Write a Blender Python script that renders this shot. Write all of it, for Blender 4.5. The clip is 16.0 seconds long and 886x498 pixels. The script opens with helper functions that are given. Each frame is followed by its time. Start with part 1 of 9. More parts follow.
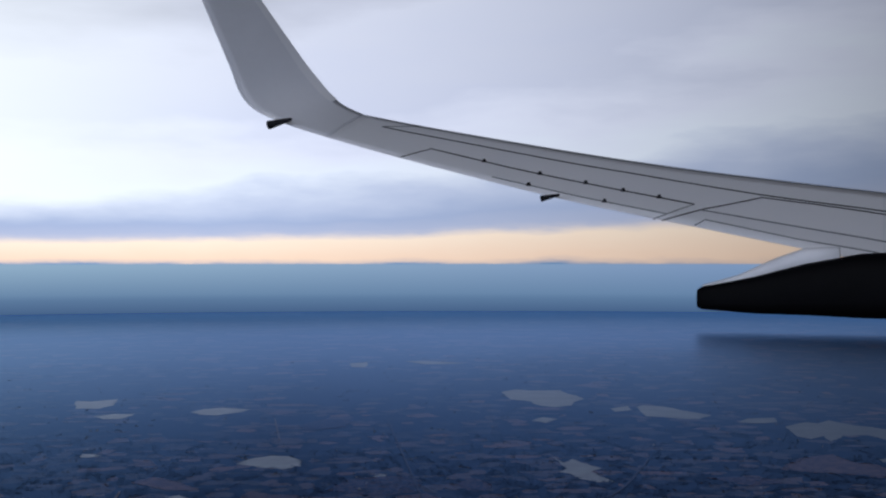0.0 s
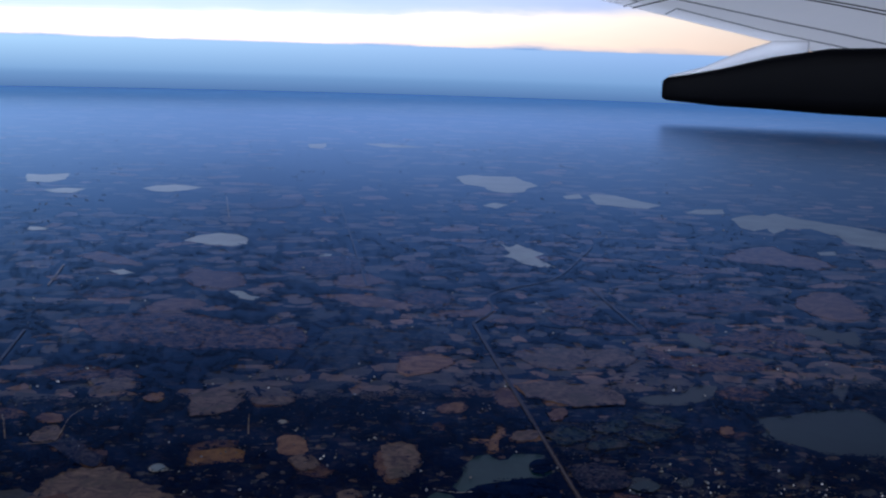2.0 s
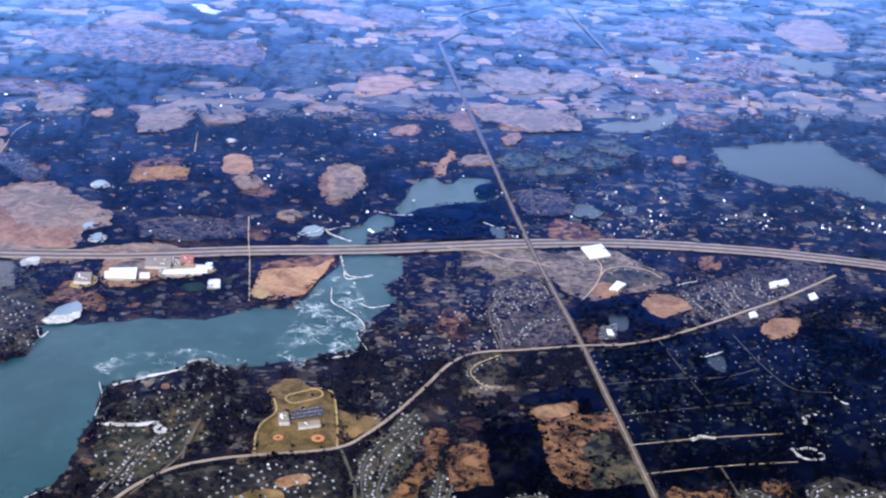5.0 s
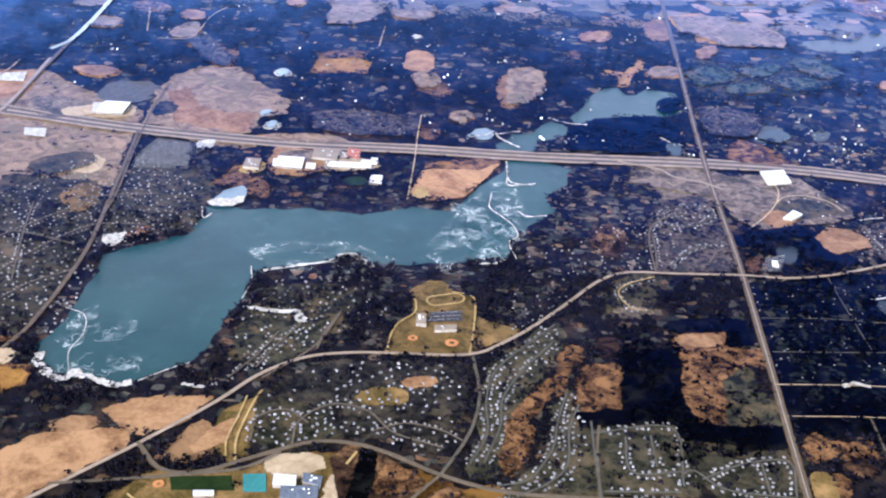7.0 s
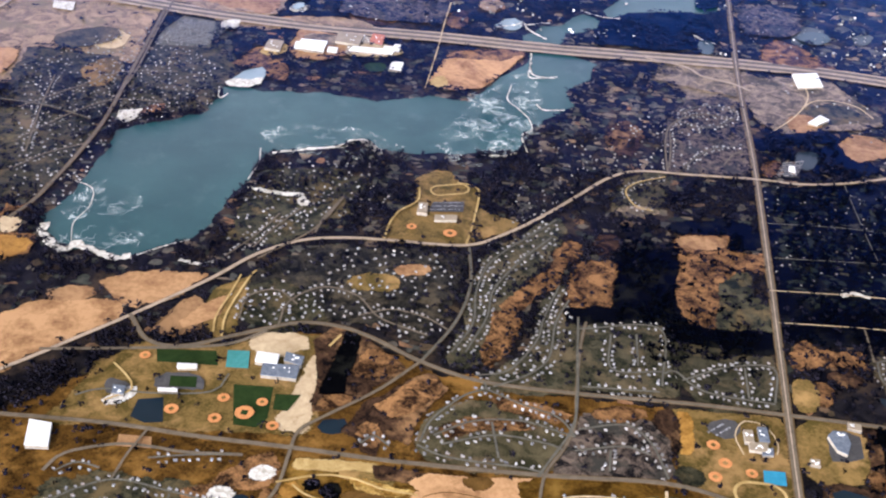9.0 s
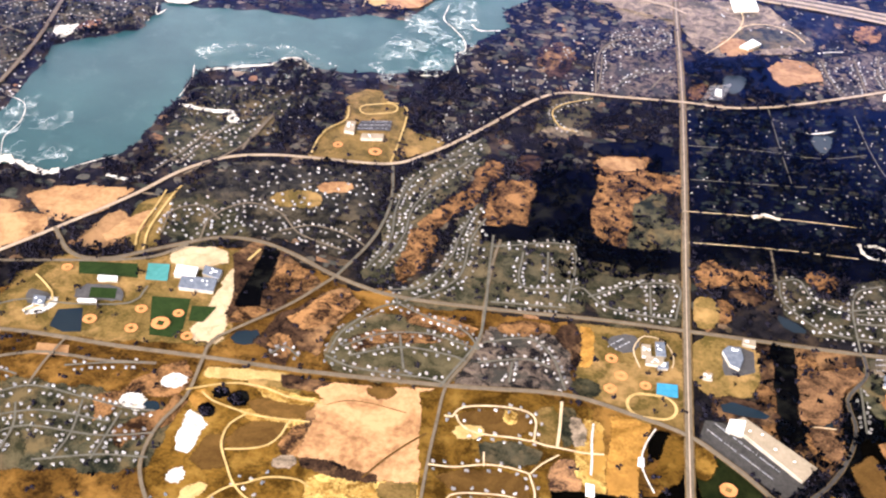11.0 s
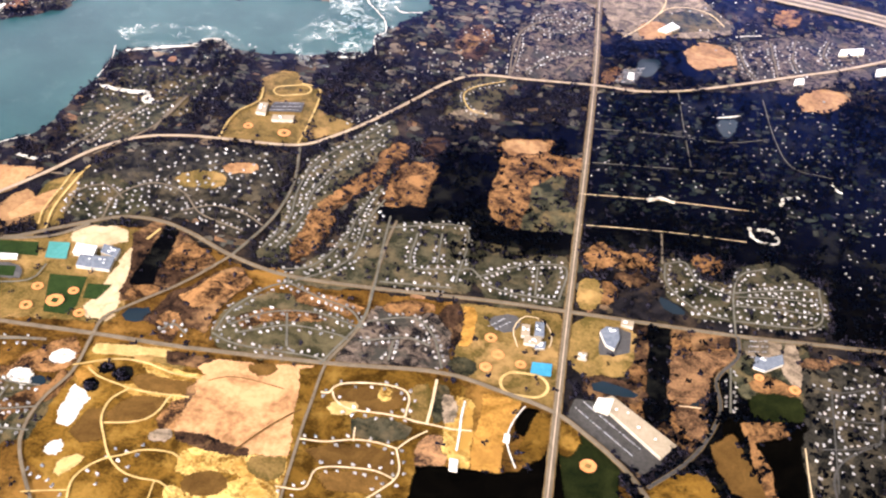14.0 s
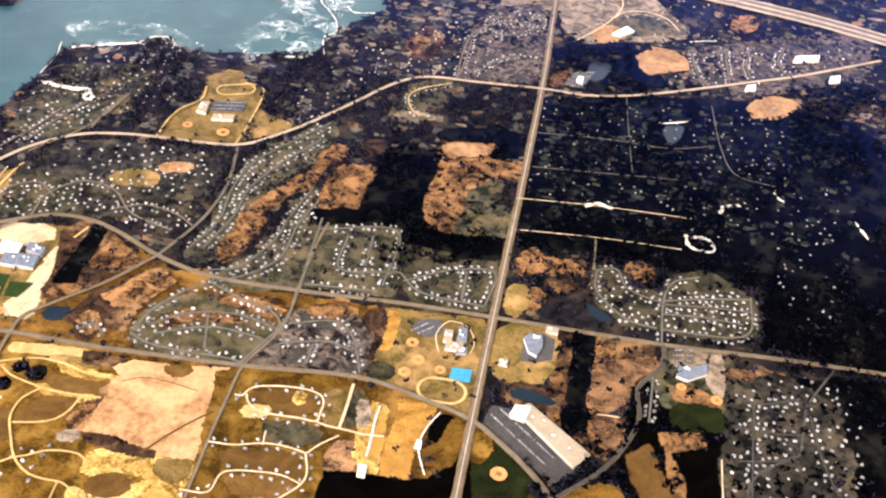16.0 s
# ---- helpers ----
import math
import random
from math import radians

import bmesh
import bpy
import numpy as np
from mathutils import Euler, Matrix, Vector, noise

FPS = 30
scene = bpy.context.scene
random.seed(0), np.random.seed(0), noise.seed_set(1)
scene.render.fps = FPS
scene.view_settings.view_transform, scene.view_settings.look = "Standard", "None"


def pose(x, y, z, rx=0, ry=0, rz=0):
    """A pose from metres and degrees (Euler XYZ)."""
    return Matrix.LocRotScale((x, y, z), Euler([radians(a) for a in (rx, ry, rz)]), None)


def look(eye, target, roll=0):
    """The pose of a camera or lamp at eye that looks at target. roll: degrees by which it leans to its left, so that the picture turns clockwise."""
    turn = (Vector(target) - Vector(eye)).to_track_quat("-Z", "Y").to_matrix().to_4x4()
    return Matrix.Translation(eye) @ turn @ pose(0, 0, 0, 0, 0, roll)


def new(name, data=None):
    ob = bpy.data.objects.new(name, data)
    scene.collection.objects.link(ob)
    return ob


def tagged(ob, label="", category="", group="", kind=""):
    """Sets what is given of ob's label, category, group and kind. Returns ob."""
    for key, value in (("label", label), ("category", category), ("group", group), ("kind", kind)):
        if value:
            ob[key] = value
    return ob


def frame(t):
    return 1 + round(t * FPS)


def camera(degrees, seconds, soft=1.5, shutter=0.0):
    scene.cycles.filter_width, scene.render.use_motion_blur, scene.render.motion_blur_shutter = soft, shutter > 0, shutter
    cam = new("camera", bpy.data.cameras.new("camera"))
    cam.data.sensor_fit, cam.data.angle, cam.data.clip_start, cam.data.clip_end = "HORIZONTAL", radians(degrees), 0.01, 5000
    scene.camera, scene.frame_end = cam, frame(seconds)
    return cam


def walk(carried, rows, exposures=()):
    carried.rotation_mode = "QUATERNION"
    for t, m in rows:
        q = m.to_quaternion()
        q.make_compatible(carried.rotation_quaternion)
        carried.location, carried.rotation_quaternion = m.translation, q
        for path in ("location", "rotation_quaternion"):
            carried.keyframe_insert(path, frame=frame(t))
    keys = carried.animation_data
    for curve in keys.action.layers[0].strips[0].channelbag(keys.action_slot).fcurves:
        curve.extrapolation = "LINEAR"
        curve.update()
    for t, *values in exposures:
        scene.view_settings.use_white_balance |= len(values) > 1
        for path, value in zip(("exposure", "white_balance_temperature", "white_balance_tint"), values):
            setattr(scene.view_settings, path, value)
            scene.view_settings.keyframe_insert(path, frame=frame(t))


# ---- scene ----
import collections

cam = camera(41.98, 16.0, soft=2.2)
PATH = [
    (0, (-156.80, -351.16, 192.27), (-143.696, -252.026, 193.438), -0.03),
    (0.5, (-151.67, -350.15, 192.00), (-138.128, -251.087, 190.140), 0.38),
    (1, (-146.54, -349.21, 191.74), (-132.347, -250.460, 184.868), 0.89),
    (1.5, (-141.44, -348.40, 191.50), (-126.364, -250.291, 179.410), 1.33),
    (2, (-136.42, -347.75, 191.31), (-120.654, -250.535, 173.993), 1.77),
    (2.5, (-131.61, -347.24, 191.15), (-115.196, -251.218, 168.546), 2.07),
    (3, (-127.09, -346.75, 191.07), (-110.267, -252.193, 163.210), 2.31),
    (3.5, (-122.81, -346.18, 191.00), (-105.786, -252.972, 159.033), 2.36),
    (3.7, (-121.10, -345.92, 190.97), (-104.080, -253.218, 157.555), 2.43),
    (5.8, (-102.84, -338.39, 190.59), (-90.846, -249.174, 147.032), 4.25),
    (6, (-100.84, -337.79, 190.44), (-90.836, -248.752, 146.034), 4.20),
    (6.5, (-95.77, -336.35, 190.04), (-91.894, -247.928, 143.495), 3.65),
    (7, (-90.63, -335.09, 189.63), (-92.962, -247.757, 140.981), 2.97),
    (7.5, (-85.48, -334.11, 189.31), (-92.190, -248.166, 138.639), 2.71),
    (8, (-80.37, -333.47, 189.20), (-88.384, -248.859, 136.504), 3.05),
    (8.5, (-75.23, -333.22, 189.37), (-82.929, -249.924, 134.574), 3.53),
    (9, (-70.14, -333.50, 189.91), (-77.648, -251.559, 133.084), 3.68),
    (9.5, (-65.13, -334.45, 190.83), (-72.166, -253.794, 132.140), 3.90),
    (10, (-60.22, -335.69, 192.07), (-66.637, -256.224, 131.704), 4.30),
    (10.2, (-58.27, -336.18, 192.60), (-64.497, -257.110, 131.697), 4.49),
    (12.5, (-36.80, -339.90, 202.97), (-41.929, -262.948, 139.315), 5.37),
    (13, (-31.52, -339.88, 204.26), (-36.798, -263.180, 140.315), 5.42),
    (13.5, (-26.19, -339.69, 205.37), (-31.622, -263.221, 141.158), 5.35),
    (14, (-20.85, -339.19, 206.23), (-26.456, -262.966, 141.741), 5.37),
    (14.5, (-15.52, -338.24, 206.78), (-21.481, -262.167, 142.150), 5.33),
    (15, (-10.17, -336.88, 207.09), (-16.307, -260.906, 142.365), 5.48),
    (15.5, (-4.79, -335.26, 207.24), (-11.073, -259.302, 142.509), 5.66),
    (16, (0.62, -333.57, 207.34), (-5.826, -257.529, 142.715), 5.83),
]
EXPOSURES = [(0.0, -3.05, 5900, 7), (1.0, -3.05, 5750, 7), (1.5, -2.75, 5600, 7), (2.0, -2.3, 5500, 8), (2.5, -1.7, 5450, 9), (3.0, -0.8, 5400, 9), (3.5, -0.2, 5400, 8), (6.0, 1.2, 5500, 8), (7.0, 1.15, 5700, 8), (8.0, 1.1, 5900, 8), (9.0, 1.1, 6300, 9), (9.5, 1.1, 6400, 9), (10.0, 1.6, 6700, 10), (12.5, 1.9, 7000, 11), (16.0, 1.9, 7200, 11)]
walk(cam, [(t, look(eye, target, roll)) for t, eye, target, roll in PATH], EXPOSURES)

# ---- world, sun ----
SUN_AZ, SUN_EL = radians(-148), radians(38)   # east of north, above the horizon
SUN_DIR = Vector((math.sin(SUN_AZ) * math.cos(SUN_EL), math.cos(SUN_AZ) * math.cos(SUN_EL), math.sin(SUN_EL)))


class Nodes:
    """A short hand for building node trees."""

    def __init__(self, tree):
        self.tree = tree

    def add(self, kind, values=(), **settings):
        node = self.tree.nodes.new(kind)
        for key, value in settings.items():
            if key == "operation":
                node.operation = value
            elif key == "use_clamp":
                node.use_clamp = value
            elif key == "data_type":
                node.data_type = value
            elif key == "blend_type":
                node.blend_type = value
            elif key == "attribute_name":
                node.attribute_name = value
        for key, value in dict(values).items():
            if isinstance(value, bpy.types.NodeSocket):
                self.tree.links.new(value, node.inputs[key])
            else:
                node.inputs[key].default_value = value
        return node

    def math(self, op, a, b=0.0, clamp=False):
        return self.add("ShaderNodeMath", {0: a, 1: b}, operation=op, use_clamp=clamp).outputs[0]

    def span(self, value, a, b, c=0.0, d=1.0):
        return self.add("ShaderNodeMapRange", {0: value, 1: a, 2: b, 3: c, 4: d}).outputs[0]

    def mix(self, fac, a, b, blend="MIX"):
        node = self.add("ShaderNodeMix", {0: fac, 6: a, 7: b}, data_type="RGBA", blend_type=blend)
        return node.outputs[2]

    def ramp(self, fac, stops):
        node = self.add("ShaderNodeValToRGB", {0: fac})
        marks = node.color_ramp.elements
        while len(marks) < len(stops):
            marks.new(0.5)
        for mark, (place, colour) in zip(marks, stops):
            mark.position, mark.color = place, (*colour, 1)
        return node.outputs[0]

    def noise(self, vector, scale, detail=4.0, rough=0.55, swirl=0.0):
        return self.add("ShaderNodeTexNoise", {"Vector": vector, "Scale": scale, "Detail": detail, "Roughness": rough, "Distortion": swirl}).outputs[0]


world = bpy.data.worlds.new("world")
scene.world = world
world.use_nodes = True
world.node_tree.nodes.clear()
W = Nodes(world.node_tree)
way = W.add("ShaderNodeTexCoord").outputs["Generated"]
axes = W.add("ShaderNodeSeparateXYZ", {0: way}).outputs
flat = W.add("ShaderNodeMapping", {0: way, 3: (3.0, 3.0, 13.0)}).outputs[0]
puffs = W.noise(flat, 1.6, 5.0, 0.55)
fine = W.noise(flat, 5.0, 4.0, 0.6)
# the cloud deck lies lower to the west, so that the clear strip under it widens to the east
tilt = W.math("SUBTRACT", 1.3, W.math("MULTIPLY", axes[0], 1.3))
tilt = W.math("MINIMUM", W.math("MAXIMUM", tilt, 0.7), 1.7)
rise = W.math("MULTIPLY", axes[2], tilt)
rise = W.math("ADD", rise, W.math("MULTIPLY", W.math("SUBTRACT", fine, 0.5), 0.012))
rise = W.math("ADD", rise, W.math("MULTIPLY", W.math("SUBTRACT", puffs, 0.5), W.span(rise, 0.03, 0.12, 0.004, 0.17)))
deck = W.ramp(W.span(rise, -0.05, 0.95), [
    (0.0, (0.10, 0.19, 0.36)), (0.047, (0.16, 0.27, 0.45)), (0.052, (0.95, 0.66, 0.48)), (0.075, (1.0, 0.78, 0.60)),
    (0.083, (0.46, 0.48, 0.62)), (0.098, (0.38, 0.43, 0.60)), (0.118, (0.53, 0.56, 0.70)), (0.145, (0.78, 0.79, 0.86)),
    (0.18, (0.74, 0.73, 0.83)), (0.215, (0.62, 0.62, 0.73)), (0.31, (0.66, 0.65, 0.73)), (0.50, (0.10, 0.10, 0.13)), (0.85, (0.02, 0.02, 0.03))])
# the cloud is brightest in front of the hidden sun and dull away from it
sunward = W.add("ShaderNodeVectorMath", {0: way, 1: Vector((math.sin(radians(-20)), math.cos(radians(-20)), 0.11)).normalized()}, operation="DOT_PRODUCT").outputs["Value"]
glow = W.math("MULTIPLY", W.math("POWER", W.span(sunward, 0.925, 0.999), 2.0), 0.6)
glow = W.math("MULTIPLY", glow, W.span(rise, 0.045, 0.085))
side = W.span(sunward, 0.5, 0.96, 0.05, 1.0)
# bright haze added round the true sun, out of view, to light the wing
aureole = W.add("ShaderNodeVectorMath", {0: way, 1: Vector((SUN_DIR.x, SUN_DIR.y, 0.25)).normalized()}, operation="DOT_PRODUCT").outputs["Value"]
aureole = W.math("MULTIPLY", W.span(aureole, 0.55, 1.0, 0.0, 3.4), W.span(axes[2], 0.0, 0.05))
deck = W.mix(glow, deck, (1.0, 0.99, 0.97, 1))
side = W.math("MULTIPLY", side, W.span(axes[1], -0.3, 0.1))
side = W.math("ADD", W.math("MAXIMUM", side, 0.05), W.math("MULTIPLY", aureole, 1.0))
deck = W.mix(1.0, deck, W.add("ShaderNodeCombineColor", {0: side, 1: side, 2: side}).outputs[0], "MULTIPLY")
clear_sky = W.add("ShaderNodeTexSky")
clear_sky.sky_type, clear_sky.sun_disc, clear_sky.sun_elevation, clear_sky.sun_rotation = "NISHITA", False, SUN_EL, SUN_AZ
sky = clear_sky.outputs[0]
high = W.add("ShaderNodeBackground", {0: sky, 1: 0.02}).outputs[0]
cloud = W.add("ShaderNodeBackground", {0: deck, 1: 9.6}).outputs[0]
both = W.add("ShaderNodeAddShader", {0: high, 1: cloud}).outputs[0]
W.add("ShaderNodeOutputWorld", {0: both})

sun = new("sun", bpy.data.lights.new("sun", "SUN"))
sun.data.energy, sun.data.angle, sun.data.color = 2.0, radians(1.5), (1.0, 0.90, 0.76)
sun.matrix_world = look(SUN_DIR * 400, (0, 0, 0))

# ---- materials ----
MATS = {}
FRAYED = ("prairie", "pasture", "meadow", "drygrass", "woodfloor", "pale_estate", "tan", "gold", "pale", "sandmix", "thicket", "ochre", "brown", "brush", "rust", "lawn", "olive", "estate", "darklot", "darkgreen", "sand", "white", "site", "yards", "black", "patchwork", "clearing")


def haze_gloss(n, skin, share=1.0):
    """Haze put into the surface: a blue gloss of the sky, growing towards low angles."""
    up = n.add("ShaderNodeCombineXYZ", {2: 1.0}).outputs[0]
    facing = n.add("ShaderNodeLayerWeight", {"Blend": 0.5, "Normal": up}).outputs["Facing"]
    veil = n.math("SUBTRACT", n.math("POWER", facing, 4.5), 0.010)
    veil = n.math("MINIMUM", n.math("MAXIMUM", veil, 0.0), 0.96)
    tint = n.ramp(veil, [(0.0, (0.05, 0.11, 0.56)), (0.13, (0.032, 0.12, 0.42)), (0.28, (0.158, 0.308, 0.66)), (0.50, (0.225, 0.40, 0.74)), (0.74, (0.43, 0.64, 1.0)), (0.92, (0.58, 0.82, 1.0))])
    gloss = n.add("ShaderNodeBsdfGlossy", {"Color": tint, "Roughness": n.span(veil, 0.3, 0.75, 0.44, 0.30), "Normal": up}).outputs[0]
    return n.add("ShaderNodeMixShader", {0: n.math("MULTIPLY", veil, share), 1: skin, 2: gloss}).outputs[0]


def earth(name, dark, light, scale=0.12, rough=0.9, gloss=0.0, metal=0.0, random_by=None, third=None, contrast=(0.35, 0.65), bump=0.3, hazed=True, swirl=0.8):
    """Ground-like surface: two scales of mottling between two colours, with fine relief."""
    m = bpy.data.materials.new(name)
    m.use_nodes = True
    m.node_tree.nodes.clear()
    n = Nodes(m.node_tree)
    geo = n.add("ShaderNodeNewGeometry").outputs
    place = geo["Position"]
    broad = n.noise(place, scale, 7.0, 0.6, swirl)
    grain = n.noise(place, scale * 11, 4.0, 0.7)
    fac = n.span(n.math("ADD", n.math("MULTIPLY", broad, 0.65), n.math("MULTIPLY", grain, 0.35)), *contrast)
    colour = n.mix(fac, (*dark, 1), (*light, 1))
    if third:
        colour = n.mix(n.span(n.noise(place, scale * 0.45, 6.0, 0.7), 0.50, 0.62), colour, (*third, 1))
    if random_by == "island":
        colour = n.mix(1.0, colour, n.ramp(geo["Random Per Island"], [(0.0, (0.75, 0.75, 0.78)), (0.5, (0.95, 0.95, 0.96)), (0.85, (1.1, 1.04, 0.98)), (1.0, (1.4, 1.2, 1.05))]), "MULTIPLY")
    if random_by == "dots":
        colour = n.mix(1.0, colour, n.ramp(geo["Random Per Island"], [(0.0, (0.05, 0.05, 0.05)), (0.5, (0.16, 0.156, 0.15)), (0.8, (0.38, 0.38, 0.38)), (1.0, (0.95, 0.95, 0.95))]), "MULTIPLY")
    if random_by == "crops":
        colour = n.mix(1.0, colour, n.ramp(geo["Random Per Island"], [(0.0, (0.22, 0.26, 0.26)), (0.3, (0.48, 0.54, 0.47)), (0.6, (0.85, 0.84, 0.78)), (0.85, (1.2, 1.06, 0.90)), (1.0, (1.75, 1.35, 1.05))]), "MULTIPLY")
    if random_by == "spread":
        chance = n.add("ShaderNodeObjectInfo").outputs["Random"]
        colour = n.mix(1.0, colour, n.ramp(chance, [(0.0, (0.25, 0.25, 0.27)), (0.55, (0.7, 0.66, 0.62)), (0.82, (1.1, 1.0, 0.92)), (1.0, (2.0, 2.0, 1.95))]), "MULTIPLY")
    if random_by == "object_wide":
        chance = n.add("ShaderNodeObjectInfo").outputs["Random"]
        colour = n.mix(1.0, colour, n.ramp(chance, [(0.0, (0.08, 0.076, 0.072)), (0.5, (0.20, 0.195, 0.18)), (0.78, (0.40, 0.39, 0.375)), (1.0, (0.88, 0.87, 0.85))]), "MULTIPLY")
    if random_by == "object":
        chance = n.add("ShaderNodeObjectInfo").outputs["Random"]
        colour = n.mix(1.0, colour, n.ramp(chance, [(0.0, (0.75, 0.72, 0.7)), (1.0, (1.2, 1.15, 1.1))]), "MULTIPLY")
    relief = n.add("ShaderNodeBump", {"Strength": bump, "Distance": 0.2, "Height": grain}).outputs[0]
    skin = n.add("ShaderNodeBsdfPrincipled", {"Base Color": colour, "Roughness": rough, "Specular IOR Level": gloss, "Metallic": metal, "Normal": relief})
    # haze is mixed into the skin itself
    skin = haze_gloss(n, skin.outputs[0]) if hazed else skin.outputs[0]
    if hazed and name in FRAYED:
        # the margin of a piece of land thins out into tufts
        margin = n.add("ShaderNodeAttribute", attribute_name="fray").outputs["Fac"]
        tufts = n.noise(place, 0.9, 6.0, 0.65, 1.0)
        whole = n.span(n.math("SUBTRACT", tufts, n.span(margin, 0.0, 1.0, 0.12, 0.80)), 0.0, 0.07)
        skin = n.add("ShaderNodeMixShader", {0: whole, 1: n.add("ShaderNodeBsdfTransparent").outputs[0], 2: skin}).outputs[0]
    n.add("ShaderNodeOutputMaterial", {0: skin})
    MATS[name] = m
    return m


earth("ground", (0.0030, 0.0030, 0.0046), (0.0150, 0.0132, 0.0150), 0.20, third=(0.040, 0.028, 0.020), contrast=(0.42, 0.58))
earth("drygrass", (0.016, 0.008, 0.003), (0.100, 0.050, 0.012), 0.13, third=(0.19, 0.098, 0.025), contrast=(0.40, 0.58), swirl=1.5)
# ground under the woods: their deep shade is put into this near-black colour
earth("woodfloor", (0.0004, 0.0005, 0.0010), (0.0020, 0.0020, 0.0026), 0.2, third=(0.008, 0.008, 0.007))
earth("tan", (0.15, 0.079, 0.036), (0.37, 0.222, 0.112), 0.055, random_by="object", contrast=(0.38, 0.58), swirl=1.5)
earth("gold", (0.13, 0.064, 0.013), (0.36, 0.188, 0.046), 0.11, third=(0.24, 0.120, 0.030), contrast=(0.40, 0.62), swirl=1.2)
earth("pale", (0.24, 0.155, 0.054), (0.46, 0.33, 0.140), 0.25)
earth("sandmix", (0.10, 0.050, 0.010), (0.50, 0.340, 0.110), 0.12, third=(0.27, 0.150, 0.036), contrast=(0.42, 0.58), swirl=2.0)
earth("thicket", (0.004, 0.003, 0.0035), (0.055, 0.030, 0.018), 0.16, third=(0.20, 0.11, 0.05), contrast=(0.42, 0.60), swirl=1.5)
earth("ochre", (0.034, 0.018, 0.004), (0.125, 0.068, 0.014), 0.13, third=(0.20, 0.118, 0.028), random_by="object", contrast=(0.42, 0.58), swirl=1.2)
earth("brown", (0.050, 0.027, 0.009), (0.125, 0.070, 0.022), 0.2, random_by="object")
earth("brush", (0.022, 0.013, 0.010), (0.25, 0.14, 0.070), 0.16, random_by="object", contrast=(0.42, 0.60))
earth("rust", (0.018, 0.010, 0.007), (0.245, 0.130, 0.055), 0.14, random_by="object", contrast=(0.42, 0.60), swirl=1.5)
earth("lawn", (0.060, 0.046, 0.014), (0.18, 0.118, 0.042), 0.14, third=(0.26, 0.165, 0.066), random_by="object", contrast=(0.42, 0.60), swirl=1.0)
earth("olive", (0.008, 0.010, 0.008), (0.064, 0.060, 0.036), 0.25, third=(0.095, 0.072, 0.036), random_by="object", contrast=(0.42, 0.60))
earth("pale_estate", (0.026, 0.026, 0.015), (0.100, 0.086, 0.048), 0.22, third=(0.125, 0.095, 0.055), random_by="object", contrast=(0.42, 0.60))
earth("estate", (0.012, 0.014, 0.010), (0.066, 0.060, 0.038), 0.25, third=(0.090, 0.072, 0.042), random_by="object", contrast=(0.42, 0.60))
# darker copy of the lots; the southeast's dimness is put into the colour
earth("darklot", (0.0035, 0.0038, 0.0044), (0.036, 0.032, 0.025), 0.25, third=(0.070, 0.056, 0.036), contrast=(0.42, 0.60))
earth("green", (0.010, 0.020, 0.007), (0.024, 0.040, 0.013), 0.3)
earth("darkgreen", (0.003, 0.005, 0.002), (0.015, 0.018, 0.006), 0.15)
earth("black", (0.0004, 0.0004, 0.0004), (0.0016, 0.0013, 0.0010), 0.15)
earth("sand", (0.30, 0.215, 0.125), (0.52, 0.405, 0.255), 0.35)
earth("white", (0.30, 0.27, 0.22), (0.66, 0.63, 0.57), 0.4, contrast=(0.40, 0.6), swirl=1.5)
earth("site", (0.070, 0.054, 0.038), (0.26, 0.195, 0.136), 0.17, third=(0.050, 0.044, 0.030), contrast=(0.42, 0.60), swirl=1.5)
earth("prairie", (0.105, 0.074, 0.048), (0.33, 0.225, 0.142), 0.13, third=(0.16, 0.122, 0.070), contrast=(0.40, 0.62), swirl=1.5)
earth("pasture", (0.020, 0.030, 0.020), (0.085, 0.098, 0.062), 0.16, third=(0.11, 0.092, 0.062), contrast=(0.42, 0.60), swirl=1.5)
earth("slate", (0.040, 0.040, 0.042), (0.085, 0.080, 0.078), 0.5)
earth("yards", (0.006, 0.0055, 0.007), (0.125, 0.094, 0.072), 0.26, third=(0.034, 0.032, 0.027), contrast=(0.44, 0.58), swirl=1.5)
earth("asphalt", (0.030, 0.029, 0.028), (0.070, 0.065, 0.060), 0.6)
earth("road", (0.080, 0.064, 0.046), (0.145, 0.116, 0.082), 0.4)
earth("street", (0.066, 0.062, 0.050), (0.120, 0.110, 0.088), 0.4)
earth("highway", (0.22, 0.17, 0.125), (0.38, 0.295, 0.215), 0.2)
earth("thin_ice", (0.16, 0.22, 0.23), (0.50, 0.54, 0.53), 0.5)
earth("verge", (0.055, 0.036, 0.017), (0.15, 0.098, 0.046), 0.3)
earth("infield", (0.36, 0.14, 0.05), (0.52, 0.23, 0.09), 0.6)
earth("turquoise", (0.035, 0.15, 0.14), (0.06, 0.21, 0.20), 0.6)
earth("blue", (0.02, 0.15, 0.24), (0.04, 0.22, 0.32), 0.6)
earth("patchwork", (0.130, 0.102, 0.088), (0.300, 0.232, 0.190), 0.03, random_by="crops")
earth("meadow", (0.060, 0.052, 0.046), (0.19, 0.158, 0.125), 0.2, random_by="crops")
earth("clearing", (0.030, 0.023, 0.019), (0.17, 0.112, 0.072), 0.2, random_by="crops")
earth("glade", (0.026, 0.028, 0.030), (0.130, 0.120, 0.104), 0.25, random_by="crops")
# bare trees: some blue of the haze is put into the colour
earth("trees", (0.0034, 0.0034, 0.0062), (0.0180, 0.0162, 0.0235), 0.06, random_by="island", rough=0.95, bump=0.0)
# glade dimmed for the eastern woods: their shade is put into the colour
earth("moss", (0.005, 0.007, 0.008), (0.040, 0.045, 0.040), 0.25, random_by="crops")
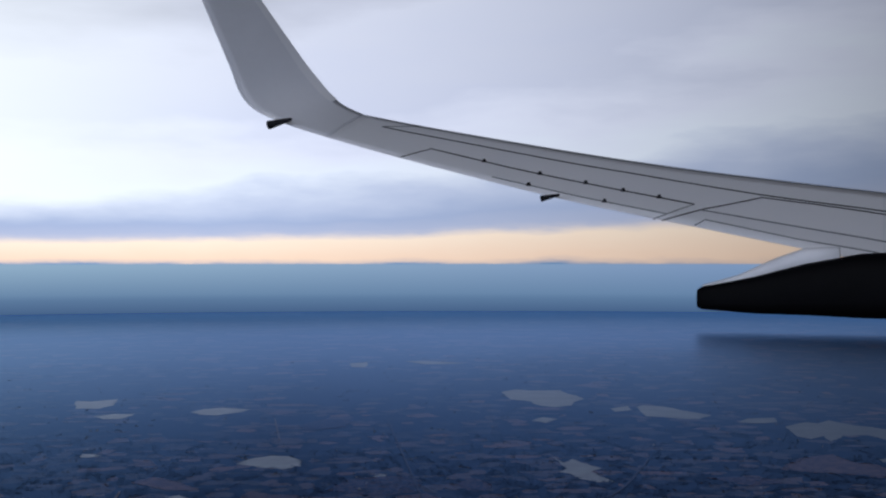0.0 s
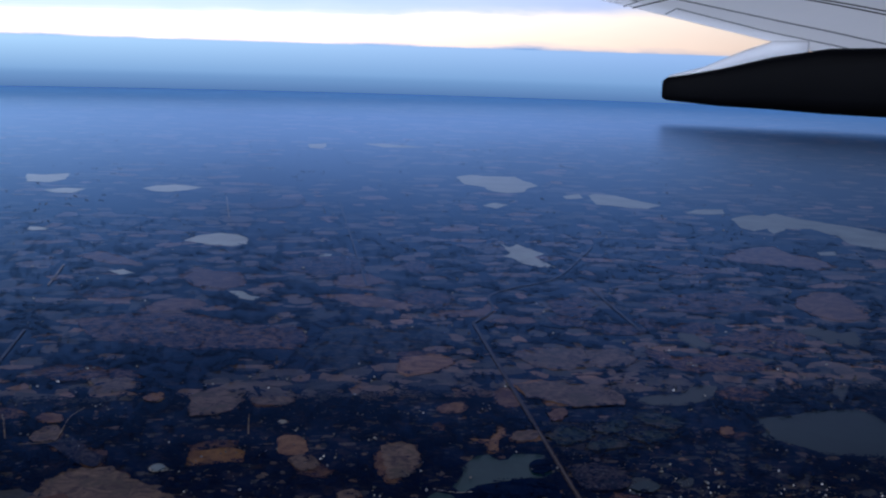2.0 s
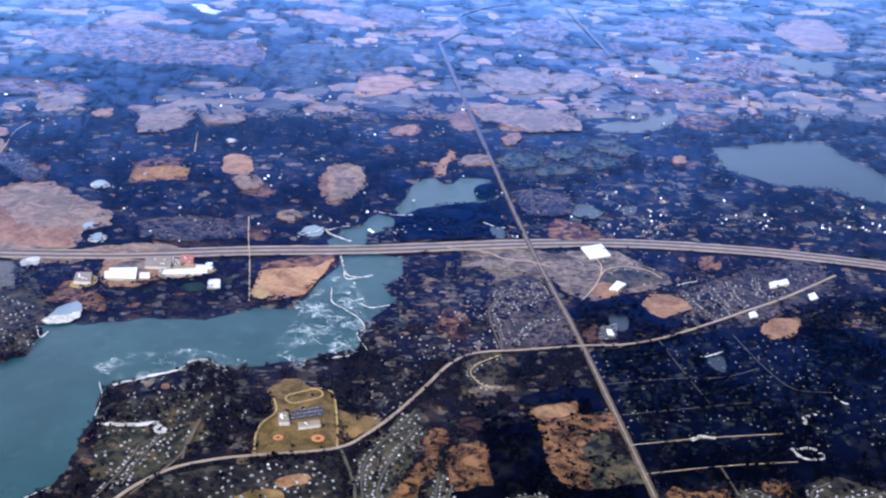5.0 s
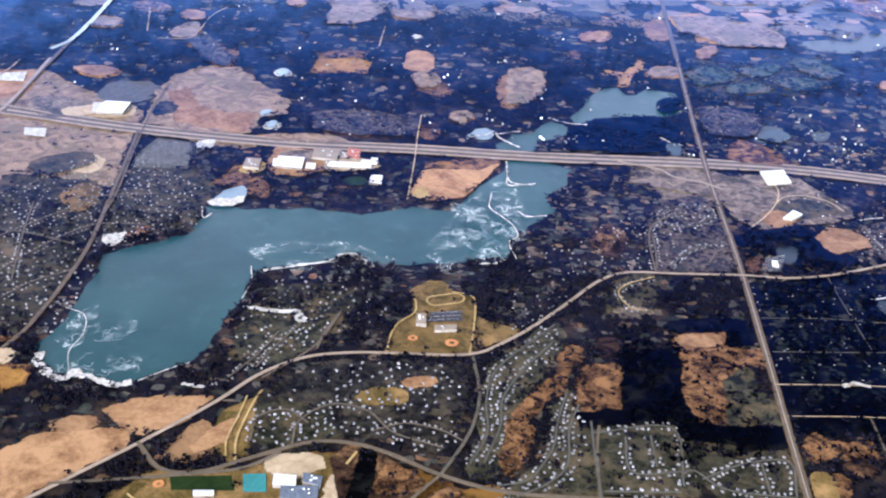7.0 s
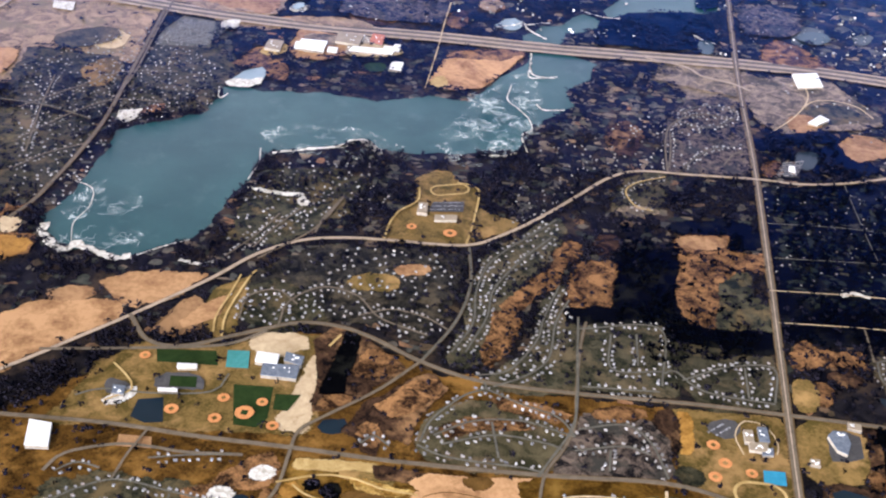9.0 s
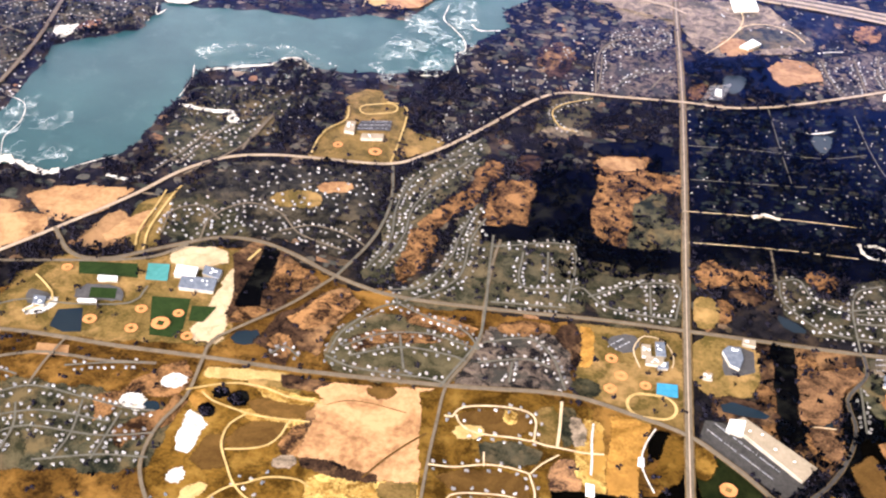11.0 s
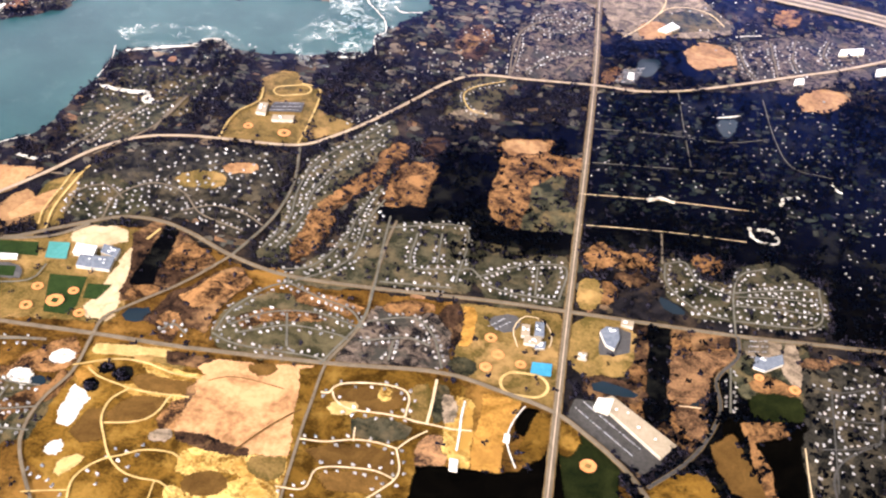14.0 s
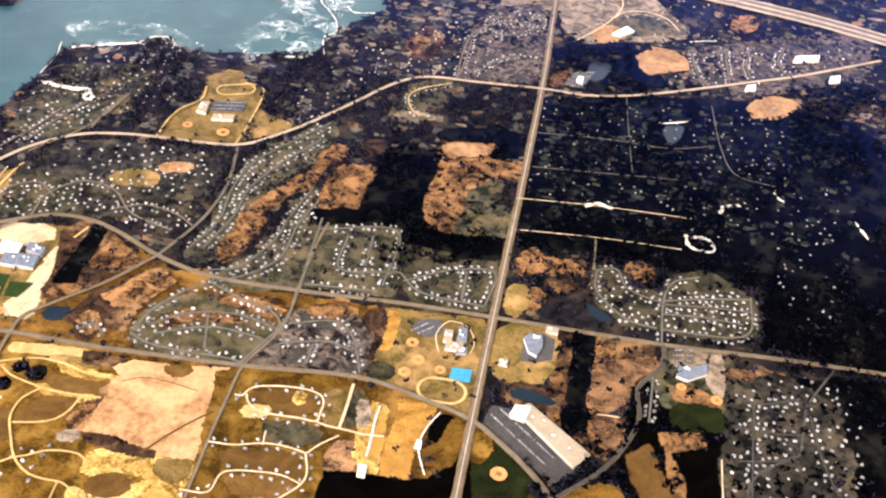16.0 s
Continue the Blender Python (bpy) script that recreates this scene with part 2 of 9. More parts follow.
# trees again, darkened and bluer: the far woods' dimness put into the colour
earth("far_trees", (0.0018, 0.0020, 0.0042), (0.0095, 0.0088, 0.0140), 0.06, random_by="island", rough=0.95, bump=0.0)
# near-black crowns: dimness of the east side is put into the colour
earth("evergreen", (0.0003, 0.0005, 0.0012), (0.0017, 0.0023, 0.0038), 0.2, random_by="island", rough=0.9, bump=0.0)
earth("wall", (0.58, 0.56, 0.52), (0.80, 0.79, 0.76), 0.7, rough=0.7, random_by="object", bump=0.0)
earth("roof", (0.10, 0.095, 0.09), (0.22, 0.205, 0.19), 2.0, rough=0.5, gloss=0.5, random_by="spread", bump=0.1)
earth("roof_light", (0.46, 0.45, 0.42), (0.64, 0.63, 0.60), 1.0, rough=0.4, gloss=0.5, bump=0.0)
earth("roof_red", (0.30, 0.11, 0.07), (0.42, 0.17, 0.10), 1.0, bump=0.0)
earth("roof_blue", (0.07, 0.085, 0.11), (0.15, 0.165, 0.19), 0.8, bump=0.0)
earth("house_wall", (0.55, 0.53, 0.49), (0.80, 0.79, 0.76), 0.7, rough=0.7, random_by="object_wide", bump=0.0)
earth("hall_wall", (0.16, 0.14, 0.11), (0.28, 0.25, 0.20), 0.7, rough=0.7, random_by="object", bump=0.0)
earth("roof_tan", (0.20, 0.16, 0.11), (0.29, 0.235, 0.17), 0.5, bump=0.0)
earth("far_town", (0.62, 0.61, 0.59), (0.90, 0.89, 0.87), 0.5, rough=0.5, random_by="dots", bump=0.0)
# far_town dimmed: shade of the woods is put into the wall colour
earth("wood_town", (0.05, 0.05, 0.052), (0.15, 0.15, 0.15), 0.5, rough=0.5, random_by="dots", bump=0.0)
earth("far_roof", (0.10, 0.095, 0.09), (0.22, 0.205, 0.19), 2.0, rough=0.5, gloss=0.5, random_by="island", bump=0.0)
earth("car_paint", (0.02, 0.02, 0.022), (0.30, 0.30, 0.31), 3.0, rough=0.3, gloss=0.5, random_by="island", bump=0.0)
earth("wing_paint", (0.90, 0.92, 0.95), (0.94, 0.95, 0.97), 0.004, rough=0.34, gloss=0.8, metal=0.0, bump=0.0, hazed=False)
earth("winglet_paint", (0.80, 0.82, 0.86), (0.84, 0.86, 0.90), 0.004, rough=0.30, gloss=0.6, metal=0.0, bump=0.0, hazed=False)
# pod in its own shade: the darkness is put into the base colour
earth("fairing_paint", (0.0010, 0.0012, 0.002), (0.002, 0.0022, 0.0035), 0.01, rough=0.6, gloss=0.1, bump=0.0, hazed=False)
earth("seam", (0.015, 0.016, 0.02), (0.04, 0.04, 0.045), 0.02, rough=0.6, bump=0.0, hazed=False)
earth("soft_seam", (0.16, 0.165, 0.18), (0.22, 0.225, 0.24), 0.02, rough=0.6, bump=0.0, hazed=False)


def water(name, deep, shallow, rough, ripple, bright=None, share=0.6):
    m = bpy.data.materials.new(name)
    m.use_nodes = True
    m.node_tree.nodes.clear()
    n = Nodes(m.node_tree)
    place = n.add("ShaderNodeNewGeometry").outputs["Position"]
    colour = n.mix(n.span(n.noise(place, 0.03, 5.0, 0.6), 0.35, 0.7), (*deep, 1), (*shallow, 1))
    if bright:
        colour = n.mix(n.span(n.noise(place, 0.09, 8.0, 0.7), 0.55, 0.72, 0.0, 0.35), colour, (*bright, 1))
    relief = n.add("ShaderNodeBump", {"Strength": ripple, "Distance": 0.05, "Height": n.noise(place, 1.5, 5.0, 0.6)}).outputs[0]
    skin = n.add("ShaderNodeBsdfPrincipled", {"Base Color": colour, "Roughness": rough, "IOR": 1.33, "Specular IOR Level": 0.13, "Normal": relief})
    # the water carries a share of the same painted haze
    n.add("ShaderNodeOutputMaterial", {0: haze_gloss(n, skin.outputs[0], share)})
    MATS[name] = m


water("lake", (0.003, 0.034, 0.040), (0.012, 0.056, 0.060), 0.42, 0.15, (0.04, 0.085, 0.090))
water("water", (0.002, 0.008, 0.014), (0.005, 0.014, 0.022), 0.42, 0.1)
water("pale_lake", (0.006, 0.022, 0.034), (0.012, 0.034, 0.046), 0.45, 0.1)
water("ice", (0.14, 0.19, 0.23), (0.24, 0.30, 0.34), 0.3, 0.1)

def ice_film():
    """Lacy thin ice: pale threads with open water between them."""
    m = bpy.data.materials.new("ice_film")
    m.use_nodes = True
    m.node_tree.nodes.clear()
    n = Nodes(m.node_tree)
    place = n.add("ShaderNodeNewGeometry").outputs["Position"]
    swirl = n.add("ShaderNodeTexNoise", {"Vector": place, "Scale": 0.16, "Detail": 7.0, "Roughness": 0.62, "Distortion": 1.6}).outputs[0]
    thread = n.span(n.math("ABSOLUTE", n.math("SUBTRACT", swirl, 0.5)), 0.0, 0.045, 1.0, 0.0)
    patch = n.span(n.noise(place, 0.11, 6.0, 0.65), 0.48, 0.62)
    cloud = n.span(n.noise(place, 0.35, 6.0, 0.7), 0.5, 0.72, 0.0, 0.5)
    cover = n.math("MULTIPLY", n.math("MAXIMUM", thread, cloud), patch, True)
    skin = n.add("ShaderNodeBsdfPrincipled", {"Base Color": (0.62, 0.70, 0.69, 1), "Roughness": 0.7}).outputs[0]
    clear = n.add("ShaderNodeBsdfTransparent").outputs[0]
    n.add("ShaderNodeOutputMaterial", {0: n.add("ShaderNodeMixShader", {0: n.math("MULTIPLY", cover, 0.6), 1: clear, 2: skin}).outputs[0]})
    MATS["ice_film"] = m


ice_film()

# haze under the horizon, painted as a blue glow on the backdrop ring
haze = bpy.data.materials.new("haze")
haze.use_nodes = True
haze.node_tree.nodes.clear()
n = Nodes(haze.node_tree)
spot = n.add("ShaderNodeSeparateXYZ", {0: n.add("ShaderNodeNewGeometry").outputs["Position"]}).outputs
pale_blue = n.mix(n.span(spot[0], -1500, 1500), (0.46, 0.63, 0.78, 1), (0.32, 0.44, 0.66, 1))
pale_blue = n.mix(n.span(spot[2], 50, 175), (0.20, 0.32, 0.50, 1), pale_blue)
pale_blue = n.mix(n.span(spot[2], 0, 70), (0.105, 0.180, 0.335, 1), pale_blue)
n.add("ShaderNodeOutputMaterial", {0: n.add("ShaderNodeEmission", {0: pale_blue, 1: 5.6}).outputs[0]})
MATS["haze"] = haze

# ---- helpers of the scene ----
LEVEL = [0.02]      # heights of the layers of land, near and far
FAR_LEVEL = [0.10]
CLEAR = []      # outlines with the share of trees that grows in them
LINES = []      # centre lines of roads, with half widths
PLOTS = []      # streets that have houses along them
HOUSES = []     # place, turn and plan of every house


def link(name, bm, material, parent=None, label="", category="", group="", kind=""):
    data = bpy.data.meshes.new(name)
    bm.to_mesh(data)
    bm.free()
    data.materials.append(MATS[material])
    ob = new(name, data)
    ob.parent = parent
    return tagged(ob, label, category, group, kind)


def part(name, bm, material, parent, label=""):
    return link(name, bm, material, parent, label)


def from_arrays(name, verts, faces, material, **tags):
    data = bpy.data.meshes.new(name)
    data.from_pydata(verts, [], faces)
    data.materials.append(MATS[material])
    return tagged(new(name, data), **tags)


def rounded(pts, times=2, closed=True):
    """Corner cutting of an outline."""
    for _ in range(times):
        out = []
        count = len(pts)
        for i in range(count if closed else count - 1):
            a, b = pts[i], pts[(i + 1) % count]
            out += [(a[0] * 0.75 + b[0] * 0.25, a[1] * 0.75 + b[1] * 0.25), (a[0] * 0.25 + b[0] * 0.75, a[1] * 0.25 + b[1] * 0.75)]
        pts = out
    return pts


def ragged(pts, step, amount, wave=1.0):
    """Divides an outline into short steps and lets natural unevenness into it."""
    out = []
    for i, a in enumerate(pts):
        b = pts[(i + 1) % len(pts)]
        count = max(1, int(math.hypot(b[0] - a[0], b[1] - a[1]) / step))
        for k in range(count):
            x, y = a[0] + (b[0] - a[0]) * k / count, a[1] + (b[1] - a[1]) * k / count
            dx = noise.noise((x * 0.13 / wave, y * 0.13 / wave, 3.0)) * 1.6 + noise.noise((x * 0.45 / wave, y * 0.45 / wave, 7.0))
            dy = noise.noise((x * 0.13 / wave, y * 0.13 / wave, 13.0)) * 1.6 + noise.noise((x * 0.45 / wave, y * 0.45 / wave, 17.0))
            out.append((x + dx * amount, y + dy * amount))
    return out


def glide(pts, step=1.5):
    """A smooth line through the given points."""
    if len(pts) == 2:
        pts = [pts[0], ((pts[0][0] + pts[1][0]) / 2, (pts[0][1] + pts[1][1]) / 2), pts[1]]
    p = [Vector(q) for q in pts]
    p = [p[0] * 2 - p[1]] + p + [p[-1] * 2 - p[-2]]
    out = []
    for a, b, c, d in zip(p, p[1:], p[2:], p[3:]):
        count = max(2, int((c - b).length / step))
        for k in range(count):
            t = k / count
            out.append(0.5 * ((2 * b) + (c - a) * t + (2 * a - 5 * b + 4 * c - d) * t * t + (3 * b - a - 3 * c + d) * t ** 3))
    return out + [p[-2]]


def sheet(outline, z):
    bm = bmesh.new()
    face = bm.faces.new([bm.verts.new((x, y, z)) for x, y in outline])
    bm.normal_update()
    if face.normal.z < 0:
        face.normal_flip()
    bmesh.ops.triangulate(bm, faces=[face])
    return bm


def frayed(outline, z, width):
    """A sheet with a margin that thins out, by a mark on its outer corners."""
    bm = sheet(outline, z)
    count = len(outline)
    ring = list(bm.verts)
    turn = sum(a[0] * b[1] - b[0] * a[1] for a, b in zip(outline, outline[1:] + outline[:1]))
    sign = 1 if turn > 0 else -1
    outer = []
    for i in range(count):
        a, b = outline[i - 1], outline[(i + 1) % count]
        side = Vector((b[1] - a[1], a[0] - b[0])).normalized() * sign * width
        outer.append(bm.verts.new((outline[i][0] + side.x, outline[i][1] + side.y, z - 0.001)))
    for i in range(count):
        j = (i + 1) % count
        corners = (ring[i], outer[i], outer[j], ring[j])
        bm.faces.new(corners if sign > 0 else corners[::-1])
    mark = bm.verts.layers.float.new("fray")
    bm.verts.ensure_lookup_table()
    for v in bm.verts[count:]:
        v[mark] = 1.0
    return bm


TREE_SHARE = {"olive": 0.22, "estate": 0.26, "pale_estate": 0.14, "thicket": 0.15, "brush": 0.16, "rust": 0.10, "brown": 0.03, "lawn": 0.02, "gold": 0.01}


DARK = []
LAID = []      # outlines of the laid land with their heights


def inside(outline, x, y):
    """Which of the places lie within an outline."""
    hit = np.zeros(np.shape(x), bool)
    px, py = outline[:, 0], outline[:, 1]
    for i in range(len(outline)):
        j = i - 1
        if py[i] != py[j]:
            cross = ((py[i] > y) != (py[j] > y)) & (x < (px[j] - px[i]) * (y - py[i]) / (py[j] - py[i]) + px[i])
            hit ^= cross
    return hit


def land_height(x, y):
    """Height of the topmost piece of land at a place."""
    top = 0.0
    for outline, z, x0, y0, x1, y1 in LAID:
        if z > top and x0 < x < x1 and y0 < y < y1 and inside(outline, np.array([x]), np.array([y]))[0]:
            top = z
    return top


def area(name, material, outline, label, sharp=0, wob=0.9, share=None, dark=0):
    """One piece of land or water, laid on the ground."""
    far = max(y for x, y in outline) > 300
    level = FAR_LEVEL if far else LEVEL
    level[0] += 0.003 if far else 0.0018
    LAID.append((np.array(outline), level[0], *np.min(outline, 0), *np.max(outline, 0)))
    if dark:
        DARK.append(np.array(outline))
    CLEAR.append((np.array(outline), share if share is not None else 0.0 if sharp or name in ("parking_lot", "yard") else TREE_SHARE.get(material, 0.0)))
    smooth = outline if len(outline) > 5 or far else rounded(outline, 1)
    shape = outline if sharp else ragged(smooth, 5.0 if far else 1.2, (1.8 if name == "lake" else min(wob, 1.0) * 2.2) if far else wob, 4.0 if far else 1.0)
    ob = link(name, sheet(shape, level[0]) if sharp or material not in FRAYED else frayed(shape, level[0], 5.0 if far else 1.5), material, label=label, category=name.replace("_", " "), kind="structure")
    return ob


def ribbon(pts, width, z, uneven=0.0, height=0.03):
    bm = bmesh.new()
    rows = []
    for i, p in enumerate(pts):
        a, b = pts[max(i - 1, 0)], pts[min(i + 1, len(pts) - 1)]
        side = Vector((-(b - a).y, (b - a).x)).normalized()
        w = width / 2 * (1 + uneven * (noise.noise((p.x * 0.5, p.y * 0.5, 2.0)) + 0.5 * noise.noise((p.x * 1.7, p.y * 1.7, 5.0))))
        shift = side * (uneven * width * 0.5 * noise.noise((p.x * 0.3, p.y * 0.3, 9.0)))
        row = []
        for k, up in ((1.0, 0.0), (0.94, height), (-0.94, height), (-1.0, 0.0)):
            q = p + shift + side * w * k
            row.append(bm.verts.new((q.x, q.y, z + up)))
        rows.append(row)
    for r, s in zip(rows, rows[1:]):
        for k in range(3):
            bm.faces.new((r[k], r[k + 1], s[k + 1], s[k]))
    bmesh.ops.recalc_face_normals(bm, faces=bm.faces)
    return bm


def road(name, width, material, pts, label, houses=0, verge=0.0):
    line = glide(pts, 0.8 if houses else 2.0)
    LEVEL[0] += 0.0004
    ob = link(name, ribbon(line, width, 0.62 + LEVEL[0] * 0.1), material, label=label, category=name, kind="structure")
    if verge:
        part("verge", ribbon(line, verge, 0.58 + LEVEL[0] * 0.05, 0.12), "verge", ob, "strip of dry grass along the road")
    LINES.append((np.array([(p.x, p.y) for p in line]), max(width, verge) / 2 + 0.5))
    if houses:
        PLOTS.append((line, width, houses))
    return ob


# ---- ground, far land and water ----
def ground_sheet():
    """One sheet of land to the horizon, gently uneven, finer near the middle."""
    bm = bmesh.new()
    rings = [0, 60, 120, 200, 300, 420, 560, 740, 980, 1300, 1800, 2500, 3500, 5000, 9000]
    last = [bm.verts.new((0, 0, 0))]
    for r in rings[1:]:
        row = [bm.verts.new((r * math.cos(a * math.tau / 64), r * math.sin(a * math.tau / 64), 0)) for a in range(64)]
        for a in range(64):
            if len(last) == 1:
                bm.faces.new((last[0], row[a], row[(a + 1) % 64]))
            else:
                bm.faces.new((last[a], row[a], row[(a + 1) % 64], last[(a + 1) % 64]))
        last = row
    return bm


link("ground", ground_sheet(), "ground", label="dark winter land of leafless woods and brush", category="ground", kind="structure")


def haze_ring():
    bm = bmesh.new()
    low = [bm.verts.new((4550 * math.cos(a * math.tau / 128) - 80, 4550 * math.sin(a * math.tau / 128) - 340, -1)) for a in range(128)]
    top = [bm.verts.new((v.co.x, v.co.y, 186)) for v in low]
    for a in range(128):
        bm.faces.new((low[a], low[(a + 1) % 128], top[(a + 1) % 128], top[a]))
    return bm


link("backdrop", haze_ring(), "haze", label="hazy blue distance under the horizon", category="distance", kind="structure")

LAKE = [(-212, -66.6), (-207.4, -75.4), (-200, -80.8), (-192.7, -79.1), (-183.1, -82.5), (-177.5, -77.4), (-168.1, -70.8), (-163.3, -60.2), (-163.1, -46.5), (-159.5, -34.7), (-159.8, -24.5), (-158.6, -16.5), (-147.4, -12.8), (-135.3, -6.7), (-128.3, -2.8), (-122.9, -7.3), (-111, -7.3), (-96.3, -3.9), (-77.6, 1.7), (-76.6, 14.8), (-69.6, 26.2), (-60.3, 38.5), (-65.1, 49.2), (-56.3, 60.1), (-53.5, 75.6), (-66.6, 82.1), (-79.3, 79.6), (-79.9, 70.7), (-88.3, 55.4), (-97.9, 33.2), (-112.2, 34.3), (-129.7, 26.5), (-146.1, 28.6), (-171.7, 25), (-179.3, 27.5), (-184.9, 25.4), (-183.9, 16.8), (-186.6, 4), (-199.3, -5.7), (-210.3, -12.9), (-207.9, -23.6), (-208.9, -34.2), (-208.6, -45.8), (-209.7, -59.9)]
BAY = [(-51.8, 127.4), (-48.4, 134.3), (-43.9, 144.8), (-40.4, 157.0), (-34.5, 164.9), (-27.6, 168.0), (-24.7, 158.4), (-19.3, 159.8), (-15.8, 167.4), (-7.9, 167.0), (-1.7, 164.2), (-1.6, 159.2), (-9.6, 154.0), (-11.5, 149.6), (-8.1, 146.0), (-3.1, 145.3), (-2.6, 140.0), (-9.5, 135.8), (-19.9, 132.6), (-28.5, 133.5), (-36.3, 129.3), (-43.2, 120.9), (-49.3, 120.2)]
ARM = [(-82.3, 83.8), (-82.6, 94.9), (-78.7, 98.8), (-76.2, 106.1), (-67.9, 108.3), (-63.9, 118.4), (-59.6, 122.7), (-52.3, 118.6), (-54.1, 108.7), (-62.2, 101.8), (-66.2, 101.4), (-66.5, 93.3), (-69.8, 85.2)]
LAKE_EAST = [(126.9, 211.5), (134.0, 213.1), (147.6, 214.3), (165.8, 221.4), (178.2, 222.8), (191.5, 222.2), (196.3, 212.0), (194.5, 202.4), (197.1, 189.1), (202.9, 170.9), (206.6, 145.6), (185.1, 129.8), (169.2, 138.4), (166.9, 148.0), (152.5, 152.1), (138.7, 154.5), (133.7, 163.0), (126.3, 173.5), (119.5, 179.0), (116.4, 182.7), (124.2, 193.0)]
area("lake", "lake", LAKE, "teal half-frozen lake with thin grey ice", wob=0.9)
area("lake", "lake", BAY, "teal bay of the lake beyond the highway", wob=0.6)
area("lake", "pale_lake", LAKE_EAST, "grey-blue lake among dark woods", wob=0.8)
area("lake", "lake", ARM, "narrow teal arm of the lake north of the highway", wob=0.5)

# ---- main roads ----
HIGHWAY = [(-420, 122), (-290, 99), (-225.4, 87.5), (-167.4, 83), (-115, 84.5), (-66.6, 84.5), (0.4, 88), (43.2, 87), (88.3, 79), (124.8, 68.4), (171.8, 51.5), (320, 0)]
line = glide(HIGHWAY, 4.0)
highway = link("highway", ribbon(line, 9.0, 0.50, 0.1), "highway", label="tan median and shoulders of a divided highway", category="highway", kind="structure")
for side in (-1.9, 1.9):
    lane = []
    for i, p in enumerate(line):
        a, b = line[max(i - 1, 0)], line[min(i + 1, len(line) - 1)]
        lane.append(p + Vector((-(b - a).y, (b - a).x)).normalized() * side)
    part("carriageway", ribbon(lane, 2.0, 0.56), "road", highway, "grey concrete carriageway")
LINES.append((np.array([(p.x, p.y) for p in line]), 7.0))
avenue = road("avenue", 1.7, "road", [(-6, -240), (-3.9, -148.1), (-3, -112.2), (0, 0), (0.3, 86.7), (4.5, 210.4), (12.5, 428.6)], "straight grey avenue running north", verge=2.4)
part("lane_line", ribbon(glide([(-6, -240), (-3.9, -148.1), (-3, -112.2), (0, 0), (0.3, 86.7), (4.5, 210.4)], 2.0), 0.30, 0.68), "highway", avenue, "pale worn centre line")
road("road", 1.72, "road", [(12.5, 428.6), (33.9, 466.4), (40.7, 513.8), (65.7, 545.0), (112.7, 586.1), (169.2, 696.8), (190.0, 742.7)], "grey road winding on to the north", verge=2.41)
road("road", 1.15, "highway", [(-215, -152), (-200, -138.4), (-190.4, -128.7), (-181.5, -118.5), (-170.9, -106.3), (-156.2, -87.9), (-146.8, -73.8), (-135.7, -64.3), (-123.1, -60.4), (-110.1, -59.1), (-88.8, -57.2), (-77.5, -48.4), (-67.1, -36.3), (-57.9, -23.6), (-48.1, -10.1), (-38.4, -3.4), (-21.5, -2.0), (1.0, -0.2), (16.1, -0.1), (36.3, 6.3), (72.8, 24.6), (89.6, 33.4), (119.8, 52.3)], "curving grey road along the lake woods", verge=1.40)
road("road", 1.1, "road", [(190, -111), (84.2, -112.3), (41.4, -114.2), (-3.1, -114.2), (-25.8, -114.4), (-54.8, -115.9), (-78.1, -115.8), (-94.3, -111.1), (-106.8, -104.7), (-117.2, -101.2), (-128.3, -101.9), (-142.3, -109.6), (-154.2, -116.4), (-163.7, -115.8), (-171.7, -106.5)], "grey road past the estates", verge=1.54)
road("road", 1.1, "road", [(-260, -152), (-208.1, -148.9), (-188.0, -148.0), (-161.6, -146.5), (-141.1, -147.0), (-117.6, -146.7), (-94.9, -146.8), (-61.0, -145.1), (-33.4, -142.7), (-17.0, -146.1), (-4.7, -150.1), (3.3, -155.7), (12.2, -164.1), (16.9, -170.5), (30, -190)], "pale grey road south of the schools", verge=1.54)
road("road", 0.72, "road", [(-94.3, -111.1), (-103.2, -123.8), (-113.4, -134.6), (-118.7, -140.9), (-119.2, -148.1), (-119.4, -159.7), (-122.8, -169.4), (-123.5, -178.1), (-121.2, -185.9), (-112.2, -200.0)], "winding grey road", verge=1.01)
road("road", 0.6, "road", [(-53.2, -86.7), (-54.3, -97.0), (-54.8, -115.9), (-54.7, -126.8), (-57.0, -135.6), (-61.0, -145.1), (-61.8, -157.6), (-62.2, -169.8), (-62.3, -200)], "grey road beside the tan field", verge=0.84)
road("road", 0.85, "asphalt", [(41.4, -114.5), (41.0, -122.0), (35.1, -131.1), (35.6, -140.5), (32.6, -150.1), (26.6, -159.8), (17.7, -168.8)], "dark winding road behind the store", verge=1.19)
road("road", 1.1, "road", [(-221, -70), (-217.5, -55), (-215.7, -13.6), (-220.1, 31.6), (-226.0, 84.6)], "grey road west of the lake", verge=1.54)
road("road", 1.45, "road", [(-285.2, 96), (-286.6, 148.8), (-287.1, 251.8), (-287.5, 420)], "pale grey road running north", verge=2.03)
# ---- plan: areas of land, each an outline in metres ----
area('grassland', 'drygrass', [(-191.9, -150.8), (-165.8, -125.7), (-122.6, -104.4), (-93.7, -113.8), (-53.8, -117.9), (-3.6, -117.4), (-4.7, -148.3), (14.4, -171.7), (-51.3, -189.8), (-175.5, -212.4)], 'golden brown winter grassland with scattered brush', share=0.06, wob=1.5)
area('wood_floor', 'woodfloor', [(0.1, -84.3), (-0.4, -63.1), (-0.1, -4.8), (61.3, 10.8), (102.3, 6.9), (131.2, -17.4), (110.4, -112.5), (84.5, -110.1), (67.4, -109.1), (68.3, -86.3), (38.7, -81.8), (19.6, -82.4)], 'floor of the eastern woods, darkened in its colour', share=1.0, dark=1)
